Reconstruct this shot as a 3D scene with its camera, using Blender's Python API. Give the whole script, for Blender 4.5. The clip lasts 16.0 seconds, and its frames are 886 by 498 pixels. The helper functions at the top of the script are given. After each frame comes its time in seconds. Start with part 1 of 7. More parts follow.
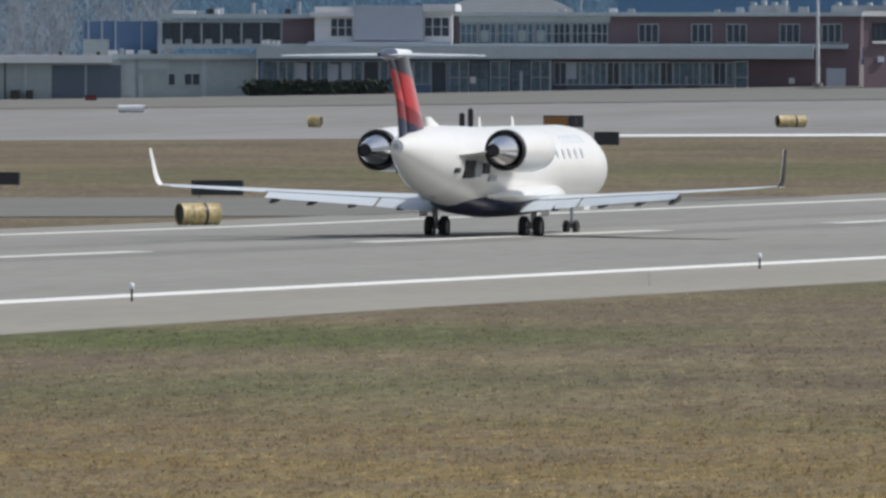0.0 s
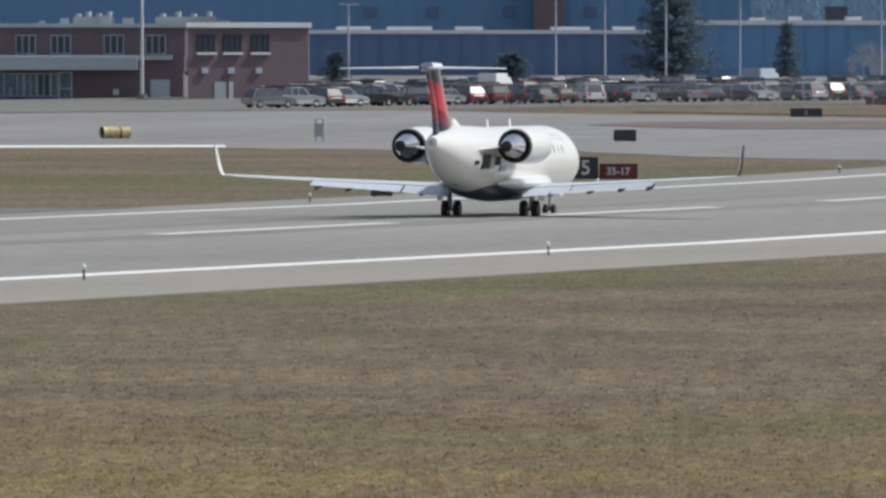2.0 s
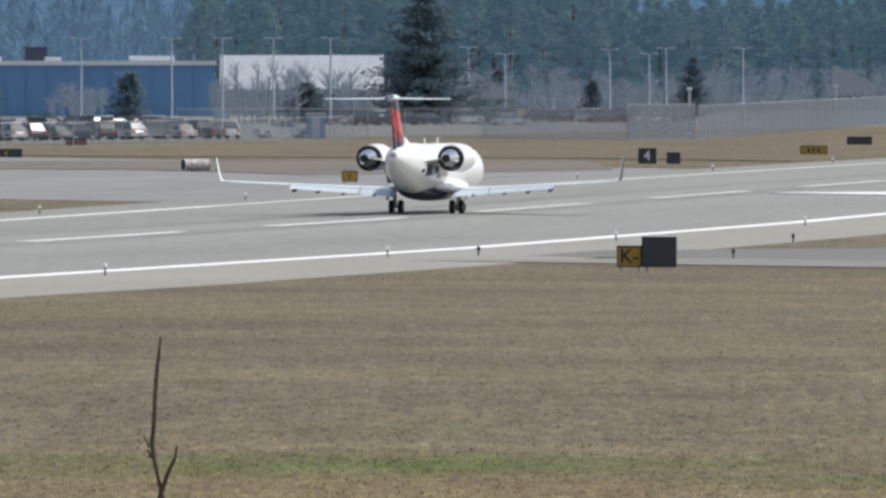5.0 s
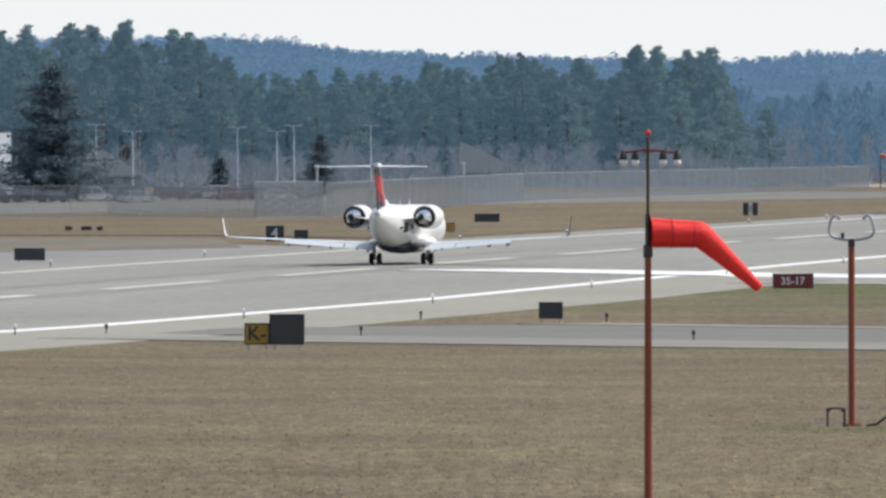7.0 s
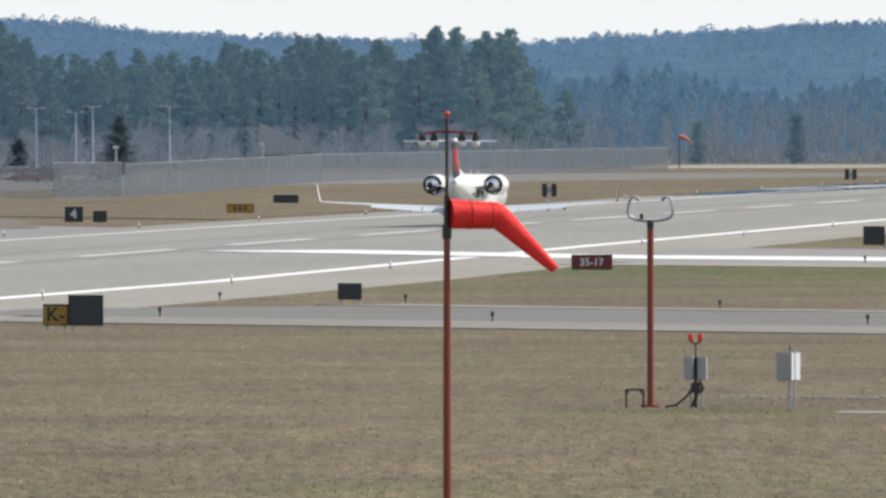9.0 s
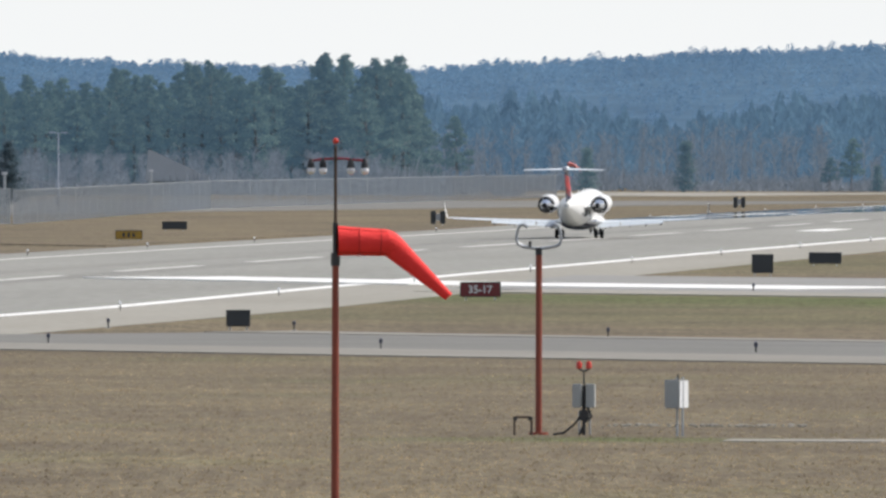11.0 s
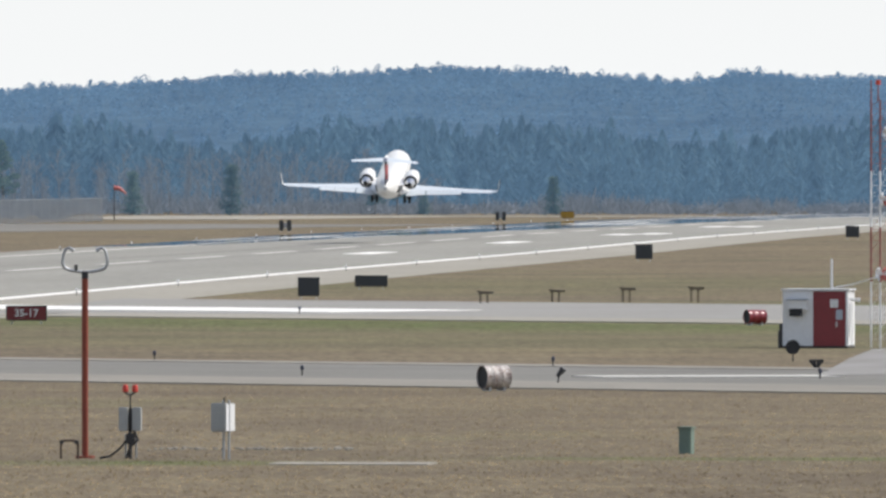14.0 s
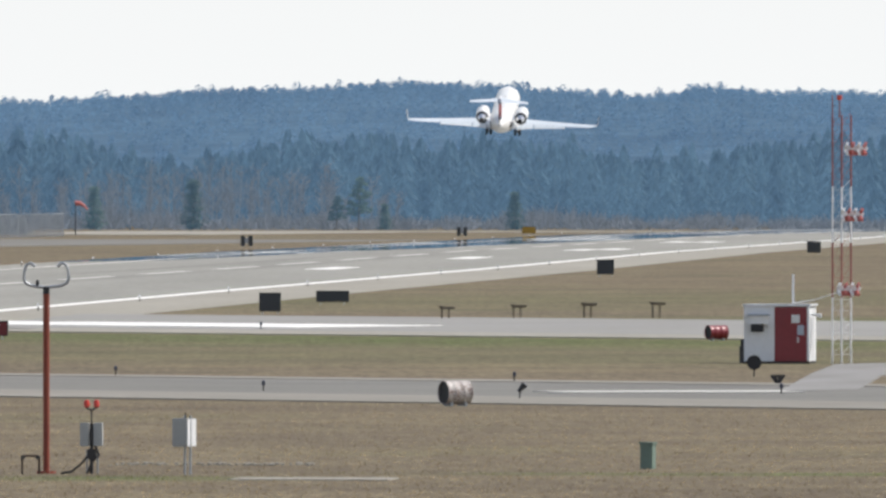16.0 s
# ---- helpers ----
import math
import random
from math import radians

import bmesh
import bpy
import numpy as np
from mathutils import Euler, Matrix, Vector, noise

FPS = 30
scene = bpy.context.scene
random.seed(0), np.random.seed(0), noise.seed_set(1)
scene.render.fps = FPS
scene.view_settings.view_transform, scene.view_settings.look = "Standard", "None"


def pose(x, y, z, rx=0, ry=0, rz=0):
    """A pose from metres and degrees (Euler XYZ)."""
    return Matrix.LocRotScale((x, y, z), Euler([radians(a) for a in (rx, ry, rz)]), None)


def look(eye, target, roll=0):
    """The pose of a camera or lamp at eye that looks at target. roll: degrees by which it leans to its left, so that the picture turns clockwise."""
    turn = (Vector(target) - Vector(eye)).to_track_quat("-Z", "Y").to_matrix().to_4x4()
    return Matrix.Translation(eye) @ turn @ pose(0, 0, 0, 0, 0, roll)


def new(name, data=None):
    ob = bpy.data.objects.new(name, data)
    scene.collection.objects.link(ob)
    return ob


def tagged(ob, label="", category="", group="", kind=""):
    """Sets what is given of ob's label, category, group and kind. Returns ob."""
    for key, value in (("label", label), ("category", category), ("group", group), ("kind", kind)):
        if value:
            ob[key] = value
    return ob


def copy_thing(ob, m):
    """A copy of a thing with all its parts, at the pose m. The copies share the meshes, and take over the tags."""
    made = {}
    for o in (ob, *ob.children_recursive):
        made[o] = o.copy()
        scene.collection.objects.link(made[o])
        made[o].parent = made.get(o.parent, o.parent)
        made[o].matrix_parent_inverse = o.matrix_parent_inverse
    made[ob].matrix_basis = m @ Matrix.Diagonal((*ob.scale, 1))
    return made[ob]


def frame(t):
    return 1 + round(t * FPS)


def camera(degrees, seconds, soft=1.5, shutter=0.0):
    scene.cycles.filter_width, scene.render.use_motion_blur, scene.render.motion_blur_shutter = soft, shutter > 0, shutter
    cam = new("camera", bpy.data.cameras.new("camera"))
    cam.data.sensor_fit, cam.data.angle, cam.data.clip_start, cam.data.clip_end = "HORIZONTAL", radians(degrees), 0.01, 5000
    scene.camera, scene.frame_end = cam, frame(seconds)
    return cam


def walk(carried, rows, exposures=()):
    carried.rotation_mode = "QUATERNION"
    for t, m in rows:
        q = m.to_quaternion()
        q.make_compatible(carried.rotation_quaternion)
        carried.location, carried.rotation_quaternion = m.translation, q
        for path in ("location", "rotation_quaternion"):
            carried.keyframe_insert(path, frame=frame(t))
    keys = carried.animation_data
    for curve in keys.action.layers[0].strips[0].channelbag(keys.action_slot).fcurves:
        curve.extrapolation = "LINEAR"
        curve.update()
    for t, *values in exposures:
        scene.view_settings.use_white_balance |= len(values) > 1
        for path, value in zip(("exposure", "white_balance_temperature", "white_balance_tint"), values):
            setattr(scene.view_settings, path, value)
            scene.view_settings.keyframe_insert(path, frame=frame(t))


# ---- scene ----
CAM_Z = 6.9
VIEW = 3.5922
# seconds, tilt, turn, lean of the hand-held long lens, which stands on one spot
PATH = [
    (0.0, 89.1291, 15.4469, 0.022),
    (0.5, 89.1547, 14.8760, 0.030),
    (1.0, 89.1592, 13.7628, 0.032),
    (1.5, 89.1643, 13.3047, 0.082),
    (2.0, 89.1757, 12.7067, 0.033),
    (2.5, 89.2090, 12.6140, -0.104),
    (3.0, 89.2357, 12.0115, -0.060),
    (3.5, 89.2480, 11.2304, -0.015),
    (4.0, 89.2570, 10.5040, -0.018),
    (4.5, 89.2791, 9.9359, -0.047),
    (7.0, 89.6521, 7.9531, -0.074),
    (7.5, 89.6579, 7.6417, -0.161),
    (8.0, 89.6358, 7.4261, 0.030),
    (8.5, 89.5939, 7.2104, 0.023),
    (9.0, 89.5745, 7.1377, -0.047),
    (9.5, 89.5348, 6.9233, 0.020),
    (12.0, 89.7967, 6.3518, 0.089),
    (12.5, 89.7963, 5.6423, 0.107),
    (13.0, 89.7953, 5.2880, 0.099),
    (13.5, 89.7843, 5.1083, 0.042),
    (14.0, 89.7804, 4.8449, -0.000),
    (14.5, 89.7775, 4.8067, -0.035),
    (15.0, 89.7936, 4.7047, -0.057),
    (15.5, 89.8227, 4.7005, -0.001),
    (16.0, 89.8426, 4.6884, 0.012),
]
cam = camera(VIEW, 16.0, soft=2.8)
walk(cam, [(t, pose(0, 0, CAM_Z, rx, 0, rz) @ pose(0, 0, 0, 0, 0, roll)) for t, rx, rz, roll in PATH], exposures=[(0.0, -0.18, 6290, 9), (2.5, -0.14, 6260, 9), (3.0, -0.01, 6240, 9), (4.5, 0.1, 6230, 9), (7.0, 0.16, 6400, 9), (12.0, 0.2, 6500, 10), (16.0, 0.22, 6520, 10)])

# ---------------------------------------------------------------- light
SUN_EL, SUN_AZ = 50.0, 70.0     # the sun stands high, on the right of the field and a little beyond it
world = bpy.data.worlds.new("world")
scene.world = world
world.use_nodes = True
wn = world.node_tree
wn.nodes.clear()
sky = wn.nodes.new("ShaderNodeTexSky")
sky.sky_type, sky.sun_disc = "NISHITA", False
sky.sun_elevation, sky.sun_rotation = radians(SUN_EL), radians(SUN_AZ)
sky.air_density, sky.dust_density, sky.ozone_density = 1.0, 3.0, 1.0
bg = wn.nodes.new("ShaderNodeBackground")
bg.inputs["Strength"].default_value = 0.125
wout = wn.nodes.new("ShaderNodeOutputWorld")
# bright haze lies over the horizon all round and thins out upwards
wtc, wsep, wramp, wmix = (wn.nodes.new("ShaderNode" + k) for k in ("TexCoord", "SeparateXYZ", "ValToRGB", "Mix"))
wn.links.new(wtc.outputs["Generated"], wsep.inputs[0])
wn.links.new(wsep.outputs["Z"], wramp.inputs[0])
wramp.color_ramp.elements[0].position, wramp.color_ramp.elements[0].color = 0.0, (1, 1, 1, 1)
wramp.color_ramp.elements[1].position, wramp.color_ramp.elements[1].color = 0.32, (0.12, 0.12, 0.12, 1)
wmix.data_type = "RGBA"
wn.links.new(wramp.outputs[0], wmix.inputs[0])
wn.links.new(sky.outputs[0], wmix.inputs[6])
wmix.inputs[7].default_value = (6.5, 6.62, 6.65, 1)
wn.links.new(wmix.outputs[2], bg.inputs["Color"])
wn.links.new(bg.outputs[0], wout.inputs["Surface"])
sun = new("sun", bpy.data.lights.new("sun", "SUN"))
sun.data.energy, sun.data.angle, sun.data.color = 3.5, radians(0.6), (1.0, 0.97, 0.92)
sa, se = radians(SUN_AZ), radians(SUN_EL)
sun.matrix_world = look((math.sin(sa) * math.cos(se) * 300, math.cos(sa) * math.cos(se) * 300, math.sin(se) * 300), (0, 0, 0))

# ---------------------------------------------------------------- materials
def mat(name, colour, rough=0.7, metal=0.0, second=None, size=1.0, fine=8.0, mix=0.6, bump=0.0, spec=0.5, per_object=0.0, coat=0.0, stretch=(1, 1, 1), air=None):
    """A surface with broad blotches (size, metres), fine grain (fine times smaller), and relief."""
    m = bpy.data.materials.new(name)
    m.use_nodes = True
    nt = m.node_tree
    b = nt.nodes["Principled BSDF"]
    b.inputs["Roughness"].default_value, b.inputs["Metallic"].default_value = rough, metal
    b.inputs["Specular IOR Level"].default_value = spec
    b.inputs["Coat Weight"].default_value = coat
    second = second or tuple(c * 0.72 for c in colour)
    tc = nt.nodes.new("ShaderNodeTexCoord")
    mp = nt.nodes.new("ShaderNodeMapping")
    mp.inputs["Scale"].default_value = stretch
    nt.links.new(tc.outputs["Object"], mp.inputs["Vector"])
    n1, n2 = nt.nodes.new("ShaderNodeTexNoise"), nt.nodes.new("ShaderNodeTexNoise")
    n1.inputs["Scale"].default_value, n2.inputs["Scale"].default_value = 1 / size, fine / size
    n1.inputs["Detail"].default_value, n2.inputs["Detail"].default_value = 5, 6
    for n in (n1, n2):
        nt.links.new(mp.outputs[0], n.inputs["Vector"])
    ad = nt.nodes.new("ShaderNodeMath")
    ad.operation = "MULTIPLY_ADD"
    ad.inputs[1].default_value, ad.inputs[2].default_value = mix, 0.5 - mix / 2
    hf = nt.nodes.new("ShaderNodeMix")
    nt.links.new(n1.outputs["Fac"], hf.inputs[2]), nt.links.new(n2.outputs["Fac"], hf.inputs[3])
    hf.inputs[0].default_value = 0.5
    nt.links.new(hf.outputs[0], ad.inputs[0])
    rp = nt.nodes.new("ShaderNodeValToRGB")
    rp.color_ramp.elements[0].position, rp.color_ramp.elements[1].position = 0.5 - 0.16, 0.5 + 0.16
    rp.color_ramp.elements[0].color, rp.color_ramp.elements[1].color = (*second, 1), (*colour, 1)
    nt.links.new(ad.outputs[0], rp.inputs[0])
    out = rp.outputs[0]
    if per_object:
        oi, hs, mr = nt.nodes.new("ShaderNodeObjectInfo"), nt.nodes.new("ShaderNodeHueSaturation"), nt.nodes.new("ShaderNodeMapRange")
        mr.inputs["To Min"].default_value, mr.inputs["To Max"].default_value = 1 - per_object, 1 + per_object
        nt.links.new(oi.outputs["Random"], mr.inputs["Value"]), nt.links.new(mr.outputs[0], hs.inputs["Value"])
        nt.links.new(out, hs.inputs["Color"])
        out = hs.outputs[0]
    nt.links.new(out, b.inputs["Base Color"])
    if air:  # haze over woods and hill kilometres off, painted as a faint emission
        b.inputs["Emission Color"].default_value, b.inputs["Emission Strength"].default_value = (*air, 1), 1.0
        # the painted haze differs from stand to stand and from tree to tree
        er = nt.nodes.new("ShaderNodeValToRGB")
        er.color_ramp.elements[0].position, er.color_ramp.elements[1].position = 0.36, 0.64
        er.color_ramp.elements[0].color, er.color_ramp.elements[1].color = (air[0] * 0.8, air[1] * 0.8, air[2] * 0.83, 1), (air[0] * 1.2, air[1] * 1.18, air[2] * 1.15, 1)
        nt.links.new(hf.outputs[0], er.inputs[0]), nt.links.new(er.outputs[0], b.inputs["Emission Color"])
    if bump:
        bp = nt.nodes.new("ShaderNodeBump")
        bp.inputs["Strength"].default_value, bp.inputs["Distance"].default_value = bump, 0.1
        nt.links.new(n2.outputs["Fac"], bp.inputs["Height"]), nt.links.new(bp.outputs[0], b.inputs["Normal"])
    return m


def leafy(m, share=0.45, gain=1.6):
    """Needles let part of the light through."""
    nt = m.node_tree
    b = nt.nodes["Principled BSDF"]
    src = b.inputs["Base Color"].links[0].from_socket
    tr, mx, hs = nt.nodes.new("ShaderNodeBsdfTranslucent"), nt.nodes.new("ShaderNodeMixShader"), nt.nodes.new("ShaderNodeHueSaturation")
    hs.inputs["Value"].default_value = gain
    mx.inputs[0].default_value = share
    nt.links.new(src, hs.inputs["Color"]), nt.links.new(hs.outputs[0], tr.inputs["Color"])
    nt.links.new(b.outputs[0], mx.inputs[1]), nt.links.new(tr.outputs[0], mx.inputs[2])
    nt.links.new(mx.outputs[0], nt.nodes["Material Output"].inputs["Surface"])
    return m


def island(m, amount, gain=1.0):
    """Lets each loose piece of a joined mesh differ a little in brightness."""
    nt = m.node_tree
    b = nt.nodes["Principled BSDF"]
    src = b.inputs["Base Color"].links[0].from_socket
    ge, hs, mr = nt.nodes.new("ShaderNodeNewGeometry"), nt.nodes.new("ShaderNodeHueSaturation"), nt.nodes.new("ShaderNodeMapRange")
    mr.inputs["To Min"].default_value, mr.inputs["To Max"].default_value = gain * (1 - amount), gain * (1 + amount)
    nt.links.new(ge.outputs["Random Per Island"], mr.inputs["Value"]), nt.links.new(mr.outputs[0], hs.inputs["Value"])
    nt.links.new(src, hs.inputs["Color"]), nt.links.new(hs.outputs[0], b.inputs["Base Color"])
    # the painted haze glow varies by piece as well
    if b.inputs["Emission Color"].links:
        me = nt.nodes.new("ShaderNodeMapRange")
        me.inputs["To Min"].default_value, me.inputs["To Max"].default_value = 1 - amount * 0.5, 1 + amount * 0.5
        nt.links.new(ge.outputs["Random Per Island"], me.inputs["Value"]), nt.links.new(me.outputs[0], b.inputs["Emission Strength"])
    return m


def turf_material(name):
    """Winter turf: tan and brown straw, greener in patches and along strips."""
    m = bpy.data.materials.new(name)
    m.use_nodes = True
    nt = m.node_tree
    b = nt.nodes["Principled BSDF"]
    b.inputs["Roughness"].default_value, b.inputs["Specular IOR Level"].default_value = 0.95, 0.15
    tc = nt.nodes.new("ShaderNodeTexCoord")

    def noise_at(scale, detail, stretch=(1, 1, 1)):
        mp, n = nt.nodes.new("ShaderNodeMapping"), nt.nodes.new("ShaderNodeTexNoise")
        # tufts lean with the wind, along a line a little off the runway's
        mp.vector_type = "TEXTURE"
        mp.inputs["Scale"].default_value, mp.inputs["Rotation"].default_value = tuple(1 / q for q in stretch), (0, 0, radians(9))
        n.inputs["Scale"].default_value, n.inputs["Detail"].default_value, n.inputs["Roughness"].default_value = scale, detail, 0.65
        nt.links.new(tc.outputs["Object"], mp.inputs["Vector"]), nt.links.new(mp.outputs[0], n.inputs["Vector"])
        return n.outputs["Fac"]

    def ramp(fac, stops):
        r = nt.nodes.new("ShaderNodeValToRGB")
        while len(r.color_ramp.elements) < len(stops):
            r.color_ramp.elements.new(0.5)
        for e, (p, c) in zip(r.color_ramp.elements, stops):
            e.position, e.color = p, (*c, 1)
        nt.links.new(fac, r.inputs[0])
        return r.outputs[0]

    def blend(fac, a, c, kind="MIX"):
        x = nt.nodes.new("ShaderNodeMix")
        x.data_type, x.blend_type = "RGBA", kind
        if isinstance(fac, float):
            x.inputs[0].default_value = fac
        else:
            nt.links.new(fac, x.inputs[0])
        nt.links.new(a, x.inputs[6]), nt.links.new(c, x.inputs[7])
        return x.outputs[2]
    straw = ramp(noise_at(0.05, 5), [(0.3, TURF_A), (0.5, TURF_B), (0.72, TURF_C)])
    green = ramp(noise_at(5.0, 3), [(0.3, (0.056, 0.076, 0.024)), (0.7, (0.1, 0.128, 0.042))])
    gmask = ramp(noise_at(0.03, 4), [(0.56, (0, 0, 0)), (0.74, (0.4, 0.4, 0.4))])
    base = blend(gmask, straw, green)
    for cx, cy, rx, ry, amount in GREENER:
        vm, ln, mr = nt.nodes.new("ShaderNodeMapping"), nt.nodes.new("ShaderNodeVectorMath"), nt.nodes.new("ShaderNodeMapRange")
        vm.vector_type = "TEXTURE"
        vm.inputs["Location"].default_value, vm.inputs["Scale"].default_value = (cx, cy, 0), (rx, ry, 1000)
        if cy > 600:
            vm.inputs["Rotation"].default_value = (0, 0, radians(-36))
        ln.operation = "LENGTH"
        mr.inputs["From Min"].default_value, mr.inputs["From Max"].default_value = 1.0, 0.2
        mr.inputs["To Min"].default_value, mr.inputs["To Max"].default_value = 0.0, amount
        mm = nt.nodes.new("ShaderNodeMath")
        mm.operation = "MULTIPLY"
        nz = ramp(noise_at(0.3, 4), [(0.3, (0.35, 0.35, 0.35)), (0.6, (1, 1, 1))])
        nt.links.new(tc.outputs["Object"], vm.inputs["Vector"]), nt.links.new(vm.outputs[0], ln.inputs[0])
        nt.links.new(ln.outputs["Value"], mr.inputs["Value"]), nt.links.new(mr.outputs[0], mm.inputs[0]), nt.links.new(nz, mm.inputs[1])
        base = blend(mm.outputs[0], base, green)
    gold = ramp(noise_at(1.5, 5), [(0.3, (0.14, 0.104, 0.043)), (0.7, (0.235, 0.176, 0.072))])
    vm, ln, mr, mm = (nt.nodes.new("ShaderNode" + k) for k in ("Mapping", "VectorMath", "MapRange", "Math"))
    vm.vector_type, ln.operation, mm.operation = "TEXTURE", "LENGTH", "MULTIPLY"
    vm.inputs["Location"].default_value, vm.inputs["Scale"].default_value = (-45, 165, 0), (75, 82, 1000)
    mr.inputs["From Min"].default_value, mr.inputs["From Max"].default_value, mr.inputs["To Min"].default_value, mr.inputs["To Max"].default_value = 1.0, 0.4, 0.0, 0.75
    nt.links.new(tc.outputs["Object"], vm.inputs["Vector"]), nt.links.new(vm.outputs[0], ln.inputs[0]), nt.links.new(ln.outputs["Value"], mr.inputs["Value"])
    nt.links.new(mr.outputs[0], mm.inputs[0]), nt.links.new(ramp(noise_at(0.12, 5, (0.5, 1, 1)), [(0.35, (0.2, 0.2, 0.2)), (0.6, (1, 1, 1))]), mm.inputs[1])
    base = blend(mm.outputs[0], base, gold)
    grain = ramp(noise_at(4.5, 6, (1.0, 0.17, 1)), [(0.33, (0.56, 0.54, 0.52)), (0.67, (1.38, 1.38, 1.36))])
    base = blend(1.0, base, grain, "MULTIPLY")
    grain2 = ramp(noise_at(1.1, 5, (1.0, 0.17, 1)), [(0.3, (0.82, 0.78, 0.77)), (0.7, (1.16, 1.18, 1.16))])
    base = blend(1.0, base, grain2, "MULTIPLY")
    nt.links.new(base, b.inputs["Base Color"])
    return m


TURF_A, TURF_B, TURF_C = (0.104, 0.085, 0.06), (0.142, 0.117, 0.079), (0.18, 0.148, 0.093)
# greener patches: centre, half widths, strength
GREENER = [(-40, 231, 10, 11, 1.1), (-27, 222, 8, 7, 0.9), (-83, 284, 13, 20, 1.0), (-70, 241, 10, 26, 0.5), (-84, 380, 7, 60, 0.6), (-61, 732, 95, 30, 0.95), (-55, 668, 90, 40, 0.35), (-62, 960, 60, 170, 0.35), (-168, 700, 45, 120, 0.55), (-40, 826, 36, 18, 0.8), (-36, 338, 7, 5, 0.9), (-20, 346, 14, 3, 1.0)]
M_TURF = turf_material("winter_turf")
M_RUNWAY = mat("runway_asphalt", (0.292, 0.288, 0.262), 0.95, spec=0.06, second=(0.208, 0.206, 0.19), size=14, fine=30, stretch=(1, 0.12, 1), mix=0.9)
M_SHOULDER = mat("paved_shoulder", (0.315, 0.3, 0.262), 0.95, spec=0.06, second=(0.25, 0.238, 0.208), size=9, fine=20, stretch=(1, 0.2, 1), mix=0.9)
M_TAXI = mat("taxiway_asphalt", (0.2, 0.196, 0.182), 0.95, spec=0.06, second=(0.15, 0.147, 0.137), size=10, fine=20, mix=0.9)
M_DUSTY = mat("dusty_dry_verge", (0.25, 0.215, 0.175), 0.95, spec=0.06, second=(0.19, 0.165, 0.135), size=30, fine=10, stretch=(1, 0.12, 1))
M_APRON = mat("apron_concrete", (0.264, 0.262, 0.256), 0.95, spec=0.06, second=(0.198, 0.19, 0.182), size=30, fine=10, mix=1.0, stretch=(1, 0.16, 1))
M_SOIL = mat("bare_soil", (0.155, 0.13, 0.102), 0.95, second=(0.105, 0.088, 0.068), size=8, fine=8, stretch=(1, 0.12, 1), mix=0.9)
# dark and mirror-smooth in patches, to imitate a heat mirage
M_MIRAGE = mat("dark_mirage_mirror", (0.06, 0.065, 0.075), 0.5, size=40, fine=6, stretch=(1, 0.12, 1))
_n, _r = M_MIRAGE.node_tree.nodes.new("ShaderNodeTexNoise"), M_MIRAGE.node_tree.nodes.new("ShaderNodeMapRange")
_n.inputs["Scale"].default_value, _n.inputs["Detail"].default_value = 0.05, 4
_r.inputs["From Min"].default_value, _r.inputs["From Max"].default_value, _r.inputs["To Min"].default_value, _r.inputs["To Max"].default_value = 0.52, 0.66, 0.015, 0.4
M_MIRAGE.node_tree.links.new(M_MIRAGE.node_tree.nodes["Mapping"].outputs[0], _n.inputs["Vector"])
M_MIRAGE.node_tree.links.new(_n.outputs["Fac"], _r.inputs["Value"])
M_MIRAGE.node_tree.links.new(_r.outputs[0], M_MIRAGE.node_tree.nodes["Principled BSDF"].inputs["Roughness"])
M_PAINT = mat("runway_paint", (0.82, 0.81, 0.78), 0.7, second=(0.6, 0.59, 0.56), size=3, fine=8, mix=0.8)
M_SCUFF = mat("scuffed_paint", (0.64, 0.63, 0.6), 0.8, second=(0.45, 0.44, 0.41), size=3, fine=8, mix=0.9)
M_WORN = mat("worn_paint", (0.55, 0.54, 0.5), 0.8, second=(0.36, 0.35, 0.32), size=3, fine=8, mix=0.9)
M_CROSSING = mat("crossing_runway_asphalt", (0.275, 0.272, 0.26), 0.95, spec=0.06, second=(0.23, 0.226, 0.215), size=12, fine=20, mix=0.9)
M_RUBBER_MARK = mat("tyre_rubber_streak", (0.19, 0.186, 0.175), 0.85, spec=0.06, second=(0.25, 0.245, 0.225), size=5, fine=12, stretch=(1, 0.06, 1), mix=1.0)
M_WHITE = mat("white_aircraft_paint", (0.76, 0.755, 0.735), 0.32, second=(0.68, 0.675, 0.655), size=3, fine=5, mix=0.7, coat=0.3)
M_GREYPAINT = mat("grey_wing_paint", (0.6, 0.65, 0.69), 0.35, second=(0.52, 0.565, 0.6), size=2, fine=6, coat=0.2)
M_NAVY = mat("navy_paint", (0.014, 0.022, 0.06), 0.35, second=(0.01, 0.016, 0.045), size=2, coat=0.3)
M_RED = mat("red_paint", (0.52, 0.028, 0.036), 0.35, second=(0.42, 0.02, 0.028), size=2, coat=0.3)
M_DKRED = mat("dark_red_paint", (0.22, 0.012, 0.025), 0.35, size=2, coat=0.3)
M_METAL = mat("bare_metal", (0.82, 0.81, 0.8), 0.16, 1.0, second=(0.6, 0.59, 0.58), size=0.6)
M_DARKMETAL = mat("dark_metal", (0.06, 0.06, 0.065), 0.4, 0.8, size=0.6)
M_TYRE = mat("tyre_rubber", (0.02, 0.02, 0.021), 0.8, second=(0.012, 0.012, 0.012), size=0.3)
M_BLACK = mat("matt_black", (0.018, 0.02, 0.024), 0.6, second=(0.012, 0.013, 0.016), size=0.8)
M_SIGNBLACK = mat("black_sign_face", (0.034, 0.041, 0.048), 0.5, second=(0.024, 0.03, 0.036), size=1.2)
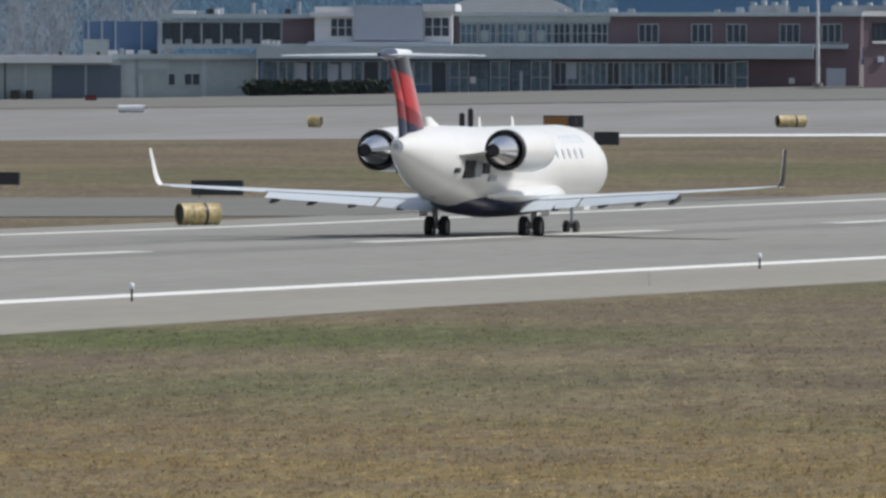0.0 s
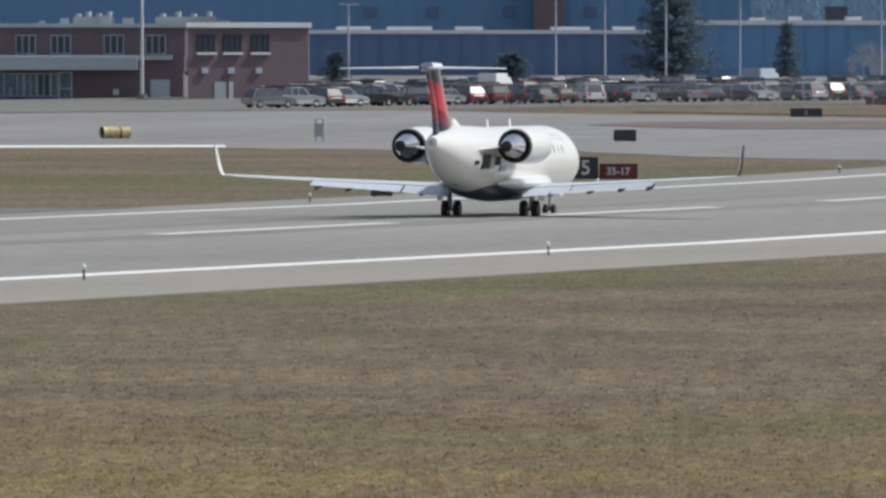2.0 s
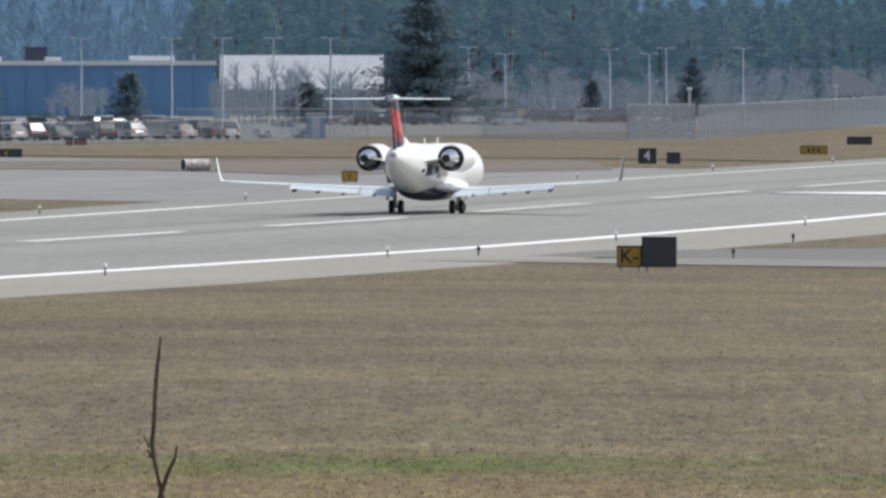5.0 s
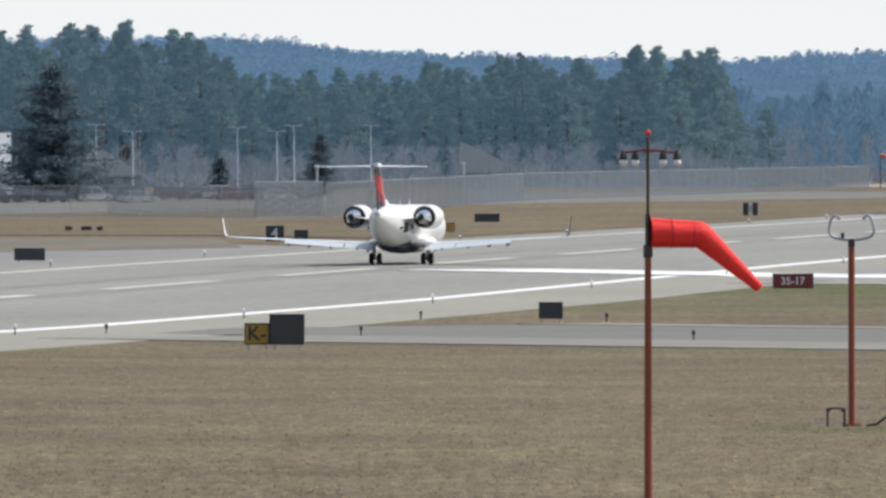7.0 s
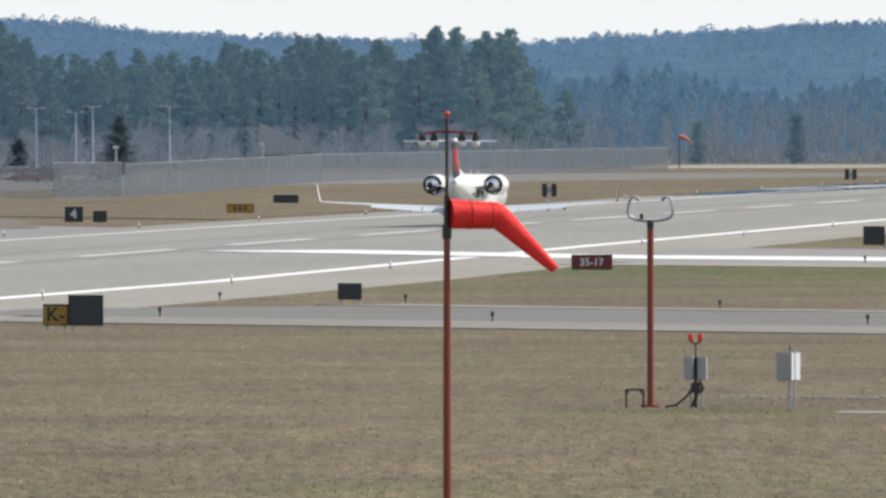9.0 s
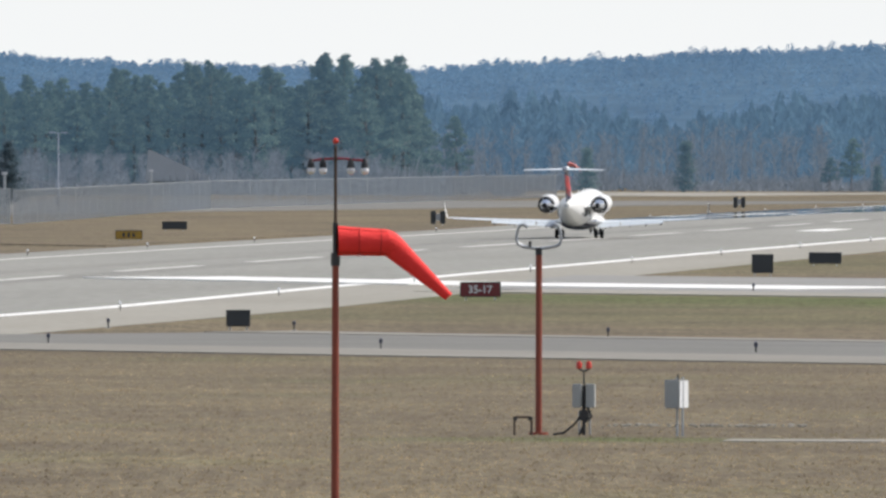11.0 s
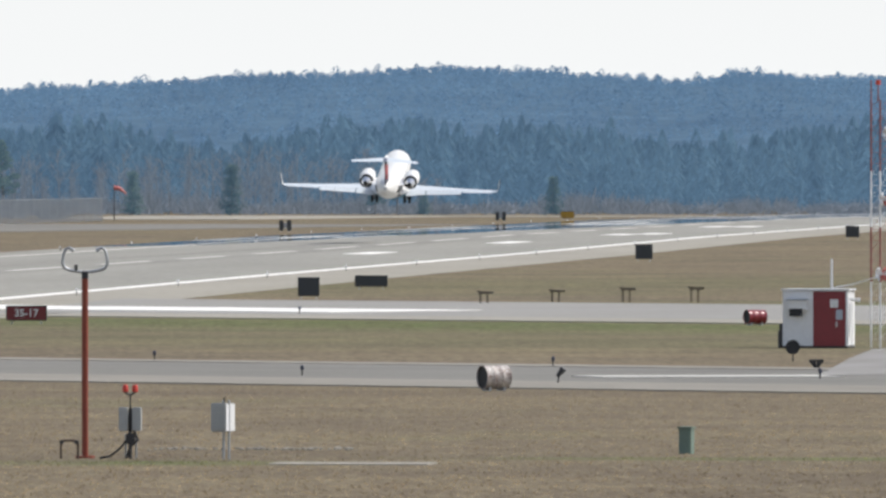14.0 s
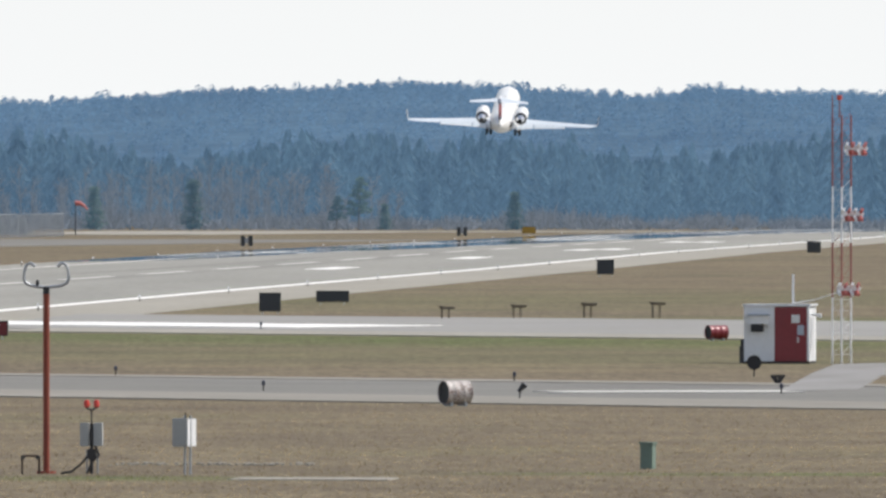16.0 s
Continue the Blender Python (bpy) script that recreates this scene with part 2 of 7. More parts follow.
M_SIGNRED = mat("red_sign_face", (0.19, 0.02, 0.026), 0.5, second=(0.13, 0.015, 0.02), size=1.0)
M_YELLOW = mat("yellow_sign_paint", (0.44, 0.27, 0.03), 0.55, second=(0.3, 0.18, 0.02), size=0.8)
M_RUST = mat("rust_streaked_white_paint", (0.62, 0.6, 0.57), 0.6, second=(0.12, 0.06, 0.05), size=0.4, fine=5, mix=1.0)
M_CABIN = mat("grey_cabin_glass", (0.4, 0.42, 0.43), 0.3, size=1.0)
M_CREAM = mat("cream_drum_paint", (0.58, 0.5, 0.27), 0.5, second=(0.26, 0.17, 0.05), size=0.5, fine=3, mix=1.0)
M_LETTER = mat("white_lettering", (0.75, 0.76, 0.76), 0.6, size=0.5)
M_WHITEPAINT = mat("white_equipment_paint", (0.78, 0.79, 0.8), 0.5, second=(0.66, 0.67, 0.68), size=1.0)
M_GALV = mat("galvanised_steel", (0.42, 0.44, 0.46), 0.45, 0.5, second=(0.32, 0.34, 0.36), size=0.5)
M_POLERED = mat("rusty_orange_pole_paint", (0.26, 0.05, 0.022), 0.55, second=(0.17, 0.03, 0.018), size=0.7)
M_SOCK = mat("orange_red_sock_cloth", (0.84, 0.034, 0.03), 0.8, second=(0.72, 0.027, 0.025), size=0.4, bump=0.2)
M_SOCKSEAM = mat("sock_seam", (0.4, 0.02, 0.012), 0.85, size=0.4)
M_BRICK = mat("red_brick_wall", (0.176, 0.128, 0.145), 0.9, second=(0.13, 0.1, 0.115), size=2.5, fine=12)
M_BEIGE = mat("beige_render_wall", (0.36, 0.41, 0.415), 0.9, second=(0.275, 0.32, 0.33), size=4, fine=8)
M_PALE = mat("pale_wall_panel", (0.42, 0.46, 0.53), 0.7, second=(0.36, 0.4, 0.47), size=4, fine=8)
M_ROOFWHITE = mat("white_roof_edge", (0.7, 0.71, 0.72), 0.6, second=(0.55, 0.56, 0.57), size=2)
M_EAVE = mat("weathered_eave", (0.45, 0.505, 0.53), 0.8, second=(0.335, 0.38, 0.4), size=2)
M_GLASS = mat("dark_window_glass", (0.022, 0.034, 0.05), 0.12, second=(0.04, 0.06, 0.085), size=1.5, spec=0.3)
M_GLASSB = mat("blue_shop_glass", (0.12, 0.195, 0.25), 0.15, second=(0.04, 0.075, 0.11), size=1.6, fine=4, mix=1.0, spec=0.35)
M_HALLROOF = mat("pale_metal_roofing", (0.38, 0.4, 0.41), 0.6, second=(0.3, 0.32, 0.33), size=5, fine=6)
M_CABGREY = mat("grey_cabinet_paint", (0.4, 0.41, 0.4), 0.55, second=(0.32, 0.33, 0.325), size=0.6)
# air lays a blue emission over these branches in place of haze
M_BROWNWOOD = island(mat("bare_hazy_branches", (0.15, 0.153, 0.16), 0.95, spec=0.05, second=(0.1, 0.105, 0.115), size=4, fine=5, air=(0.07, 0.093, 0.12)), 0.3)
M_TAXISHOULDER = mat("weathered_taxiway_shoulder", (0.262, 0.25, 0.222), 0.95, spec=0.06, second=(0.205, 0.195, 0.172), size=6, fine=12, stretch=(0.3, 0.3, 1), mix=1.0)
M_DOORBLUE = mat("dull_blue_door_paint", (0.1, 0.13, 0.17), 0.7, second=(0.075, 0.1, 0.135), size=2)
M_SLATE = mat("slate_grey_roof", (0.42, 0.46, 0.5), 0.8, second=(0.33, 0.365, 0.4), size=3)
M_ORANGE = mat("weathered_orange_sign", (0.3, 0.14, 0.03), 0.6, second=(0.2, 0.09, 0.025), size=0.7)
M_WINGTIP = mat("dark_brown_wingtip_paint", (0.05, 0.044, 0.046), 0.5, size=1)
M_BARETREE = island(mat("pale_bare_branches", (0.48, 0.52, 0.56), 0.95, second=(0.32, 0.355, 0.39), size=2, fine=5), 0.3)
M_BLUEWALL = mat("blue_metal_cladding", (0.12, 0.255, 0.44), 0.6, second=(0.1, 0.215, 0.385), size=6, fine=6)
M_NAVYWALL = mat("dark_blue_cladding", (0.1, 0.17, 0.3), 0.65, second=(0.08, 0.14, 0.25), size=6, fine=6)
M_HEDGE = mat("dark_hedge_leaves", (0.025, 0.035, 0.028), 0.9, size=0.7)
M_FENCE = mat("fence_mesh_wire", (0.44, 0.48, 0.51), 0.7, 0.0, size=1)
M_SCREEN = mat("fence_privacy_slats", (0.44, 0.48, 0.5), 0.8, second=(0.36, 0.395, 0.415), size=2)
# the pines' blue comes from emission that imitates haze
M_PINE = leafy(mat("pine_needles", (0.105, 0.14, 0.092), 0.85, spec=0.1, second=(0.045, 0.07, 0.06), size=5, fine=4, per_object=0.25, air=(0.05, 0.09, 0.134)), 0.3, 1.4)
M_SPRUCE = leafy(mat("dark_spruce_needles", (0.125, 0.17, 0.195), 0.9, spec=0.05, second=(0.09, 0.13, 0.155), size=2.5, fine=4, per_object=0.2), 0.35, 1.1)
M_BARK = mat("grey_brown_bark", (0.27, 0.275, 0.285), 0.95, second=(0.18, 0.185, 0.195), size=0.8)
# far woods, hill and brush: distance haze painted in as blue emission
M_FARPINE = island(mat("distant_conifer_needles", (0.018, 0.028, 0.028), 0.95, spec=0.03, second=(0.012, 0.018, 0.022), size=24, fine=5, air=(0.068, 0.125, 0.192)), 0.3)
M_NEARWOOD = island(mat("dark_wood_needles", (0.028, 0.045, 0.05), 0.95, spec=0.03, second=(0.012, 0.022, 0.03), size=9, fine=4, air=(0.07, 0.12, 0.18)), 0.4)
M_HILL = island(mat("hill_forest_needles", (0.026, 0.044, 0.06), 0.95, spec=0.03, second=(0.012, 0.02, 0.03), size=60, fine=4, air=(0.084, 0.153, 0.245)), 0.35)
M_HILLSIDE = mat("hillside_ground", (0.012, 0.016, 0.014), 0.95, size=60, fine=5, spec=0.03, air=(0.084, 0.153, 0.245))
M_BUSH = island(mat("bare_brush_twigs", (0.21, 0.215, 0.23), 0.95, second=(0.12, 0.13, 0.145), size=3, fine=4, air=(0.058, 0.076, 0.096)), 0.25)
M_TWIG = mat("brown_twig_bark", (0.09, 0.06, 0.042), 0.85, second=(0.05, 0.032, 0.024), size=0.05)
M_STRAW = leafy(island(turf_material("grass_blades"), 0.27, 2.0), 0.55, 1.5)
M_GREENBOX = mat("grey_green_cabinet_paint", (0.16, 0.23, 0.19), 0.55, size=0.5)
M_REDLAMP = mat("red_lamp_glass", (0.62, 0.05, 0.03), 0.25, size=0.2)
M_MASTRED = mat("dull_red_mast_paint", (0.28, 0.085, 0.075), 0.6, second=(0.2, 0.06, 0.055), size=0.8)
M_PALERED = mat("pale_pink_red_paint", (0.6, 0.17, 0.15), 0.6, second=(0.4, 0.11, 0.1), size=0.5)
M_CARGLASS = mat("car_window_glass", (0.03, 0.04, 0.05), 0.06, second=(0.05, 0.065, 0.08), size=1.0, spec=0.9)
M_LENS = mat("clear_lamp_glass", (0.85, 0.87, 0.9), 0.15, size=0.2)
CAR_PAINTS = [mat(n, c, 0.28, 0.2, size=1.5, coat=0.6) for n, c in (
    ("silver_car_paint", (0.58, 0.6, 0.62)), ("black_car_paint", (0.02, 0.022, 0.026)), ("white_car_paint", (0.82, 0.83, 0.84)), ("dark_red_car_paint", (0.14, 0.015, 0.025)),
    ("dark_blue_car_paint", (0.04, 0.07, 0.13)), ("grey_car_paint", (0.26, 0.28, 0.3)), ("charcoal_car_paint", (0.06, 0.065, 0.07)))]


# ---------------------------------------------------------------- helpers
def link(name, me, parent=None, label="", m=None):
    ob = new(name, me)
    if parent is not None:
        ob.parent = parent
    if m is not None:
        ob.matrix_local = m
    if label:
        tagged(ob, label)
    return ob


def part(name, bm, material, parent, label="", smooth=False):
    me = bpy.data.meshes.new(name)
    bm.normal_update()
    bm.to_mesh(me)
    bm.free()
    for mt in (material if isinstance(material, (list, tuple)) else [material]):
        me.materials.append(mt)
    if smooth:
        me.polygons.foreach_set("use_smooth", [True] * len(me.polygons))
        me.set_sharp_from_angle(angle=radians(40))
    return link(name, me, parent, label)


def pydata(name, verts, faces, material, parent=None, label=""):
    me = bpy.data.meshes.new(name)
    me.from_pydata([tuple(v) for v in verts], [], [tuple(f) for f in faces])
    me.materials.append(material)
    return link(name, me, parent, label)


def thing(name, label, category, m, group="", kind=""):
    ob = new(name)
    ob.empty_display_size = 0.3
    ob.matrix_basis = m
    return tagged(ob, label, category, group, kind)


def box(bm, x0, x1, y0, y1, z0, z1, bevel=0.0):
    vs = [bm.verts.new(p) for p in ((x0, y0, z0), (x1, y0, z0), (x1, y1, z0), (x0, y1, z0), (x0, y0, z1), (x1, y0, z1), (x1, y1, z1), (x0, y1, z1))]
    fs = [bm.faces.new([vs[i] for i in f]) for f in ((0, 3, 2, 1), (4, 5, 6, 7), (0, 1, 5, 4), (1, 2, 6, 5), (2, 3, 7, 6), (3, 0, 4, 7))]
    if bevel:
        es = {e for f in fs for e in f.edges}
        bmesh.ops.bevel(bm, geom=list(es), offset=bevel, segments=2, affect="EDGES")
    return bm


def boxm(*a, bevel=0.0):
    return box(bmesh.new(), *a, bevel=bevel)


def tube(bm, pts, radii, seg=10, caps=True):
    """A round bar along points."""
    rings = []
    pts = [Vector(p) for p in pts]
    if not isinstance(radii, (list, tuple)):
        radii = [radii] * len(pts)
    for i, p in enumerate(pts):
        d = (pts[min(i + 1, len(pts) - 1)] - pts[max(i - 1, 0)]).normalized()
        u = d.orthogonal().normalized() if i == 0 else (u - d * u.dot(d)).normalized()
        v = d.cross(u)
        rings.append([bm.verts.new(p + (u * math.cos(a) + v * math.sin(a)) * radii[i]) for a in (2 * math.pi * k / seg for k in range(seg))])
    for a, b in zip(rings, rings[1:]):
        for k in range(seg):
            bm.faces.new((a[k], a[(k + 1) % seg], b[(k + 1) % seg], b[k]))
    if caps:
        bm.faces.new(rings[0][::-1]), bm.faces.new(rings[-1])
    return bm


def loft(bm, rings, caps=True):
    """Skin over closed rings of points."""
    vs = [[bm.verts.new(p) for p in r] for r in rings]
    n = len(vs[0])
    for a, b in zip(vs, vs[1:]):
        for k in range(n):
            bm.faces.new((a[k], a[(k + 1) % n], b[(k + 1) % n], b[k]))
    if caps:
        bm.faces.new(vs[0][::-1]), bm.faces.new(vs[-1])
    bmesh.ops.recalc_face_normals(bm, faces=bm.faces[:])
    return bm


# ---------------------------------------------------------------- the field
FALL_Y = [0, 320, 480, 600, 700, 860, 1020, 1240, 1500, 2000, 2600, 5000]
FALL_Z = [0.9, 0.5, 0.0, -0.13, 0.0, 0.58, 1.05, 1.6, 2.4, 3.3, 3.45, 3.5]


def fall(y):
    return float(np.interp(y, FALL_Y, FALL_Z))


def ground_z(x, y):
    """Height of the field: the runway dips, then climbs away; the terminal side stays low."""
    b = min(1.0, max(0.0, (-x - 190 - max(0.0, y - 1000) * 0.3) / 160))
    b = b * b * (3 - 2 * b)
    return fall(y) * (1 - b) + b * float(np.interp(y, [0, 300, 600], [0.9, 0.5, 0.1]))


YS = sorted(set(list(range(-200, 1500, 20)) + list(range(1500, 2600, 40)) + list(range(2600, 4901, 100))))


def build_ground():
    xs = list(range(-1400, -640, 80)) + list(range(-640, -160, 20)) + list(range(-160, 161, 40)) + list(range(240, 1401, 80))
    vs = [(x, y, ground_z(x, y)) for y in YS for x in xs]
    n = len(xs)
    fs = [(j * n + i, j * n + i + 1, (j + 1) * n + i + 1, (j + 1) * n + i) for j in range(len(YS) - 1) for i in range(n - 1)]
    tagged(pydata("ground", vs, fs, M_TURF), "wide airfield turf, dry tan winter grass with green patches", "grass", kind="structure")


def drape(name, poly, material, lift, label, category, crown=False, kind="structure", parent=None):
    """A thin paved or painted sheet that follows the field, cut at the field's own rows."""
    bm = bmesh.new()
    bm.faces.new([bm.verts.new((x, y, 0)) for x, y in poly])
    ymin, ymax = min(p[1] for p in poly), max(p[1] for p in poly)
    xmin, xmax = min(p[0] for p in poly), max(p[0] for p in poly)
    for y in YS:
        if ymin < y < ymax:
            bmesh.ops.bisect_plane(bm, geom=bm.verts[:] + bm.edges[:] + bm.faces[:], plane_co=(0, y, 0), plane_no=(0, 1, 0))
    for x in range(-640, -160, 20):
        if xmin < x < xmax:
            bmesh.ops.bisect_plane(bm, geom=bm.verts[:] + bm.edges[:] + bm.faces[:], plane_co=(x, 0, 0), plane_no=(1, 0, 0))
    if crown:
        for x in (-146, -133, -122, -111, -98):
            if xmin < x < xmax:
                bmesh.ops.bisect_plane(bm, geom=bm.verts[:] + bm.edges[:] + bm.faces[:], plane_co=(x, 0, 0), plane_no=(1, 0, 0))
    bmesh.ops.triangulate(bm, faces=bm.faces[:])
    for v in bm.verts:
        edge = 0.25 + 0.75 * min(1.0, max(0.0, (-88.5 - v.co.x) / 9.5)) if crown else 1.0
        v.co.z = ground_z(v.co.x, v.co.y) + lift * edge + (crown_z(v.co.x) if crown else 0)
    for f in bm.faces:
        if f.normal.z < 0:
            f.normal_flip()
    rim = bmesh.ops.extrude_edge_only(bm, edges=[e for e in bm.edges if e.is_boundary])
    for v in rim["geom"]:
        if isinstance(v, bmesh.types.BMVert):
            v.co.z -= 0.12
    ob = part(name, bm, material, parent)
    return ob if parent else tagged(ob, label, category, kind=kind)


def crown_z(x):
    return 0.2 * max(0.0, 1 - abs(x + 122) / 24)


def band(x0, y0, x1, y1, w):
    """A straight painted or paved strip as a four-cornered outline."""
    d = Vector((x1 - x0, y1 - y0)).normalized()
    n = Vector((-d.y, d.x)) * (w / 2)
    return [(x0 - n.x, y0 - n.y), (x1 - n.x, y1 - n.y), (x1 + n.x, y1 + n.y), (x0 + n.x, y0 + n.y)]


def build_paving():
    drape("apron", [(-640, 790), (-330, 815), (-257, 829), (-207, 850), (-180, 835), (-166, 806), (-146, 786), (-146, 990), (-190, 1060), (-250, 1140), (-330, 1300), (-480, 1480), (-640, 1500)], M_APRON, 0.03,
          "pale grey concrete apron and taxiways beyond the runway", "apron")
    drape("dusty_verge", [(-640, 1150), (-360, 1175), (-300, 1195), (-262, 1165), (-300, 1290), (-380, 1345), (-640, 1345)], M_DUSTY, 0.05, "dusty brown verge between apron and terminal", "verge")
    drape("soil_strip", [(-221, 1048), (-198, 1061), (-166, 1063), (-152, 985), (-167, 945), (-186, 985), (-204, 991), (-219, 1020)], M_SOIL, 0.07, "bare brown soil island between the taxiways", "soil")
    drape("far_turf", [(-243, 1150), (-215, 1110), (-170, 1090), (-150, 1060), (-150, 1230), (-200, 1225), (-250, 1225)], M_TURF, 0.06, "dry turf strip along the airfield fence", "grass")
    drape("taxiway_stub", [(-420, 590), (-176, 575), (-150, 588), (-136, 600), (-136, 532), (-147, 516), (-160, 508), (-420, 508)], M_TAXI, 0.05, "grey asphalt taxiway leading off the runway", "taxiway")
    drape("crossing_runway", band(-128, 844.7, 240, 588, 58), M_CROSSING, 0.03, "grey asphalt runway that crosses the main one", "runway")
    drape("crossing_runway_shoulder", band(-88.5, 776, 240, 541, 12), M_SHOULDER, 0.05, "pale paved shoulder of the crossing runway", "shoulder")
    drape("taxiway", band(-92, 595, 160, 352, 32), M_TAXI, 0.03, "dark grey asphalt taxiway joining the runway", "taxiway")
    drape("taxiway_shoulder", band(-89, 560, 160, 318, 14), M_TAXISHOULDER, 0.045, "pale paved taxiway shoulder", "shoulder")
    drape("taxiway_shoulder_far", band(-80, 610, 160, 379, 5), M_TAXISHOULDER, 0.045, "pale paved taxiway shoulder", "shoulder")
    drape("runway", [(-147, -200), (-88.5, -200), (-88.5, 4800), (-147, 4800)], M_RUNWAY, 0.05, "long pale grey asphalt runway with faint tyre streaks", "runway", crown=True)
    drape("runway_shoulder", [(-98, -200), (-88.6, -200), (-88.6, 3000), (-98, 3000)], M_SHOULDER, 0.056, "pale paved shoulder between runway line and grass", "shoulder", crown=True)
    # extra sheet over the asphalt that plays the mirage
    drape("mirage_sheet", [(-147, 1340), (-138, 1360), (-129, 1560), (-119, 2000), (-108, 2500), (-106, 3200), (-147, 3200)], M_MIRAGE, 0.064, "added mirror sheet on the far runway, standing in for a heat mirage", "runway", crown=True)
    drape("rubber_streak", [(-127, 300), (-124.4, 300), (-124.4, 1500), (-127, 1500)], M_RUBBER_MARK, 0.062, "dark tyre rubber streak on the runway", "tyre mark", crown=True)
    drape("rubber_streak", [(-119.6, 300), (-117, 300), (-117, 1500), (-119.6, 1500)], M_RUBBER_MARK, 0.062, "dark tyre rubber streak on the runway", "tyre mark", crown=True)
    drape("edge_line", [(-99.5, -200), (-98.4, -200), (-98.4, 4700), (-99.5, 4700)], M_PAINT, 0.066, "white painted line along the runway edge", "runway line", crown=True)
    drape("edge_line", [(-140.4, -200), (-139.2, -200), (-139.2, 760), (-140.4, 760)], M_SCUFF, 0.066, "scuffed white line along the far runway edge", "runway line", crown=True)
    drape("edge_line", [(-140.4, 760), (-139.4, 760), (-139.4, 4700), (-140.4, 4700)], M_WORN, 0.066, "worn white line along the far runway edge", "runway line", crown=True)
    for y in range(-126, 3000, 61):
        drape("centre_dash", [(-120.0, y), (-119.1, y), (-119.1, y + 37), (-120.0, y + 37)], M_SCUFF if y < 700 else M_WORN, 0.07, "scuffed white centre line dash", "runway line", crown=True)
    for x, y in ((-111.5, 1226), (-111.0, 1372), (-110.1, 1512), (-107.9, 1532), (-113.0, 1715), (-109.6, 1722)):
        drape("touchdown_bar", [(x - 1.2, y), (x + 1.2, y), (x + 1.2, y + 28), (x - 1.2, y + 28)], M_PAINT, 0.07, "white touchdown zone bar", "runway line", crown=True)
    drape("crossing_edge_line", band(-113, 821.3, -92, 806.3, 13), M_PAINT, 0.12, "broad white edge line of the crossing runway", "runway line", crown=True)
    drape("crossing_edge_line", band(-92, 806.3, -69, 790, 13), M_PAINT, 0.06, "broad white edge line of the crossing runway", "runway line")
    drape("sand_strip", [(-236, 2040), (-203, 2040), (-190, 2250), (30, 2250), (30, 2345), (-250, 2345)], M_SHOULDER, 0.05, "pale sandy strip at the foot of the woods", "sand")
    drape("taxiway_line", band(-39.9, 535.5, -30.9, 538.5, 5), M_WORN, 0.07, "worn white line along the taxiway edge", "taxiway line")
    drape("apron_strip", band(-226, 856, -208, 860.5, 13), M_PAINT, 0.06, "broad white strip on the apron", "apron line")


build_ground()
build_paving()


# ---------------------------------------------------------------- the airliner
def oval(y, cx, cz, rx, rz, n=28):
    return [(cx + rx * math.cos(2 * math.pi * k / n), y, cz + rz * math.sin(2 * math.pi * k / n)) for k in range(n)]


def foil(x, y_lead, chord, z, thick, droop=0.0, n=9):
    """A wing section at x, from nose to tail and back."""
    pts = []
    for s in (1, -1):
        for k in range(n):
            u = k / (n - 1) if s == 1 else 1 - k / (n - 1)
            if s == -1 and k in (0, n - 1):
                continue
            h = thick * chord * 2.6 * (0.2969 * math.sqrt(u) - 0.126 * u - 0.3516 * u * u + 0.2843 * u ** 3 - 0.1036 * u ** 4) * 2
            pts.append((x, y_lead - u * chord, z + s * h * (0.6 if s > 0 else 0.4) - droop * u * chord))
    return pts


def wheel(parent, x, y, r, w, name="wheel"):
    bm = bmesh.new()
    prof = [(-0.5, 0.62), (-0.5, 0.86), (-0.36, 0.97), (0, 1.0), (0.36, 0.97), (0.5, 0.86), (0.5, 0.62)]
    loft(bm, [[(x + a * w, y + b * r * math.cos(t), r + b * r * math.sin(t)) for t in (2 * math.pi * k / 24 for k in range(24))] for a, b in prof], caps=False)
    ob = part(name, bm, M_TYRE, parent, smooth=True)
    bm = bmesh.new()
    tube(bm, [(x - w * 0.42, y, r), (x + w * 0.42, y, r)], r * 0.62, 18)
    part("hub", bm, M_DARKMETAL, ob)
    return ob


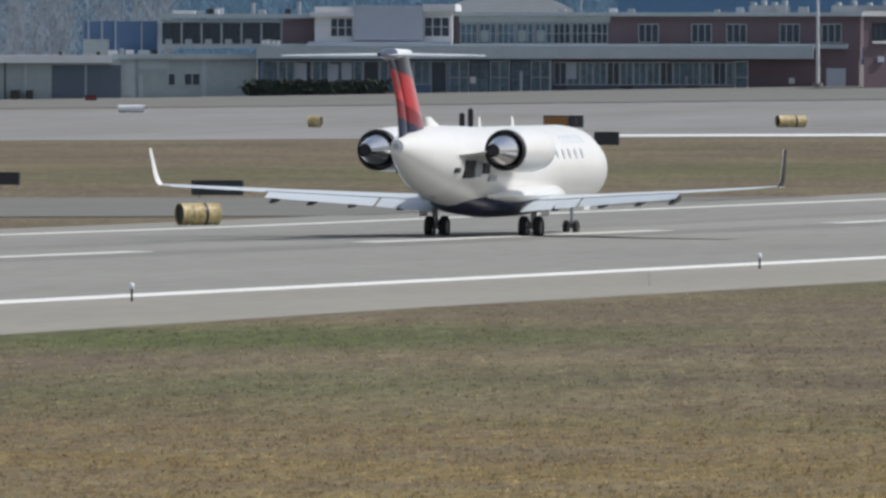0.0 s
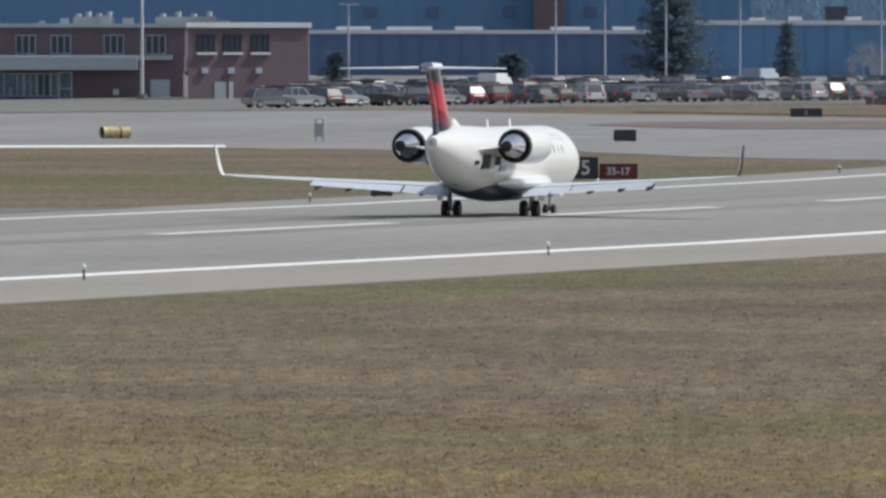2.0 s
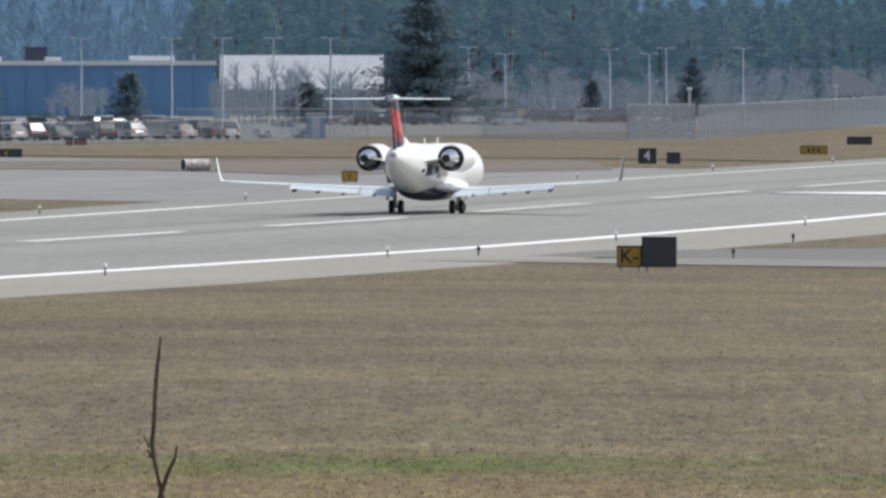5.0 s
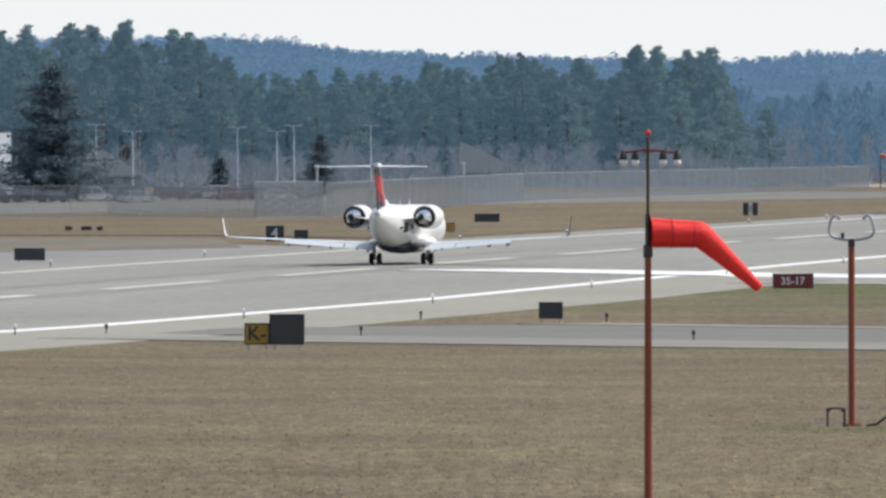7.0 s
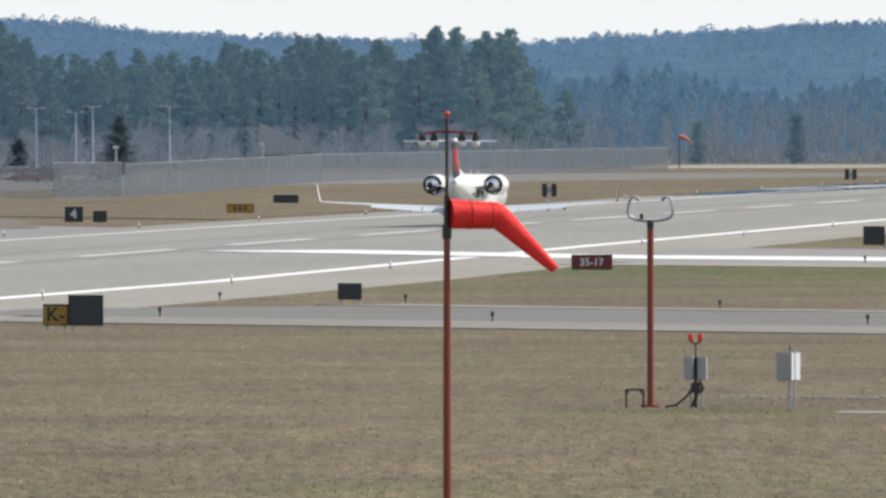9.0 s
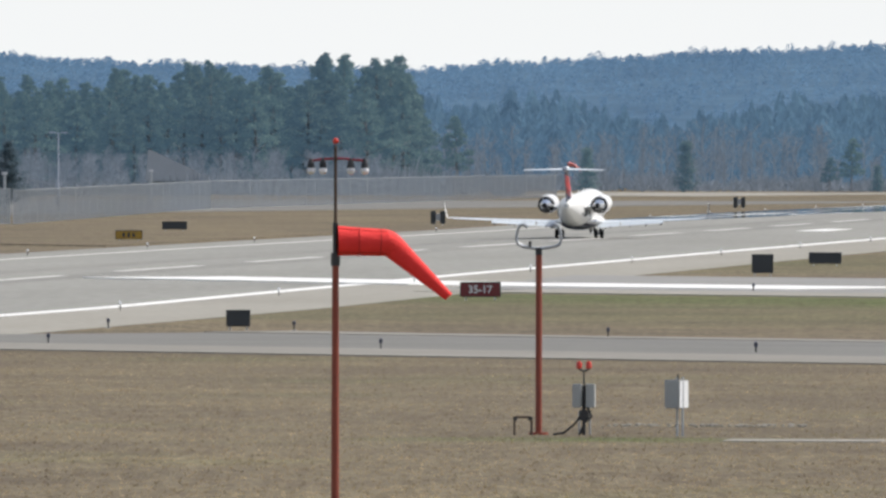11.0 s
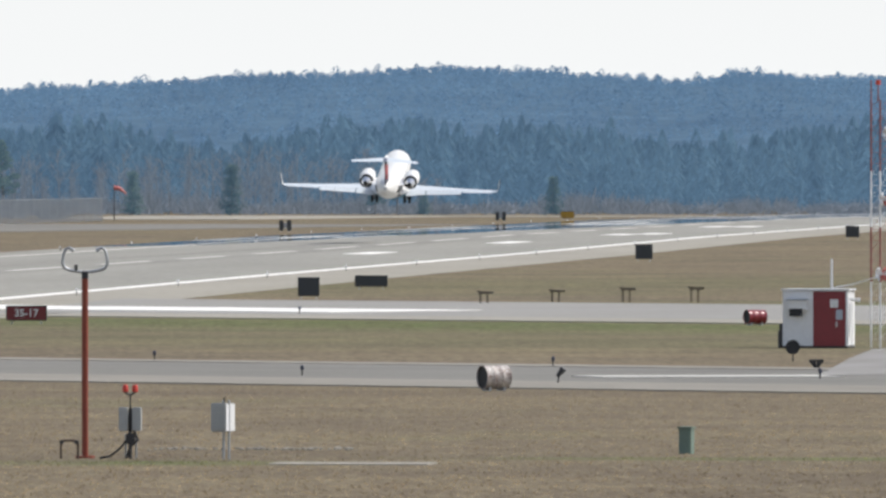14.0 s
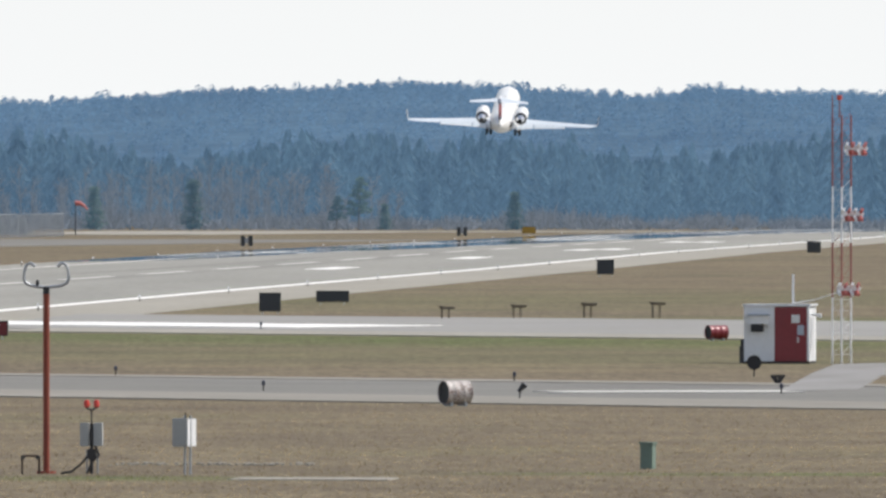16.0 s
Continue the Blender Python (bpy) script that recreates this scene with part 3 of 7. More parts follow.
def build_airliner():
    a = thing("airliner", "white twin-engined regional jet airliner with red and navy tail fin", "airplane", pose(-121.5, 443, 0.2))
    # fuselage: tail cone to nose
    st = [(-10.6, 0.22, 0.24, 3.05), (-9.9, 0.42, 0.45, 2.98), (-8.6, 0.72, 0.78, 2.83), (-7.0, 1.02, 1.08, 2.62), (-5.0, 1.24, 1.27, 2.44), (-3.0, 1.33, 1.34, 2.34), (-1.5, 1.345, 1.345, 2.3),
          (9.2, 1.345, 1.345, 2.3), (10.4, 1.3, 1.3, 2.27), (11.4, 1.16, 1.14, 2.18), (12.3, 0.9, 0.86, 2.05), (13.0, 0.52, 0.5, 1.93), (13.3, 0.14, 0.14, 1.88)]
    bm = loft(bmesh.new(), [oval(y, 0, cz, rx, rz) for y, rx, rz, cz in st])
    body = part("fuselage", bm, M_WHITE, a, "glossy white fuselage", smooth=True)
    # navy belly
    bm = bmesh.new()
    rings = []
    for y, w, d, cz in ((-6.4, 0.15, 0.1, 1.52), (-5.2, 0.4, 0.16, 1.42), (-4.0, 0.75, 0.28, 1.34), (-2.5, 1.15, 0.46, 1.28), (0, 1.5, 0.56, 1.24), (3, 1.5, 0.55, 1.24), (5.5, 1.25, 0.45, 1.25), (7.5, 0.5, 0.22, 1.2)):
        rings.append([(w * math.cos(t), y, cz + d * math.sin(t) * (1.0 if math.sin(t) < 0 else 0.55)) for t in (2 * math.pi * k / 24 for k in range(24))])
    part("belly_fairing", loft(bm, rings), M_NAVY, a, "dark navy belly fairing", smooth=True)
    for s in (-1, 1):
        # root fairing, white over the wing
        bm = bmesh.new()
        rr = []
        for y, w, h in ((-3.6, 0.08, 0.06), (-2.4, 0.42, 0.15), (-1, 0.72, 0.23), (2, 0.74, 0.27), (4.4, 0.35, 0.26), (5.6, 0.1, 0.1)):
            rr.append([(s * (1.15 + w * math.cos(t)), y, 1.42 + h * math.sin(t)) for t in (2 * math.pi * k / 14 for k in range(14))])
        part("wing_root_fairing", loft(bm, rr), M_WHITE, a, smooth=True)
        # wing
        sec = [(1.0, 3.9, 4.7, 1.22, 0.125, 0.02), (3.3, 2.55, 3.35, 1.34, 0.115, 0.015), (6.6, 0.7, 2.25, 1.52, 0.105, 0.01), (10.33, -1.2, 1.25, 1.73, 0.095, 0.0)]
        bm = loft(bmesh.new(), [foil(s * x, yl, c * 0.86, z, th) for x, yl, c, z, th, _ in sec])
        part("wing", bm, M_GREYPAINT, a, "pale grey wing with white upper skin", smooth=True)
        # flaps and aileron behind the wing
        for (x0, x1, drop, nm) in ((1.5, 3.35, 0.36, "flap"), (3.45, 6.9, 0.36, "flap"), (7.0, 9.9, 0.02, "aileron")):
            rr = []
            for x in (x0, x1):
                yl = float(np.interp(x, [q[0] for q in sec], [q[1] for q in sec]))
                c = float(np.interp(x, [q[0] for q in sec], [q[2] for q in sec]))
                z = float(np.interp(x, [q[0] for q in sec], [q[3] for q in sec]))
                rr.append(foil(s * x, yl - c * 0.845, c * 0.2 + 0.1, z - 0.015, 0.11, drop, 6))
            part(nm, loft(bmesh.new(), rr), M_GREYPAINT, a, smooth=True)
        for x in (2.6, 4.2, 5.5, 6.7):
            yl = float(np.interp(x, [q[0] for q in sec], [q[1] - q[2] for q in sec]))
            z = float(np.interp(x, [q[0] for q in sec], [q[3] for q in sec])) - 0.22
            rr = [oval(yl + dy, s * x, z + dz, r, r * 1.2, 10) for dy, dz, r in ((1.2, 0.06, 0.03), (0.7, 0.0, 0.085), (0.1, -0.06, 0.09), (-0.35, -0.13, 0.03))]
            part("flap_track_fairing", loft(bmesh.new(), rr), M_DARKMETAL, a, smooth=True)
        # winglet
        w0, w1 = (10.38, -1.65, 0.6, 1.73), (10.55, -2.2, 0.22, 2.93)
        rr = []
        for u in (0.0, 0.12, 0.3, 1.0):
            x = w0[0] + (w1[0] - w0[0]) * u + 0.1 * min(1, u * 6)
            yl, c, z = w0[1] + (w1[1] - w0[1]) * u, w0[2] + (w1[2] - w0[2]) * u, w0[3] + (w1[3] - w0[3]) * u
            rr.append([(s * (x + 0.05 * math.sin(t)), yl - c * (0.5 - 0.5 * math.cos(t)), z + 0.0) for t in (2 * math.pi * k / 14 for k in range(14))])
        bm = loft(bmesh.new(), rr)
        bm.normal_update()
        for f in bm.faces:
            f.material_index = 1 if f.normal.x * s > 0 else 0
        part("winglet", bm, (M_WHITE, M_WINGTIP), a, "upturned winglet, white inside and dark outside", smooth=True)
        # engine
        cx, cz = s * 2.13, 2.92
        bm = bmesh.new()
        prof = [(-1.25, 0.52), (-1.2, 0.6), (-1.5, 0.68), (-2.3, 0.74), (-3.6, 0.735), (-4.7, 0.68), (-5.3, 0.655)]
        loft(bm, [oval(y, cx, cz, r, r, 26) for y, r in prof], caps=False)
        nac = part("nacelle", bm, M_WHITE, a, "white engine nacelle", smooth=True)
        bm = bmesh.new()
        loft(bm, [oval(y, cx, cz, r, r, 26) for y, r in ((-5.1, 0.668), (-5.33, 0.665), (-5.38, 0.64), (-5.35, 0.585), (-4.9, 0.57))], caps=False)
        part("exhaust_ring", bm, M_DARKMETAL, nac, "dark exhaust rim", smooth=True)
        bm = bmesh.new()
        loft(bm, [oval(y, cx, cz, r, r, 26) for y, r in ((-4.3, 0.52), (-4.9, 0.535), (-5.35, 0.54), (-5.6, 0.49), (-6.1, 0.365), (-6.6, 0.25), (-6.75, 0.215), (-6.55, 0.18))], caps=True)
        part("core_nozzle", bm, M_METAL, nac, "polished metal core nozzle", smooth=True)
        bm = bmesh.new()
        loft(bm, [oval(y, cx, cz, r, r, 20) for y, r in ((-6.6, 0.175), (-6.76, 0.175), (-6.78, 0.1))])
        part("exhaust_tip", bm, M_BLACK, nac, "dark exhaust outlet", smooth=True)
        bm = bmesh.new()
        loft(bm, [oval(y, cx, cz, r, r, 24) for y, r in ((-1.6, 0.6), (-1.65, 0.58), (-1.7, 0.02))])
        part("fan_face", bm, M_DARKMETAL, nac, smooth=True)
        bm = loft(bmesh.new(), [foil(s * 0.85, -2.2, 5.0, 2.74, 0.075), foil(s * 1.72, -2.5, 3.4, 2.88, 0.1)])
        part("engine_pylon", bm, M_WHITE, a, smooth=True)
        # tailplane
        bm = loft(bmesh.new(), [foil(s * 0.05, -9.7, 2.5, 5.98, 0.09), foil(s * 3.2, -11.6, 1.25, 5.96, 0.08)])
        part("tailplane", bm, M_GREYPAINT, a, "white tailplane with bare metal leading edge", smooth=True)
        # main gear
        mg = new("main_gear")
        mg.parent = a
        for dx in (-0.24, 0.24):
            wheel(mg, s * 1.585 + dx, 0, 0.37, 0.24)
        bm = tube(bmesh.new(), [(s * 1.62, 0, 0.37), (s * 1.72, 0.1, 1.35)], [0.085, 0.11], 10)
        tube(bm, [(s * 1.3, 0, 0.37), (s * 1.88, 0, 0.37)], 0.06, 8)
        part("strut", bm, M_GALV, mg)
        bm = boxm(s * 2.05 - 0.02, s * 2.05 + 0.02, -0.4, 0.45, 0.72, 1.2)
        part("gear_door", bm, M_WHITE, mg)
        # cabin windows, door and line of letters
        for k in range(12):
            y = 7.6 - k * 0.79
            rr = []
            for u, px in ((0, 1.336), (1, 1.352)):
                rr.append([(s * math.sqrt(max(0.0, px * px - (0.42 + 0.17 * math.sin(t)) ** 2)), y + 0.12 * math.cos(t), 2.3 + 0.42 + 0.17 * math.sin(t)) for t in (2 * math.pi * j / 12 for j in range(12))])
            part("cabin_window", loft(bmesh.new(), rr), M_CABIN, body)
        for k, (y0, y1) in enumerate(((8.6, 8.3), (8.1, 7.75), (7.5, 7.15), (6.95, 6.55), (6.3, 5.95))):
            rr = [[(s * math.sqrt(px * px - dz * dz), y, 2.3 + dz) for dz, y in ((0.78, y0), (0.78, y1), (1.02, y1 - 0.08), (1.02, y0 - 0.08))] for px in (1.338, 1.35)]
            part("lettering_bar", loft(bmesh.new(), rr), M_GREYPAINT, body, "plain grey bar of the airline lettering")
        rr = [[(s * math.sqrt(px * px - dz * dz), y, 2.3 + dz) for dz, y in ((-0.6, 9.2), (-0.6, 8.5), (0.3, 8.5), (0.9, 8.52), (0.9, 9.18), (0.3, 9.2))] for px in (1.338, 1.348)]
        part("cabin_door", loft(bmesh.new(), rr), M_WHITE, body)
        for y0, y1, z0, z1, mt in ((-6.3, -5.5, 2.02, 2.6, M_BLACK), (-5.4, -4.9, 2.05, 2.58, M_GALV), (-4.75, -4.1, 2.15, 2.5, M_BLACK), (-7.1, -6.75, 2.2, 2.36, M_BLACK), (-4.0, -3.3, 1.9, 2.1, M_GALV)):
            rr = []
            for off in (-0.03, 0.06):
                ring_pts = []
                for y, z in ((y0, z0), (y1, z0), (y1, z1), (y0, z1)):
                    rx, rz, cz0 = (float(np.interp(y, [q[0] for q in st], [q[k] for q in st])) for k in (1, 2, 3))
                    ring_pts.append((s * (rx * math.sqrt(max(0.0, 1 - ((z - cz0) / rz) ** 2)) + off), y, z))
                rr.append(ring_pts)
            part("service_vent", loft(bmesh.new(), rr), mt, body, "service vent under the engine pylon")
    # fin in painted bands, rudder behind
    def fin_ring(z, lead, trail, th):
        return [(th * math.sin(t), lead + (trail - lead) * (0.5 - 0.5 * math.cos(t)), z) for t in (2 * math.pi * k / 20 for k in range(20))]

    def fin_at(z):
        u = (z - 3.2) / 2.75
        return (-7.2 - 2.35 * u, -10.25 - 1.5 * u, 0.2 - 0.05 * u)
    # the colour bands slant down towards the leading edge
    bands = [(3.2, 0.0, 3.45, 0.55, M_NAVY), (3.45, 0.55, 3.85, 0.75, M_DKRED), (3.85, 0.75, 5.2, 0.35, M_RED), (5.2, 0.35, 5.95, 0.0, M_NAVY)]
    for z0, s0, z1, s1, mt in bands:
        for nm, fwd, aft, thin in (("fin_panel", 0.0, 0.72, 1.0), ("rudder_panel", 0.71, 1.0, 0.45)):
            rr = []
            for z, sl in ((z0, s0), (z1, s1)):
                l, tr, th = fin_at(z)
                ln = tr - l
                rr.append([(x, y, z + sl * (y - l) / ln) for x, y, _ in fin_ring(z, l + ln * fwd, l + ln * aft, th * thin)])
            part(nm, loft(bmesh.new(), rr), mt, a, smooth=True)
    bm = loft(bmesh.new(), [[(w * math.sin(t), l + (tr - l) * (0.5 - 0.5 * math.cos(t)), z) for t in (2 * math.pi * k / 16 for k in range(16))] for z, l, tr, w in ((3.1, -4.6, -6.9, 0.16), (3.75, -5.7, -7.0, 0.1), (4.0, -6.6, -7.2, 0.03))])
    part("dorsal_fin", bm, M_WHITE, a, smooth=True)
    bm = bmesh.new()
    l0, l1 = fin_at(3.4), fin_at(5.95)
    tube(bm, [(0, l0[0] + 0.03, 3.4), (0, l1[0] + 0.03, 5.95)], 0.075, 12)
    part("fin_leading_edge", bm, M_GALV, a, "grey metal fin leading edge")
    bm = loft(bmesh.new(), [oval(y, 0, 6.02, rx, rz, 16) for y, rx, rz in ((-8.9, 0.05, 0.05), (-9.3, 0.15, 0.14), (-10.5, 0.19, 0.17), (-11.2, 0.18, 0.15))])
    bullet = part("tail_bullet", bm, M_WHITE, a, smooth=True)
    bm = loft(bmesh.new(), [oval(y, 0, 6.0, rx, rz, 16) for y, rx, rz in ((-11.15, 0.2, 0.19), (-11.8, 0.19, 0.18), (-12.7, 0.06, 0.06))])
    part("bullet_tail", bm, M_NAVY, bullet, "dark navy rear of the bullet", smooth=True)
    for y in (-0.5, 3.6):
        bm = loft(bmesh.new(), [[(0.025 * math.sin(t), y + c + l * 0.5 * math.cos(t), z) for t in (2 * math.pi * k / 10 for k in range(10))] for z, l, c in ((3.6, 0.4, 0), (3.95, 0.2, -0.12))])
        part("blade_antenna", bm, M_WHITE, a)
    bm = tube(bmesh.new(), [(0, -10.55, 3.06), (0, -10.75, 3.08)], 0.1, 14)
    part("tail_exhaust", bm, M_GALV, a)
    ng = new("nose_gear")
    ng.parent = a
    for dx in (-0.17, 0.17):
        wheel(ng, dx, 11.05, 0.23, 0.15)
    bm = tube(bmesh.new(), [(0, 11.05, 0.23), (0, 11.2, 1.3)], [0.05, 0.07], 8)
    tube(bm, [(-0.22, 11.05, 0.23), (0.22, 11.05, 0.23)], 0.035, 8)
    part("strut", bm, M_GALV, ng)
    for s in (-1, 1):
        part("gear_door", boxm(s * 0.3 - 0.015, s * 0.3 + 0.015, 11.5, 12.3, 0.8, 1.1), M_WHITE, ng)
    return a


airliner = build_airliner()


# ---------------------------------------------------------------- airfield signs, drums and lights
def on_ground(x, y, turn=0.0, sink=0.0):
    return pose(x, y, ground_z(x, y) - sink, 0, 0, turn)


def letters(text, size, parent, x, y, z, material=None):
    """Raised characters that face the runway's near end."""
    cu = bpy.data.curves.new("lettering", "FONT")
    cu.body, cu.size, cu.align_x, cu.align_y, cu.extrude, cu.offset = text, size, "CENTER", "CENTER", 0.006, 0.012
    tmp = bpy.data.objects.new("lettering", cu)
    scene.collection.objects.link(tmp)
    me = bpy.data.meshes.new_from_object(tmp.evaluated_get(bpy.context.evaluated_depsgraph_get()))
    bpy.data.objects.remove(tmp)
    me.materials.clear()
    me.materials.append(material or M_LETTER)
    return link("lettering", me, parent, "", pose(x, y, z, 90, 0, 0))


def sign(x, y, w, h, face, label, text="", bars=0, turn=0.0, legs=2, low=0.16, category="airfield sign", bar_material=None, ink=None):
    s = thing("airfield_sign", label, category, on_ground(x, y, turn), "airfield signs")
    z0 = low
    part("housing", boxm(-w / 2, w / 2, -0.12, 0.12, z0, z0 + h - low, bevel=0.02), M_BLACK, s)
    f = part("face", boxm(-w / 2 + 0.045, w / 2 - 0.045, -0.128, -0.1, z0 + 0.045, z0 + h - low - 0.045), face, s)
    for k in range(legs):
        lx = -w * 0.36 + w * 0.72 * k / max(1, legs - 1)
        bm = tube(bmesh.new(), [(lx, 0, -0.05), (lx, 0, z0 + 0.02)], 0.035, 8)
        box(bm, lx - 0.08, lx + 0.08, -0.08, 0.08, -0.05, 0.02)
        part("leg", bm, M_GALV, s)
    part("top_cap", boxm(-w / 2 - 0.01, w / 2 + 0.01, -0.13, 0.13, z0 + h - low - 0.01, z0 + h - low + 0.025), M_SIGNBLACK, s)
    if text:
        t = letters(text, (h - low) * 0.95 if len(text) < 3 else (h - low) * 0.72, f, 0, -0.132, z0 + (h - low) / 2, ink)
    for k in range(bars):
        bx = -w * 0.28 + w * 0.56 * (k + 0.5) / bars
        part("bar", boxm(bx - w * 0.045, bx + w * 0.045, -0.136, -0.129, z0 + (h - low) * 0.25, z0 + (h - low) * 0.75), bar_material or M_LETTER, f)
    return s


def drum(x, y, w, r, shell, label, end=None, turn=0.0, bands=2):
    """A hollow steel drum lying on two low cradles."""
    d = thing("marker_drum", label, "drum", on_ground(x, y, turn), "marker drums")
    n = 28
    prof = [(-0.5, 0.95), (-0.5, 1.0), (-0.47, 1.0), (-0.46, 0.985), (-0.2, 0.985), (-0.19, 1.0), (-0.17, 1.0), (-0.16, 0.985), (0.16, 0.985), (0.17, 1.0), (0.19, 1.0), (0.2, 0.985), (0.46, 0.985), (0.47, 1.0), (0.5, 1.0), (0.5, 0.95)]
    cz = r + 0.06
    bm = loft(bmesh.new(), [[(a * w, b * r * math.cos(t), cz + b * r * math.sin(t)) for t in (2 * math.pi * k / n for k in range(n))] for a, b in prof], caps=False)
    part("shell", bm, shell, d, smooth=True)
    for s in (-1, 1):
        # black disc just inside each rim paints the dark of the hollow
        bm = tube(bmesh.new(), [(s * w * 0.42, 0, cz), (s * w * 0.44, 0, cz)], r * 0.955, n)
        part("hollow_shade_disc", bm, end or M_BLACK, d, "black disc for the shade inside the open drum")
        part("cradle", boxm(s * w * 0.3 - 0.05, s * w * 0.3 + 0.05, -r * 0.6, r * 0.6, -0.05, 0.16), M_GALV, d)
    for k in range(bands):
        bx = w * (0.1 + 0.16 * k)
        bm = loft(bmesh.new(), [[(a, 1.006 * r * math.cos(t), cz + 1.006 * r * math.sin(t)) for t in (2 * math.pi * k2 / n for k2 in range(n))] for a in (bx, bx + w * 0.07)], caps=False)
        part("band", bm, M_DARKMETAL, d, "dark painted band", smooth=True)
    return d


def edge_light():
    s = thing("edge_light", "short runway edge light with clear glass dome", "runway light", on_ground(-96.6, 199.8), "runway edge lights")
    part("stem", tube(bmesh.new(), [(0, 0, -0.02), (0, 0, 0.36)], 0.028, 8), M_DARKMETAL, s)
    part("base_plate", tube(bmesh.new(), [(0, 0, -0.02), (0, 0, 0.04)], 0.12, 14), M_GALV, s)
    bm = loft(bmesh.new(), [[(r * math.cos(t), r * math.sin(t), z) for t in (2 * math.pi * k / 12 for k in range(12))] for z, r in ((0.34, 0.045), (0.37, 0.065), (0.44, 0.065), (0.48, 0.04), (0.5, 0.015))])
    part("dome", bm, M_LENS, s, smooth=True)
    return s


def taxi_light(x, y):
    s = thing("taxiway_light", "dark taxiway edge marker on a thin stem", "taxiway light", on_ground(x, y), "taxiway markers")
    part("stem", tube(bmesh.new(), [(0, 0, -0.02), (0, 0, 0.26)], 0.03, 8), M_DARKMETAL, s)
    bm = loft(bmesh.new(), [[(r * math.cos(t), r * math.sin(t), z) for t in (2 * math.pi * k / 10 for k in range(10))] for z, r in ((0.24, 0.05), (0.28, 0.075), (0.4, 0.065), (0.43, 0.03))])
    part("dome", bm, M_NAVY, s, "dark blue glass dome", smooth=True)
    part("base_plate", tube(bmesh.new(), [(0, 0, -0.02), (0, 0, 0.03)], 0.12, 12), M_GALV, s)
    return s


def build_signs():
    blk = "black airfield sign board on short legs in the grass"
    sign(-150.4, 700, 1.22, 1.24, M_SIGNBLACK, "black distance sign with a white figure 5", "5")
    sign(-148.8, 700.4, 1.95, 0.9, M_SIGNRED, "red runway sign with white figures 35-17", "35-17")
    sign(-84.5, 737.8, 2.14, 0.92, M_SIGNRED, "red runway sign with white figures 35-17", "35-17")
    sign(-155.4, 1023.4, 1.32, 1.26, M_SIGNBLACK, "black distance sign with a white figure 4", "4")
    for x, y, w, h in ((-209, 792, 1.44, 0.9), (-144, 626, 0.98, 0.86), (-187.4, 884, 1.45, 0.86), (-149.3, 880, 1.93, 0.9), (-153.4, 1023, 1.0, 0.95), (-168.2, 1232, 2.2, 0.84),
                       (-82.6, 919, 2.14, 0.86), (-81.4, 617, 1.05, 0.86), (-80.9, 857.5, 1.31, 1.28), (-82.4, 1169.7, 1.41, 1.34), (-82, 1473.8, 1.42, 1.32), (-169.4, 577, 2.26, 0.76)):
        sign(x, y, w, h, M_SIGNBLACK, blk)
    sign(-78.98, 523.1, 1.3, 1.28, M_SIGNBLACK, "large square black sign board beside the taxiway")
    sign(-80.15, 523.4, 0.95, 0.94, M_YELLOW, "yellow sign with a black letter K and dash", "K-", ink=M_BLACK)
    for y in (1314, 1622, 1947):
        s = thing("distance_sign", "pair of narrow dark boards on one frame", "airfield sign", on_ground(-154.5 - (y - 1314) * 0.004, y), "airfield signs")
        for dx in (-0.45, 0.45):
            part("board", boxm(dx - 0.24, dx + 0.24, -0.1, 0.1, 0.15, 1.35, bevel=0.02), M_SIGNBLACK, s)
            part("leg", tube(bmesh.new(), [(dx, 0, -0.05), (dx, 0, 0.2)], 0.04, 8), M_GALV, s)
        part("panel", boxm(-0.2, 0.2, -0.03, 0.03, 0.45, 1.1), M_GALV, s)
    sign(-139.4, 509.7, 0.95, 0.86, M_YELLOW, "square yellow sign at the runway edge", "", 1, bar_material=M_BLACK)
    sign(-153.9, 887.2, 1.0, 0.82, M_YELLOW, "square yellow sign at the runway edge", "", 1, bar_material=M_BLACK)
    sign(-155.9, 1115, 2.16, 0.84, M_YELLOW, "long yellow sign at the runway edge", "", 3, bar_material=M_SIGNBLACK)
    sign(-242.8, 907, 1.75, 0.92, M_ORANGE, "weathered orange taxiway sign board", "", 0)
    sign(-241.42, 907, 0.9, 0.92, M_SIGNBLACK, "black sign board beside an orange one", "", 1, bar_material=M_ORANGE)
    sign(-190.4, 614.9, 0.95, 0.7, M_SIGNBLACK, "small dark box sign beside the taxiway stub")
    sign(-157.7, 2078, 2.0, 1.15, M_YELLOW, "long yellow sign far down the runway", "", 0)
    sign(-214.7, 1081, 2.5, 0.8, M_SIGNBLACK, "long dark sign on the soil strip", "", 1, bar_material=M_YELLOW)
    sign(-237, 1225, 1.9, 0.75, M_SIGNRED, "low red sign near the car park fence", "", 0)
    sign(-390.7, 1288, 1.1, 0.65, M_SIGNRED, "small red board on the apron", "", 0)
    drum(-143.2, 485.3, 1.5, 0.4, M_CREAM, "cream yellow steel drum lying in the grass", turn=42, bands=1)
    drum(-229, 916, 2.0, 0.4, M_CREAM, "pale yellow drum with dark end lying on the apron", turn=40, bands=1)
    drum(-179.8, 973.4, 1.95, 0.42, M_RUST, "rust-streaked white drum lying by the taxiway", turn=34, bands=0)
    drum(-266.3, 930.8, 0.9, 0.38, M_CREAM, "short cream drum on the apron", bands=0)
    drum(-336.5, 1121, 2.2, 0.3, M_WHITEPAINT, "long low white drum on the apron", bands=0)
    drum(-40.3, 496.8, 0.98, 0.42, M_RUST, "rusty white drum lying by the taxiway", turn=34, bands=0)
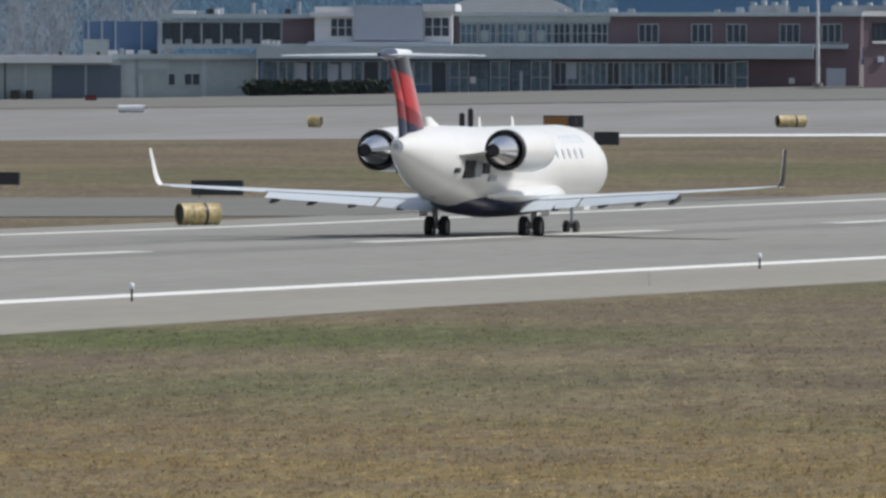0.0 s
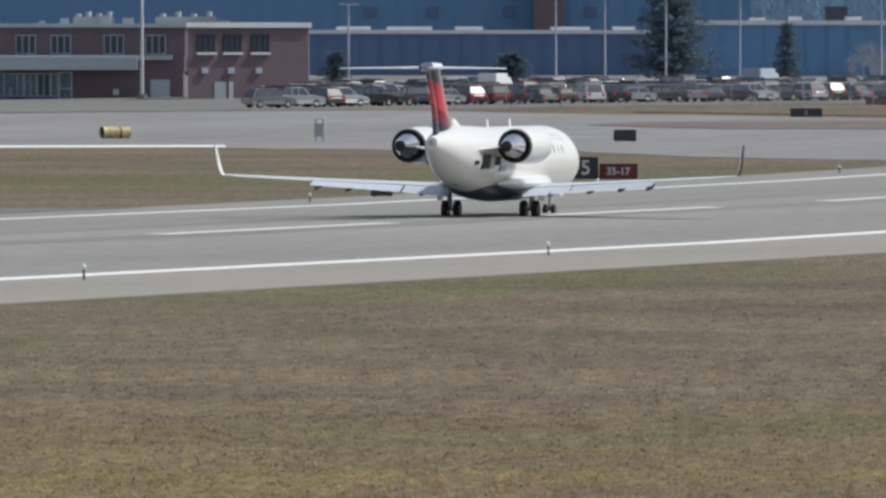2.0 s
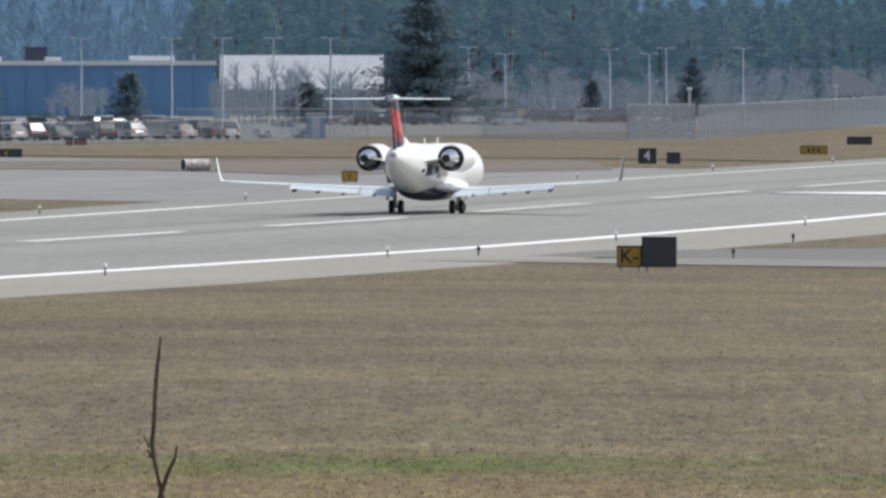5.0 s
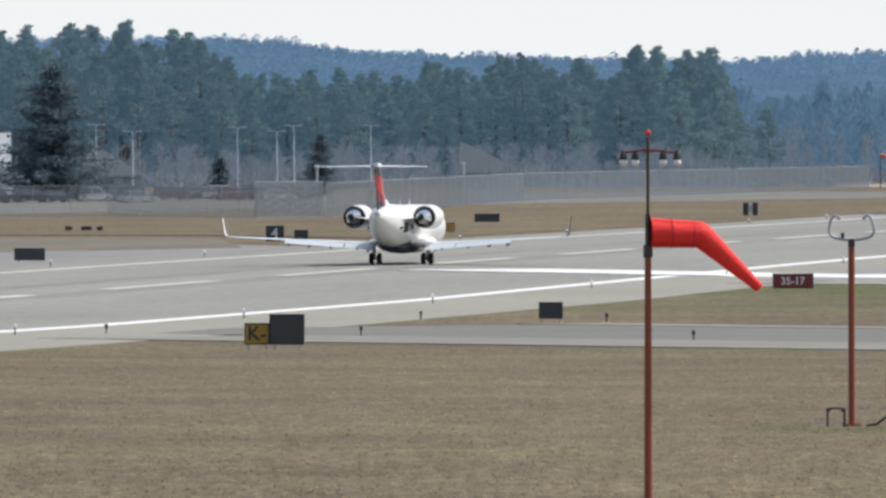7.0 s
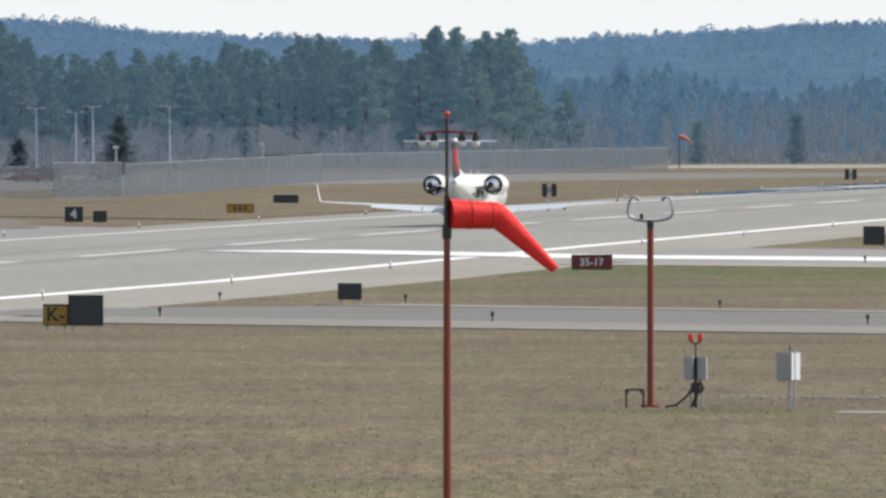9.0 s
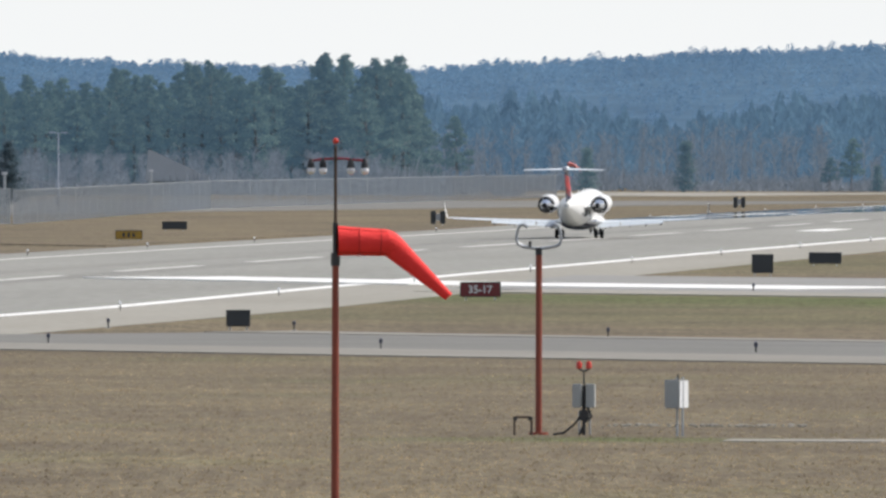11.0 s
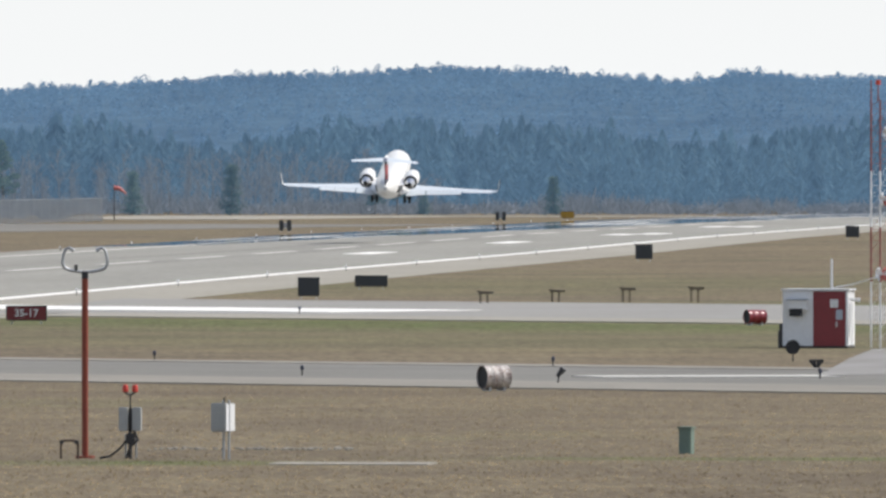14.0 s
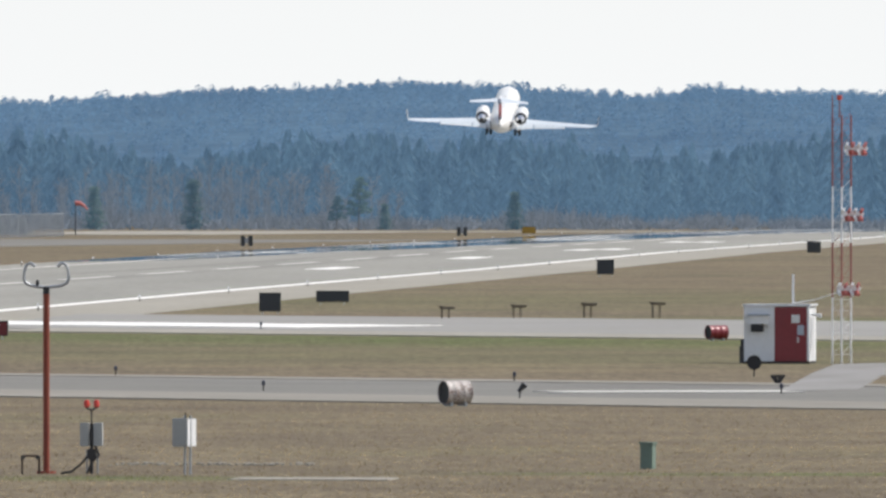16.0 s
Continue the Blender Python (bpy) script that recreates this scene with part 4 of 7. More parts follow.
    s = thing("marker_stake", "thin grey stake on the paved shoulder", "stake", on_ground(-91.5, 351))
    part("stake", tube(bmesh.new(), [(0, 0, -0.02), (0, 0, 0.42)], 0.014, 8), M_GALV, s)
    part("foot", tube(bmesh.new(), [(0, 0, -0.01), (0, 0, 0.03)], 0.06, 10), M_GALV, s)
    drum(-45.9, 733.9, 1.05, 0.37, M_DKRED, "dark red drum lying in the grass", turn=34, bands=0)
    # a frame sign on two posts and a marker on splayed legs, on the apron
    s = thing("apron_marker", "two dark upright boards on thin posts", "marker", on_ground(-251, 914.2))
    for dx, h in ((-0.3, 1.05), (0.3, 1.35)):
        part("board", boxm(dx - 0.17, dx + 0.17, -0.08, 0.08, 0.12, h, bevel=0.02), M_BLACK, s)
        part("post", tube(bmesh.new(), [(dx, 0, -0.03), (dx, 0, h + 0.15)], 0.03, 8), M_DARKMETAL, s)
    s = thing("trestle_marker", "grey marker board on two posts with a pale top rail", "marker", on_ground(-209, 890.5))
    for dx in (-0.26, 0.26):
        part("leg", tube(bmesh.new(), [(dx, 0, -0.03), (dx, 0, 1.5)], 0.06, 8), M_GALV, s)
    part("board", boxm(-0.32, 0.32, -0.09, -0.05, 0.35, 1.2, bevel=0.01), M_CABGREY, s)
    part("top_rail", boxm(-0.36, 0.36, -0.08, 0.08, 1.48, 1.62, bevel=0.02), M_WHITEPAINT, s, "pale top rail")
    for x, y, w in ((-191.0, 1145, 0.5), (-189.6, 1145.5, 0.8), (-188.4, 1145, 0.45)):
        s = thing("ground_box", "small dark equipment box on the ground", "equipment box", on_ground(x, y), "ground boxes")
        part("case", boxm(-w / 2, w / 2, -0.25, 0.25, -0.05, 0.32, bevel=0.03), M_BLACK, s)
        part("lid", boxm(-w / 2 - 0.03, w / 2 + 0.03, -0.28, 0.28, 0.31, 0.4, bevel=0.02), M_DKRED, s)
    first = edge_light()
    for k in range(1, 34):
        y = 199.8 + 61 * k
        copy_thing(first, on_ground(-96.6, y))
    for k in range(0, 34):
        copy_thing(first, on_ground(-143.6, 183 + 61 * k))
    for x, y in ((-93.9, 572.2), (-82.3, 565.1), (-88.05, 623.1), (-66.8, 549), (-62.7, 595), (-51.2, 540), (-78.8, 616), (-30.83, 532.1), (-74.0, 779), (-44.1, 573.3)):
        taxi_light(x, y)
    # approach slope lamps: four boxes on legs
    for x, y, h in ((-68, 832.2, 0.72), (-64.2, 838, 0.76), (-60.1, 839.5, 0.86), (-55.9, 838, 0.92)):
        s = thing("slope_lamp", "dark approach slope lamp box on thin legs", "runway light", on_ground(x, y, 14), "approach slope lamps")
        part("lamp_box", boxm(-0.42, 0.42, -0.3, 0.3, h - 0.15, h, bevel=0.03), M_SOIL, s, "weathered brown lamp box")
        for lx in (-0.32, 0.1):
            for ly in (-0.2, 0.2):
                part("leg", tube(bmesh.new(), [(lx, ly, -0.05), (lx, ly, h - 0.12)], 0.025, 6), M_SOIL, s)
        part("hood", boxm(-0.5, -0.3, -0.33, 0.33, h - 0.03, h + 0.03), M_SOIL, s)


# ---------------------------------------------------------------- windsock, sensors, cabinets
SOCK_AT = (-27.4, 219.3)


def build_windsock():
    base = ground_z(*SOCK_AT)
    k = thing("windsock", "tall orange pole with a red windsock and four lamps", "windsock", pose(SOCK_AT[0], SOCK_AT[1], base))
    top = 7.3 - base
    part("lower_pole", tube(bmesh.new(), [(0, 0, -0.05), (0, 0, 2.2), (0, 0, 5.55 - base)], [0.065, 0.062, 0.052], 14), M_POLERED, k, "rusty orange lower pole")
    part("upper_pole", tube(bmesh.new(), [(0, 0, 5.5 - base), (0, 0, top)], 0.026, 12), M_TWIG, k, "thin dark upper pole")
    part("collar", tube(bmesh.new(), [(0, 0, 5.42 - base), (0, 0, 5.62 - base)], 0.075, 14), M_DARKMETAL, k)
    part("foot_plate", tube(bmesh.new(), [(0, 0, -0.05), (0, 0, 0.05)], 0.25, 16), M_GALV, k)
    za = 7.07 - base
    bm = tube(bmesh.new(), [(-0.42, 0, za - 0.01), (-0.15, 0, za + 0.02), (0, 0, za + 0.03), (0.15, 0, za + 0.02), (0.48, 0, za - 0.01)], 0.02, 8)
    part("lamp_arm", bm, M_DKRED, k)
    for dx in (-0.39, -0.2, 0.24, 0.46):
        bm = loft(bmesh.new(), [[(dx + r * math.cos(t), r * math.sin(t), z) for t in (2 * math.pi * q / 12 for q in range(12))] for z, r in ((za - 0.12, 0.062), (za - 0.04, 0.05), (za + 0.03, 0.02))])
        sh = part("lamp_shade", bm, M_BLACK, k, "black lamp shade")
        bm = bmesh.new()
        bmesh.ops.create_uvsphere(bm, u_segments=12, v_segments=8, radius=0.066, matrix=Matrix.Translation((dx, 0, za - 0.16)))
        part("bulb", bm, M_LENS, sh, "clear glass bulb", smooth=True)
    bm = bmesh.new()
    bmesh.ops.create_uvsphere(bm, u_segments=12, v_segments=8, radius=0.05, matrix=Matrix.Translation((0, 0, top + 0.07)))
    part("top_lamp", bm, M_REDLAMP, k, "red obstruction lamp", smooth=True)
    # the sock hangs from a ring on the pole and turns with the wind
    s = new("sock")
    s.parent = k
    s.matrix_basis = pose(0, 0, 5.81 - base)
    n = 26

    def ring(cx, cz, r, tilt, flat=1.0, wob=0.0):
        ct, st_ = math.cos(tilt), math.sin(tilt)
        return [(cx + st_ * r * math.sin(t), r * flat * math.cos(t) * (1 + wob * math.sin(3 * t)), cz + ct * r * math.sin(t)) for t in (2 * math.pi * q / n for q in range(n))]
    full = [(0.03, 0.0, 0.235, 0.0), (0.1, -0.002, 0.233, 0.0), (0.34, -0.012, 0.222, 0.02), (0.36, -0.013, 0.226, 0.02), (0.38, -0.014, 0.222, 0.02), (0.62, -0.022, 0.215, 0.03), (0.7, -0.026, 0.214, 0.05), (0.8, -0.03, 0.21, 0.1)]
    hang = [(0.8, -0.03, 0.21, 0.1), (0.86, -0.055, 0.205, 0.35), (0.93, -0.115, 0.19, 0.7), (1.02, -0.2, 0.176, 0.82), (1.2, -0.36, 0.152, 0.84), (1.39, -0.53, 0.128, 0.84), (1.58, -0.7, 0.1, 0.85), (1.72, -0.825, 0.082, 0.86), (1.78, -0.875, 0.074, 0.86)]
    part("full_cone", loft(bmesh.new(), [ring(x, z, r, t, 1.0, 0.02) for x, z, r, t in full], caps=False), M_SOCK, s, "filled red cloth cone", smooth=True)
    part("drooping_tail", loft(bmesh.new(), [ring(x, z, r, t, 0.62 if x > 0.9 else 1.0, 0.05) for x, z, r, t in hang], caps=False), M_SOCK, s, "limp red cloth tail", smooth=True)
    for x, z, r, t in (full[0], full[3], full[6]):
        bm = bmesh.new()
        rg = ring(x, z, r + 0.004, t)
        tube(bm, rg + rg[:1], 0.006, 6, False)
        part("hoop", bm, M_SOCKSEAM, s)
    for a in (0.0, 0.9, 2.2, 4.0):
        bm = tube(bmesh.new(), [(x, math.cos(a) * (r + 0.003), z + math.sin(a) * (r + 0.003)) for x, z, r, t in full], 0.005, 6)
        part("seam", bm, M_SOCKSEAM, s)
    bm = tube(bmesh.new(), [(0, 0, -0.28), (0, 0, 0.28)], 0.045, 12)
    part("swivel", bm, M_DARKMETAL, s)
    return s


def build_sensors():
    x, y = -38.14, 345.65
    s = thing("wind_sensor_mast", "rust-red steel mast with a forked sensor on top", "sensor mast", on_ground(x, y))
    part("mast", tube(bmesh.new(), [(0, 0, -0.05), (0, 0, 4.58)], 0.08, 16), M_POLERED, s, "rust-red round mast")
    part("foot_plate", tube(bmesh.new(), [(0, 0, -0.05), (0, 0, 0.06)], 0.24, 16), M_POLERED, s)
    part("cross_tube", tube(bmesh.new(), [(-0.36, 0, 4.62), (0, 0, 4.57), (0.36, 0, 4.62)], 0.04, 10), M_GALV, s)
    for q in (-1, 1):
        pts = [(q * 0.36, 0, 4.62), (q * 0.5, 0, 4.68), (q * 0.56, 0, 4.8), (q * 0.53, 0, 5.02), (q * 0.48, 0, 5.14), (q * 0.38, 0, 5.18), (q * 0.28, 0, 5.1)]
        part("fork_arm", tube(bmesh.new(), pts, [0.04, 0.04, 0.038, 0.034, 0.036, 0.036, 0.05], 10), M_GALV, s, "grey curved fork arm", smooth=True)
    part("sensor_head", tube(bmesh.new(), [(-0.22, 0, 4.6), (-0.22, 0, 4.76)], 0.04, 10), M_DARKMETAL, s)
    part("band", tube(bmesh.new(), [(0, 0, 4.42), (0, 0, 4.6)], 0.085, 14), M_DARKMETAL, s)
    # low pipe hoop
    h = thing("pipe_hoop", "low rusty pipe hoop in the grass", "pipe", on_ground(-38.42, 344.6))
    part("hoop_pipe", tube(bmesh.new(), [(-0.2, 0, -0.05), (-0.2, 0, 0.4), (-0.14, 0, 0.45), (0.16, 0, 0.45), (0.22, 0, 0.4), (0.22, 0, -0.05)], 0.028, 8), M_TWIG, h)
    for dx in (-0.18, 0.19):
        part("valve", boxm(dx - 0.05, dx + 0.05, -0.05, 0.05, 0.36, 0.46, bevel=0.015), M_DARKMETAL, h)
    # cabinets on posts
    c = thing("sensor_cabinet", "grey cabinet on a dark post with twin red lamps above", "cabinet", on_ground(-36.95, 345))
    part("post", tube(bmesh.new(), [(0, 0, -0.05), (0, 0, 1.22)], 0.045, 10), M_DARKMETAL, c)
    part("side_post", tube(bmesh.new(), [(0.14, 0.06, -0.05), (0.14, 0.06, 0.6)], 0.025, 8), M_GALV, c)
    part("side_post", tube(bmesh.new(), [(-0.12, 0.06, -0.05), (-0.12, 0.06, 0.6)], 0.025, 8), M_GALV, c)
    for q in (-1, 1):
        part("cabinet_box", boxm(q * 0.165 - 0.11, q * 0.165 + 0.11, -0.14, 0.14, 0.68, 1.26, bevel=0.02), M_CABGREY, c, "grey steel box")
    part("lamp_stem", tube(bmesh.new(), [(0, 0, 1.2), (0, 0, 1.58)], 0.02, 8), M_DARKMETAL, c)
    part("lamp_bracket", tube(bmesh.new(), [(-0.14, 0, 1.64), (0, 0, 1.56), (0.14, 0, 1.64)], 0.025, 8), M_DARKMETAL, c)
    for q in (-1, 1):
        bm = loft(bmesh.new(), [[(q * 0.12 + r * math.cos(t), r * math.sin(t), z) for t in (2 * math.pi * k / 14 for k in range(14))] for z, r in ((1.63, 0.04), (1.66, 0.075), (1.76, 0.075), (1.82, 0.04))])
        part("red_lamp", bm, M_REDLAMP, c, "red obstruction lamp", smooth=True)
    part("cable", tube(bmesh.new(), [(-0.75, 0.0, 0.02), (-0.5, -0.02, 0.06), (-0.25, -0.05, 0.25), (-0.05, -0.08, 0.5), (0.02, -0.08, 0.72)], 0.028, 8), M_BLACK, c, "thick black cable")
    part("cable", tube(bmesh.new(), [(-0.1, -0.1, 0.0), (0.02, -0.12, 0.3), (0.2, -0.1, 0.46), (0.1, -0.1, 0.7)], 0.03, 8), M_BLACK, c)
    part("junction", boxm(-0.1, 0.12, -0.12, -0.02, 0.36, 0.62, bevel=0.02), M_DARKMETAL, c)
    c = thing("sensor_cabinet", "pale cabinet on two posts, one side sunlit", "cabinet", on_ground(-34.53, 344, -28))
    for dx in (-0.02, 0.14):
        part("post", tube(bmesh.new(), [(dx, 0, -0.05), (dx, 0, 1.45)], 0.03, 8), M_GALV, c)
    part("cabinet_box", boxm(-0.3, 0.14, -0.16, 0.24, 0.68, 1.38, bevel=0.02), M_CABGREY, c, "grey steel box")
    # right side faced in white, its sunlit brightness put into the paint
    part("sunlit_panel", boxm(0.141, 0.156, -0.15, 0.23, 0.7, 1.36), M_WHITEPAINT, c, "white side panel added to look sunlit")
    part("door", boxm(-0.27, 0.11, -0.178, -0.162, 0.72, 1.34), M_CABGREY, c)
    part("antenna", tube(bmesh.new(), [(0.0, 0, 1.38), (0.0, 0, 1.52)], 0.02, 8), M_DARKMETAL, c)
    g = thing("utility_pedestal", "grey-green utility pedestal standing in the grass", "pedestal", on_ground(-23.9, 354.5, -15))
    part("cabinet_box", boxm(-0.16, 0.16, -0.16, 0.16, -0.05, 0.64, bevel=0.02), M_GREENBOX, g)
    part("lid", boxm(-0.19, 0.19, -0.19, 0.19, 0.62, 0.68, bevel=0.015), M_GREENBOX, g)
    g = thing("concrete_slab", "thin pale concrete slab set in the grass", "slab", on_ground(-30.5, 337))
    part("slab", boxm(-2.2, 1.7, -1.4, 1.4, -0.1, 0.03, bevel=0.02), M_SHOULDER, g)
    g = thing("tilted_marker", "small dark marker lamp leaning on a bent stem", "marker", on_ground(-39.6, 517))
    part("stem", tube(bmesh.new(), [(0, 0, -0.03), (0.05, 0, 0.3)], 0.03, 8), M_DARKMETAL, g)
    part("lamp_head", tube(bmesh.new(), [(-0.02, 0, 0.28), (0.22, 0, 0.56)], [0.06, 0.13], 12), M_DARKMETAL, g)
    # round black markers in front of the hut
    g = thing("round_marker", "round black marker plate on a short stake", "marker", on_ground(-35.65, 595.4))
    bm = tube(bmesh.new(), [(0, -0.02, 0.6), (0, 0.02, 0.6)], 0.31, 20)
    part("plate", bm, M_BLACK, g)
    part("stake", tube(bmesh.new(), [(0, 0.04, -0.03), (0, 0.04, 0.7)], 0.03, 8), M_DARKMETAL, g)
    g = thing("low_bracket", "low dark fan-shaped bracket in the grass", "marker", on_ground(-33, 567))
    bm = bmesh.new()
    for a in (-0.25, -0.1, 0.08, 0.24):
        tube(bm, [(0, 0, -0.03), (a, 0, 0.34)], [0.03, 0.07], 6)
    part("bracket", bm, M_DARKMETAL, g)
    part("top_bar", boxm(-0.28, 0.28, -0.04, 0.04, 0.3, 0.38, bevel=0.01), M_DARKMETAL, g)


def build_hut():
    x, y = -37.32, 643
    h = thing("equipment_hut", "white equipment hut with a dark red door side", "hut", on_ground(x, y, -4))
    m = part("wall_front", boxm(-1.5, -0.1, -1.2, 1.2, 0.1, 2.62), M_WHITEPAINT, h, "white panel wall")
    part("wall_red", boxm(-0.1, 1.42, -1.19, 1.2, 0.1, 2.58), M_DKRED, h, "dark red panel wall")
    part("corner_trim", boxm(1.4, 1.5, -1.24, 1.22, 0.1, 2.62), M_WHITEPAINT, h, "white sunlit end wall")
    part("skid", boxm(-1.5, 1.5, -1.15, 1.2, -0.05, 0.12), M_DARKMETAL, h)
    bm = box(bmesh.new(), -1.55, 1.58, -1.3, 1.28, 2.6, 2.7, 0.02)
    part("roof", bm, M_ROOFWHITE, h, "white roof with a thin overhang")
    w = part("air_conditioner", boxm(-1.25, -0.35, -1.5, -1.2, 1.75, 2.2, bevel=0.03), M_WHITEPAINT, h, "grey wall air conditioner with a dark grille")
    part("grille", boxm(-1.15, -0.55, -1.53, -1.49, 1.45, 1.8, bevel=0.02), M_BLACK, w)
    part("hood", boxm(-1.3, -0.3, -1.6, -1.2, 2.18, 2.26, bevel=0.02), M_PALE, w)
    part("notice", boxm(0.68, 1.05, -1.21, -1.19, 1.85, 2.22), M_LETTER, h, "pale notice plate")
    part("notice", boxm(0.95, 1.25, -1.21, -1.19, 1.3, 1.75), M_PALE, h, "pale notice plate")
    part("door_handle", tube(bmesh.new(), [(0.98, -1.22, 0.95), (0.98, -1.22, 1.2)], 0.03, 8), M_LETTER, h)
    part("side_lamp", tube(bmesh.new(), [(1.48, -0.6, 2.25), (1.75, -0.6, 2.2), (1.98, -0.6, 2.17)], [0.06, 0.07, 0.11], 10), M_WHITEPAINT, h)
    part("roof_pole", tube(bmesh.new(), [(0.6, 0, 2.65), (0.6, 0, 4.05)], 0.05, 10), M_WHITEPAINT, h)
    part("cable", tube(bmesh.new(), [(0.65, 0, 2.75), (1.6, 0, 2.9), (2.4, 0, 3.15), (3.05, 0.2, 3.4)], 0.022, 6), M_WHITEPAINT, h)
    t = thing("gas_bottle", "dark gas bottle standing against the hut", "gas bottle", on_ground(x - 1.66, y - 0.55))
    part("bottle", tube(bmesh.new(), [(0, 0, -0.02), (0, 0, 0.75), (0, 0, 0.85)], [0.17, 0.17, 0.1], 14), M_DARKMETAL, t)
    part("valve", boxm(-0.1, 0.1, -0.1, 0.1, 0.85, 1.1, bevel=0.03), M_DARKMETAL, t)


def build_mast():
    m = thing("antenna_mast", "tall lattice antenna mast banded red and white", "antenna mast", on_ground(-34.44, 643.6))
    bands = [(0.0, 3.0, M_WHITEPAINT), (3.0, 5.5, M_MASTRED), (5.5, 8.05, M_WHITEPAINT), (8.05, 11.3, M_MASTRED)]
    for (px, py) in ((-0.52, 0.0), (-0.08, -0.45), (0.32, 0.1)):
        for z0, z1, mt in bands:
            part("mast_tube", tube(bmesh.new(), [(px, py, z0 - (0.05 if z0 == 0 else 0)), (px, py, z1)], 0.043, 10), mt, m)
    for k in range(22):
        z = 0.4 + k * 0.5
        mt = next(b[2] for b in bands if b[0] <= z <= b[1] + 1e-6)
        bm = tube(bmesh.new(), [(-0.52, 0, z), (-0.08, -0.45, z + 0.5)], 0.009, 5)
        tube(bm, [(-0.08, -0.45, z), (0.32, 0.1, z + 0.5)], 0.009, 5)
        tube(bm, [(-0.52, 0, z), (0.32, 0.1, z)], 0.009, 5)
        part("brace", bm, mt, m)
    part("lightning_rod", tube(bmesh.new(), [(-0.52, 0, 11.2), (-0.52, 0, 12.2)], 0.03, 8), M_MASTRED, m)
    part("top_lamp", tube(bmesh.new(), [(-0.2, 0, 12.0), (-0.2, 0, 12.22)], 0.12, 12), M_REDLAMP, m, "red obstruction lamp")
    part("lamp_stem", tube(bmesh.new(), [(-0.2, 0, 11.2), (-0.2, 0, 12.05)], 0.03, 8), M_MASTRED, m)
    for zc, xo in ((3.35, -0.16), (6.75, 0.0), (9.75, 0.16)):
        a = part("antenna_tray", boxm(xo - 0.1, xo + 0.95, -0.75, -0.45, zc - 0.06, zc + 0.16, bevel=0.05), M_WHITEPAINT, m, "white antenna tray")
        for k in range(4):
            x0 = xo - 0.06 + k * 0.28
            bm = tube(bmesh.new(), [(x0, -0.6, zc + 0.08), (x0 + 0.12, -1.1, zc + 0.27)], 0.075, 8)
            tube(bm, [(x0, -0.6, zc - 0.03), (x0 + 0.12, -1.1, zc - 0.22)], 0.075, 8)
            part("dipole", bm, M_WHITEPAINT if k % 2 == 0 else M_PALERED, a)
        part("bracket", boxm(xo, xo + 0.85, -0.62, -0.42, zc - 0.28, zc - 0.06, bevel=0.04), M_PALERED, a)
    p = [(-34.44, 636), (-33.64, 602), (-31.4, 541), (-28.6, 545), (-29.6, 575), (-30.4, 598), (-28, 603), (10, 606), (10, 642), (-32.5, 641)]
    drape("service_road", p, M_APRON, 0.05, "pale paved service road curving to the mast", "road")


def build_stones():
    """A line of small stones in the near grass."""
    rng = random.Random(2)
    bm = bmesh.new()
    for _ in range(110):
        x, y, r = -35.3 + rng.uniform(-2.6, 2.6), 360 + rng.gauss(0, 0.9), rng.uniform(0.02, 0.07)
        m = Matrix.Translation((x, y, ground_z(x, y) + r * 0.4)) @ Matrix.Diagonal((r * rng.uniform(0.8, 1.5), r, r * rng.uniform(0.6, 0.9), 1))
        bmesh.ops.create_icosphere(bm, subdivisions=1, radius=1.0, matrix=m)
    tagged(part("stones", bm, M_SHOULDER, None), "line of small pale stones in the grass", "stones", kind="stuff")


build_stones()
build_signs()
sock = build_windsock()
build_sensors()
build_hut()
build_mast()


# ---------------------------------------------------------------- terminal side: buildings
FOCAL = 25000.0     # long lens: one metre at this distance shows as one unit of bearing
ZERO_AZ = -15.4469  # bearing of the view's start, degrees


def bearing_place(u, dist, turn=0.0):
    """Pose of a thing at bearing u (in 1/25000 rad from the first view's axis) and distance, its x axis across the view."""
    a = radians(ZERO_AZ) + (u - 784) / FOCAL
    x, y = math.sin(a) * dist, math.cos(a) * dist
    return pose(x, y, ground_z(x, y), 0, 0, -math.degrees(a) + turn)


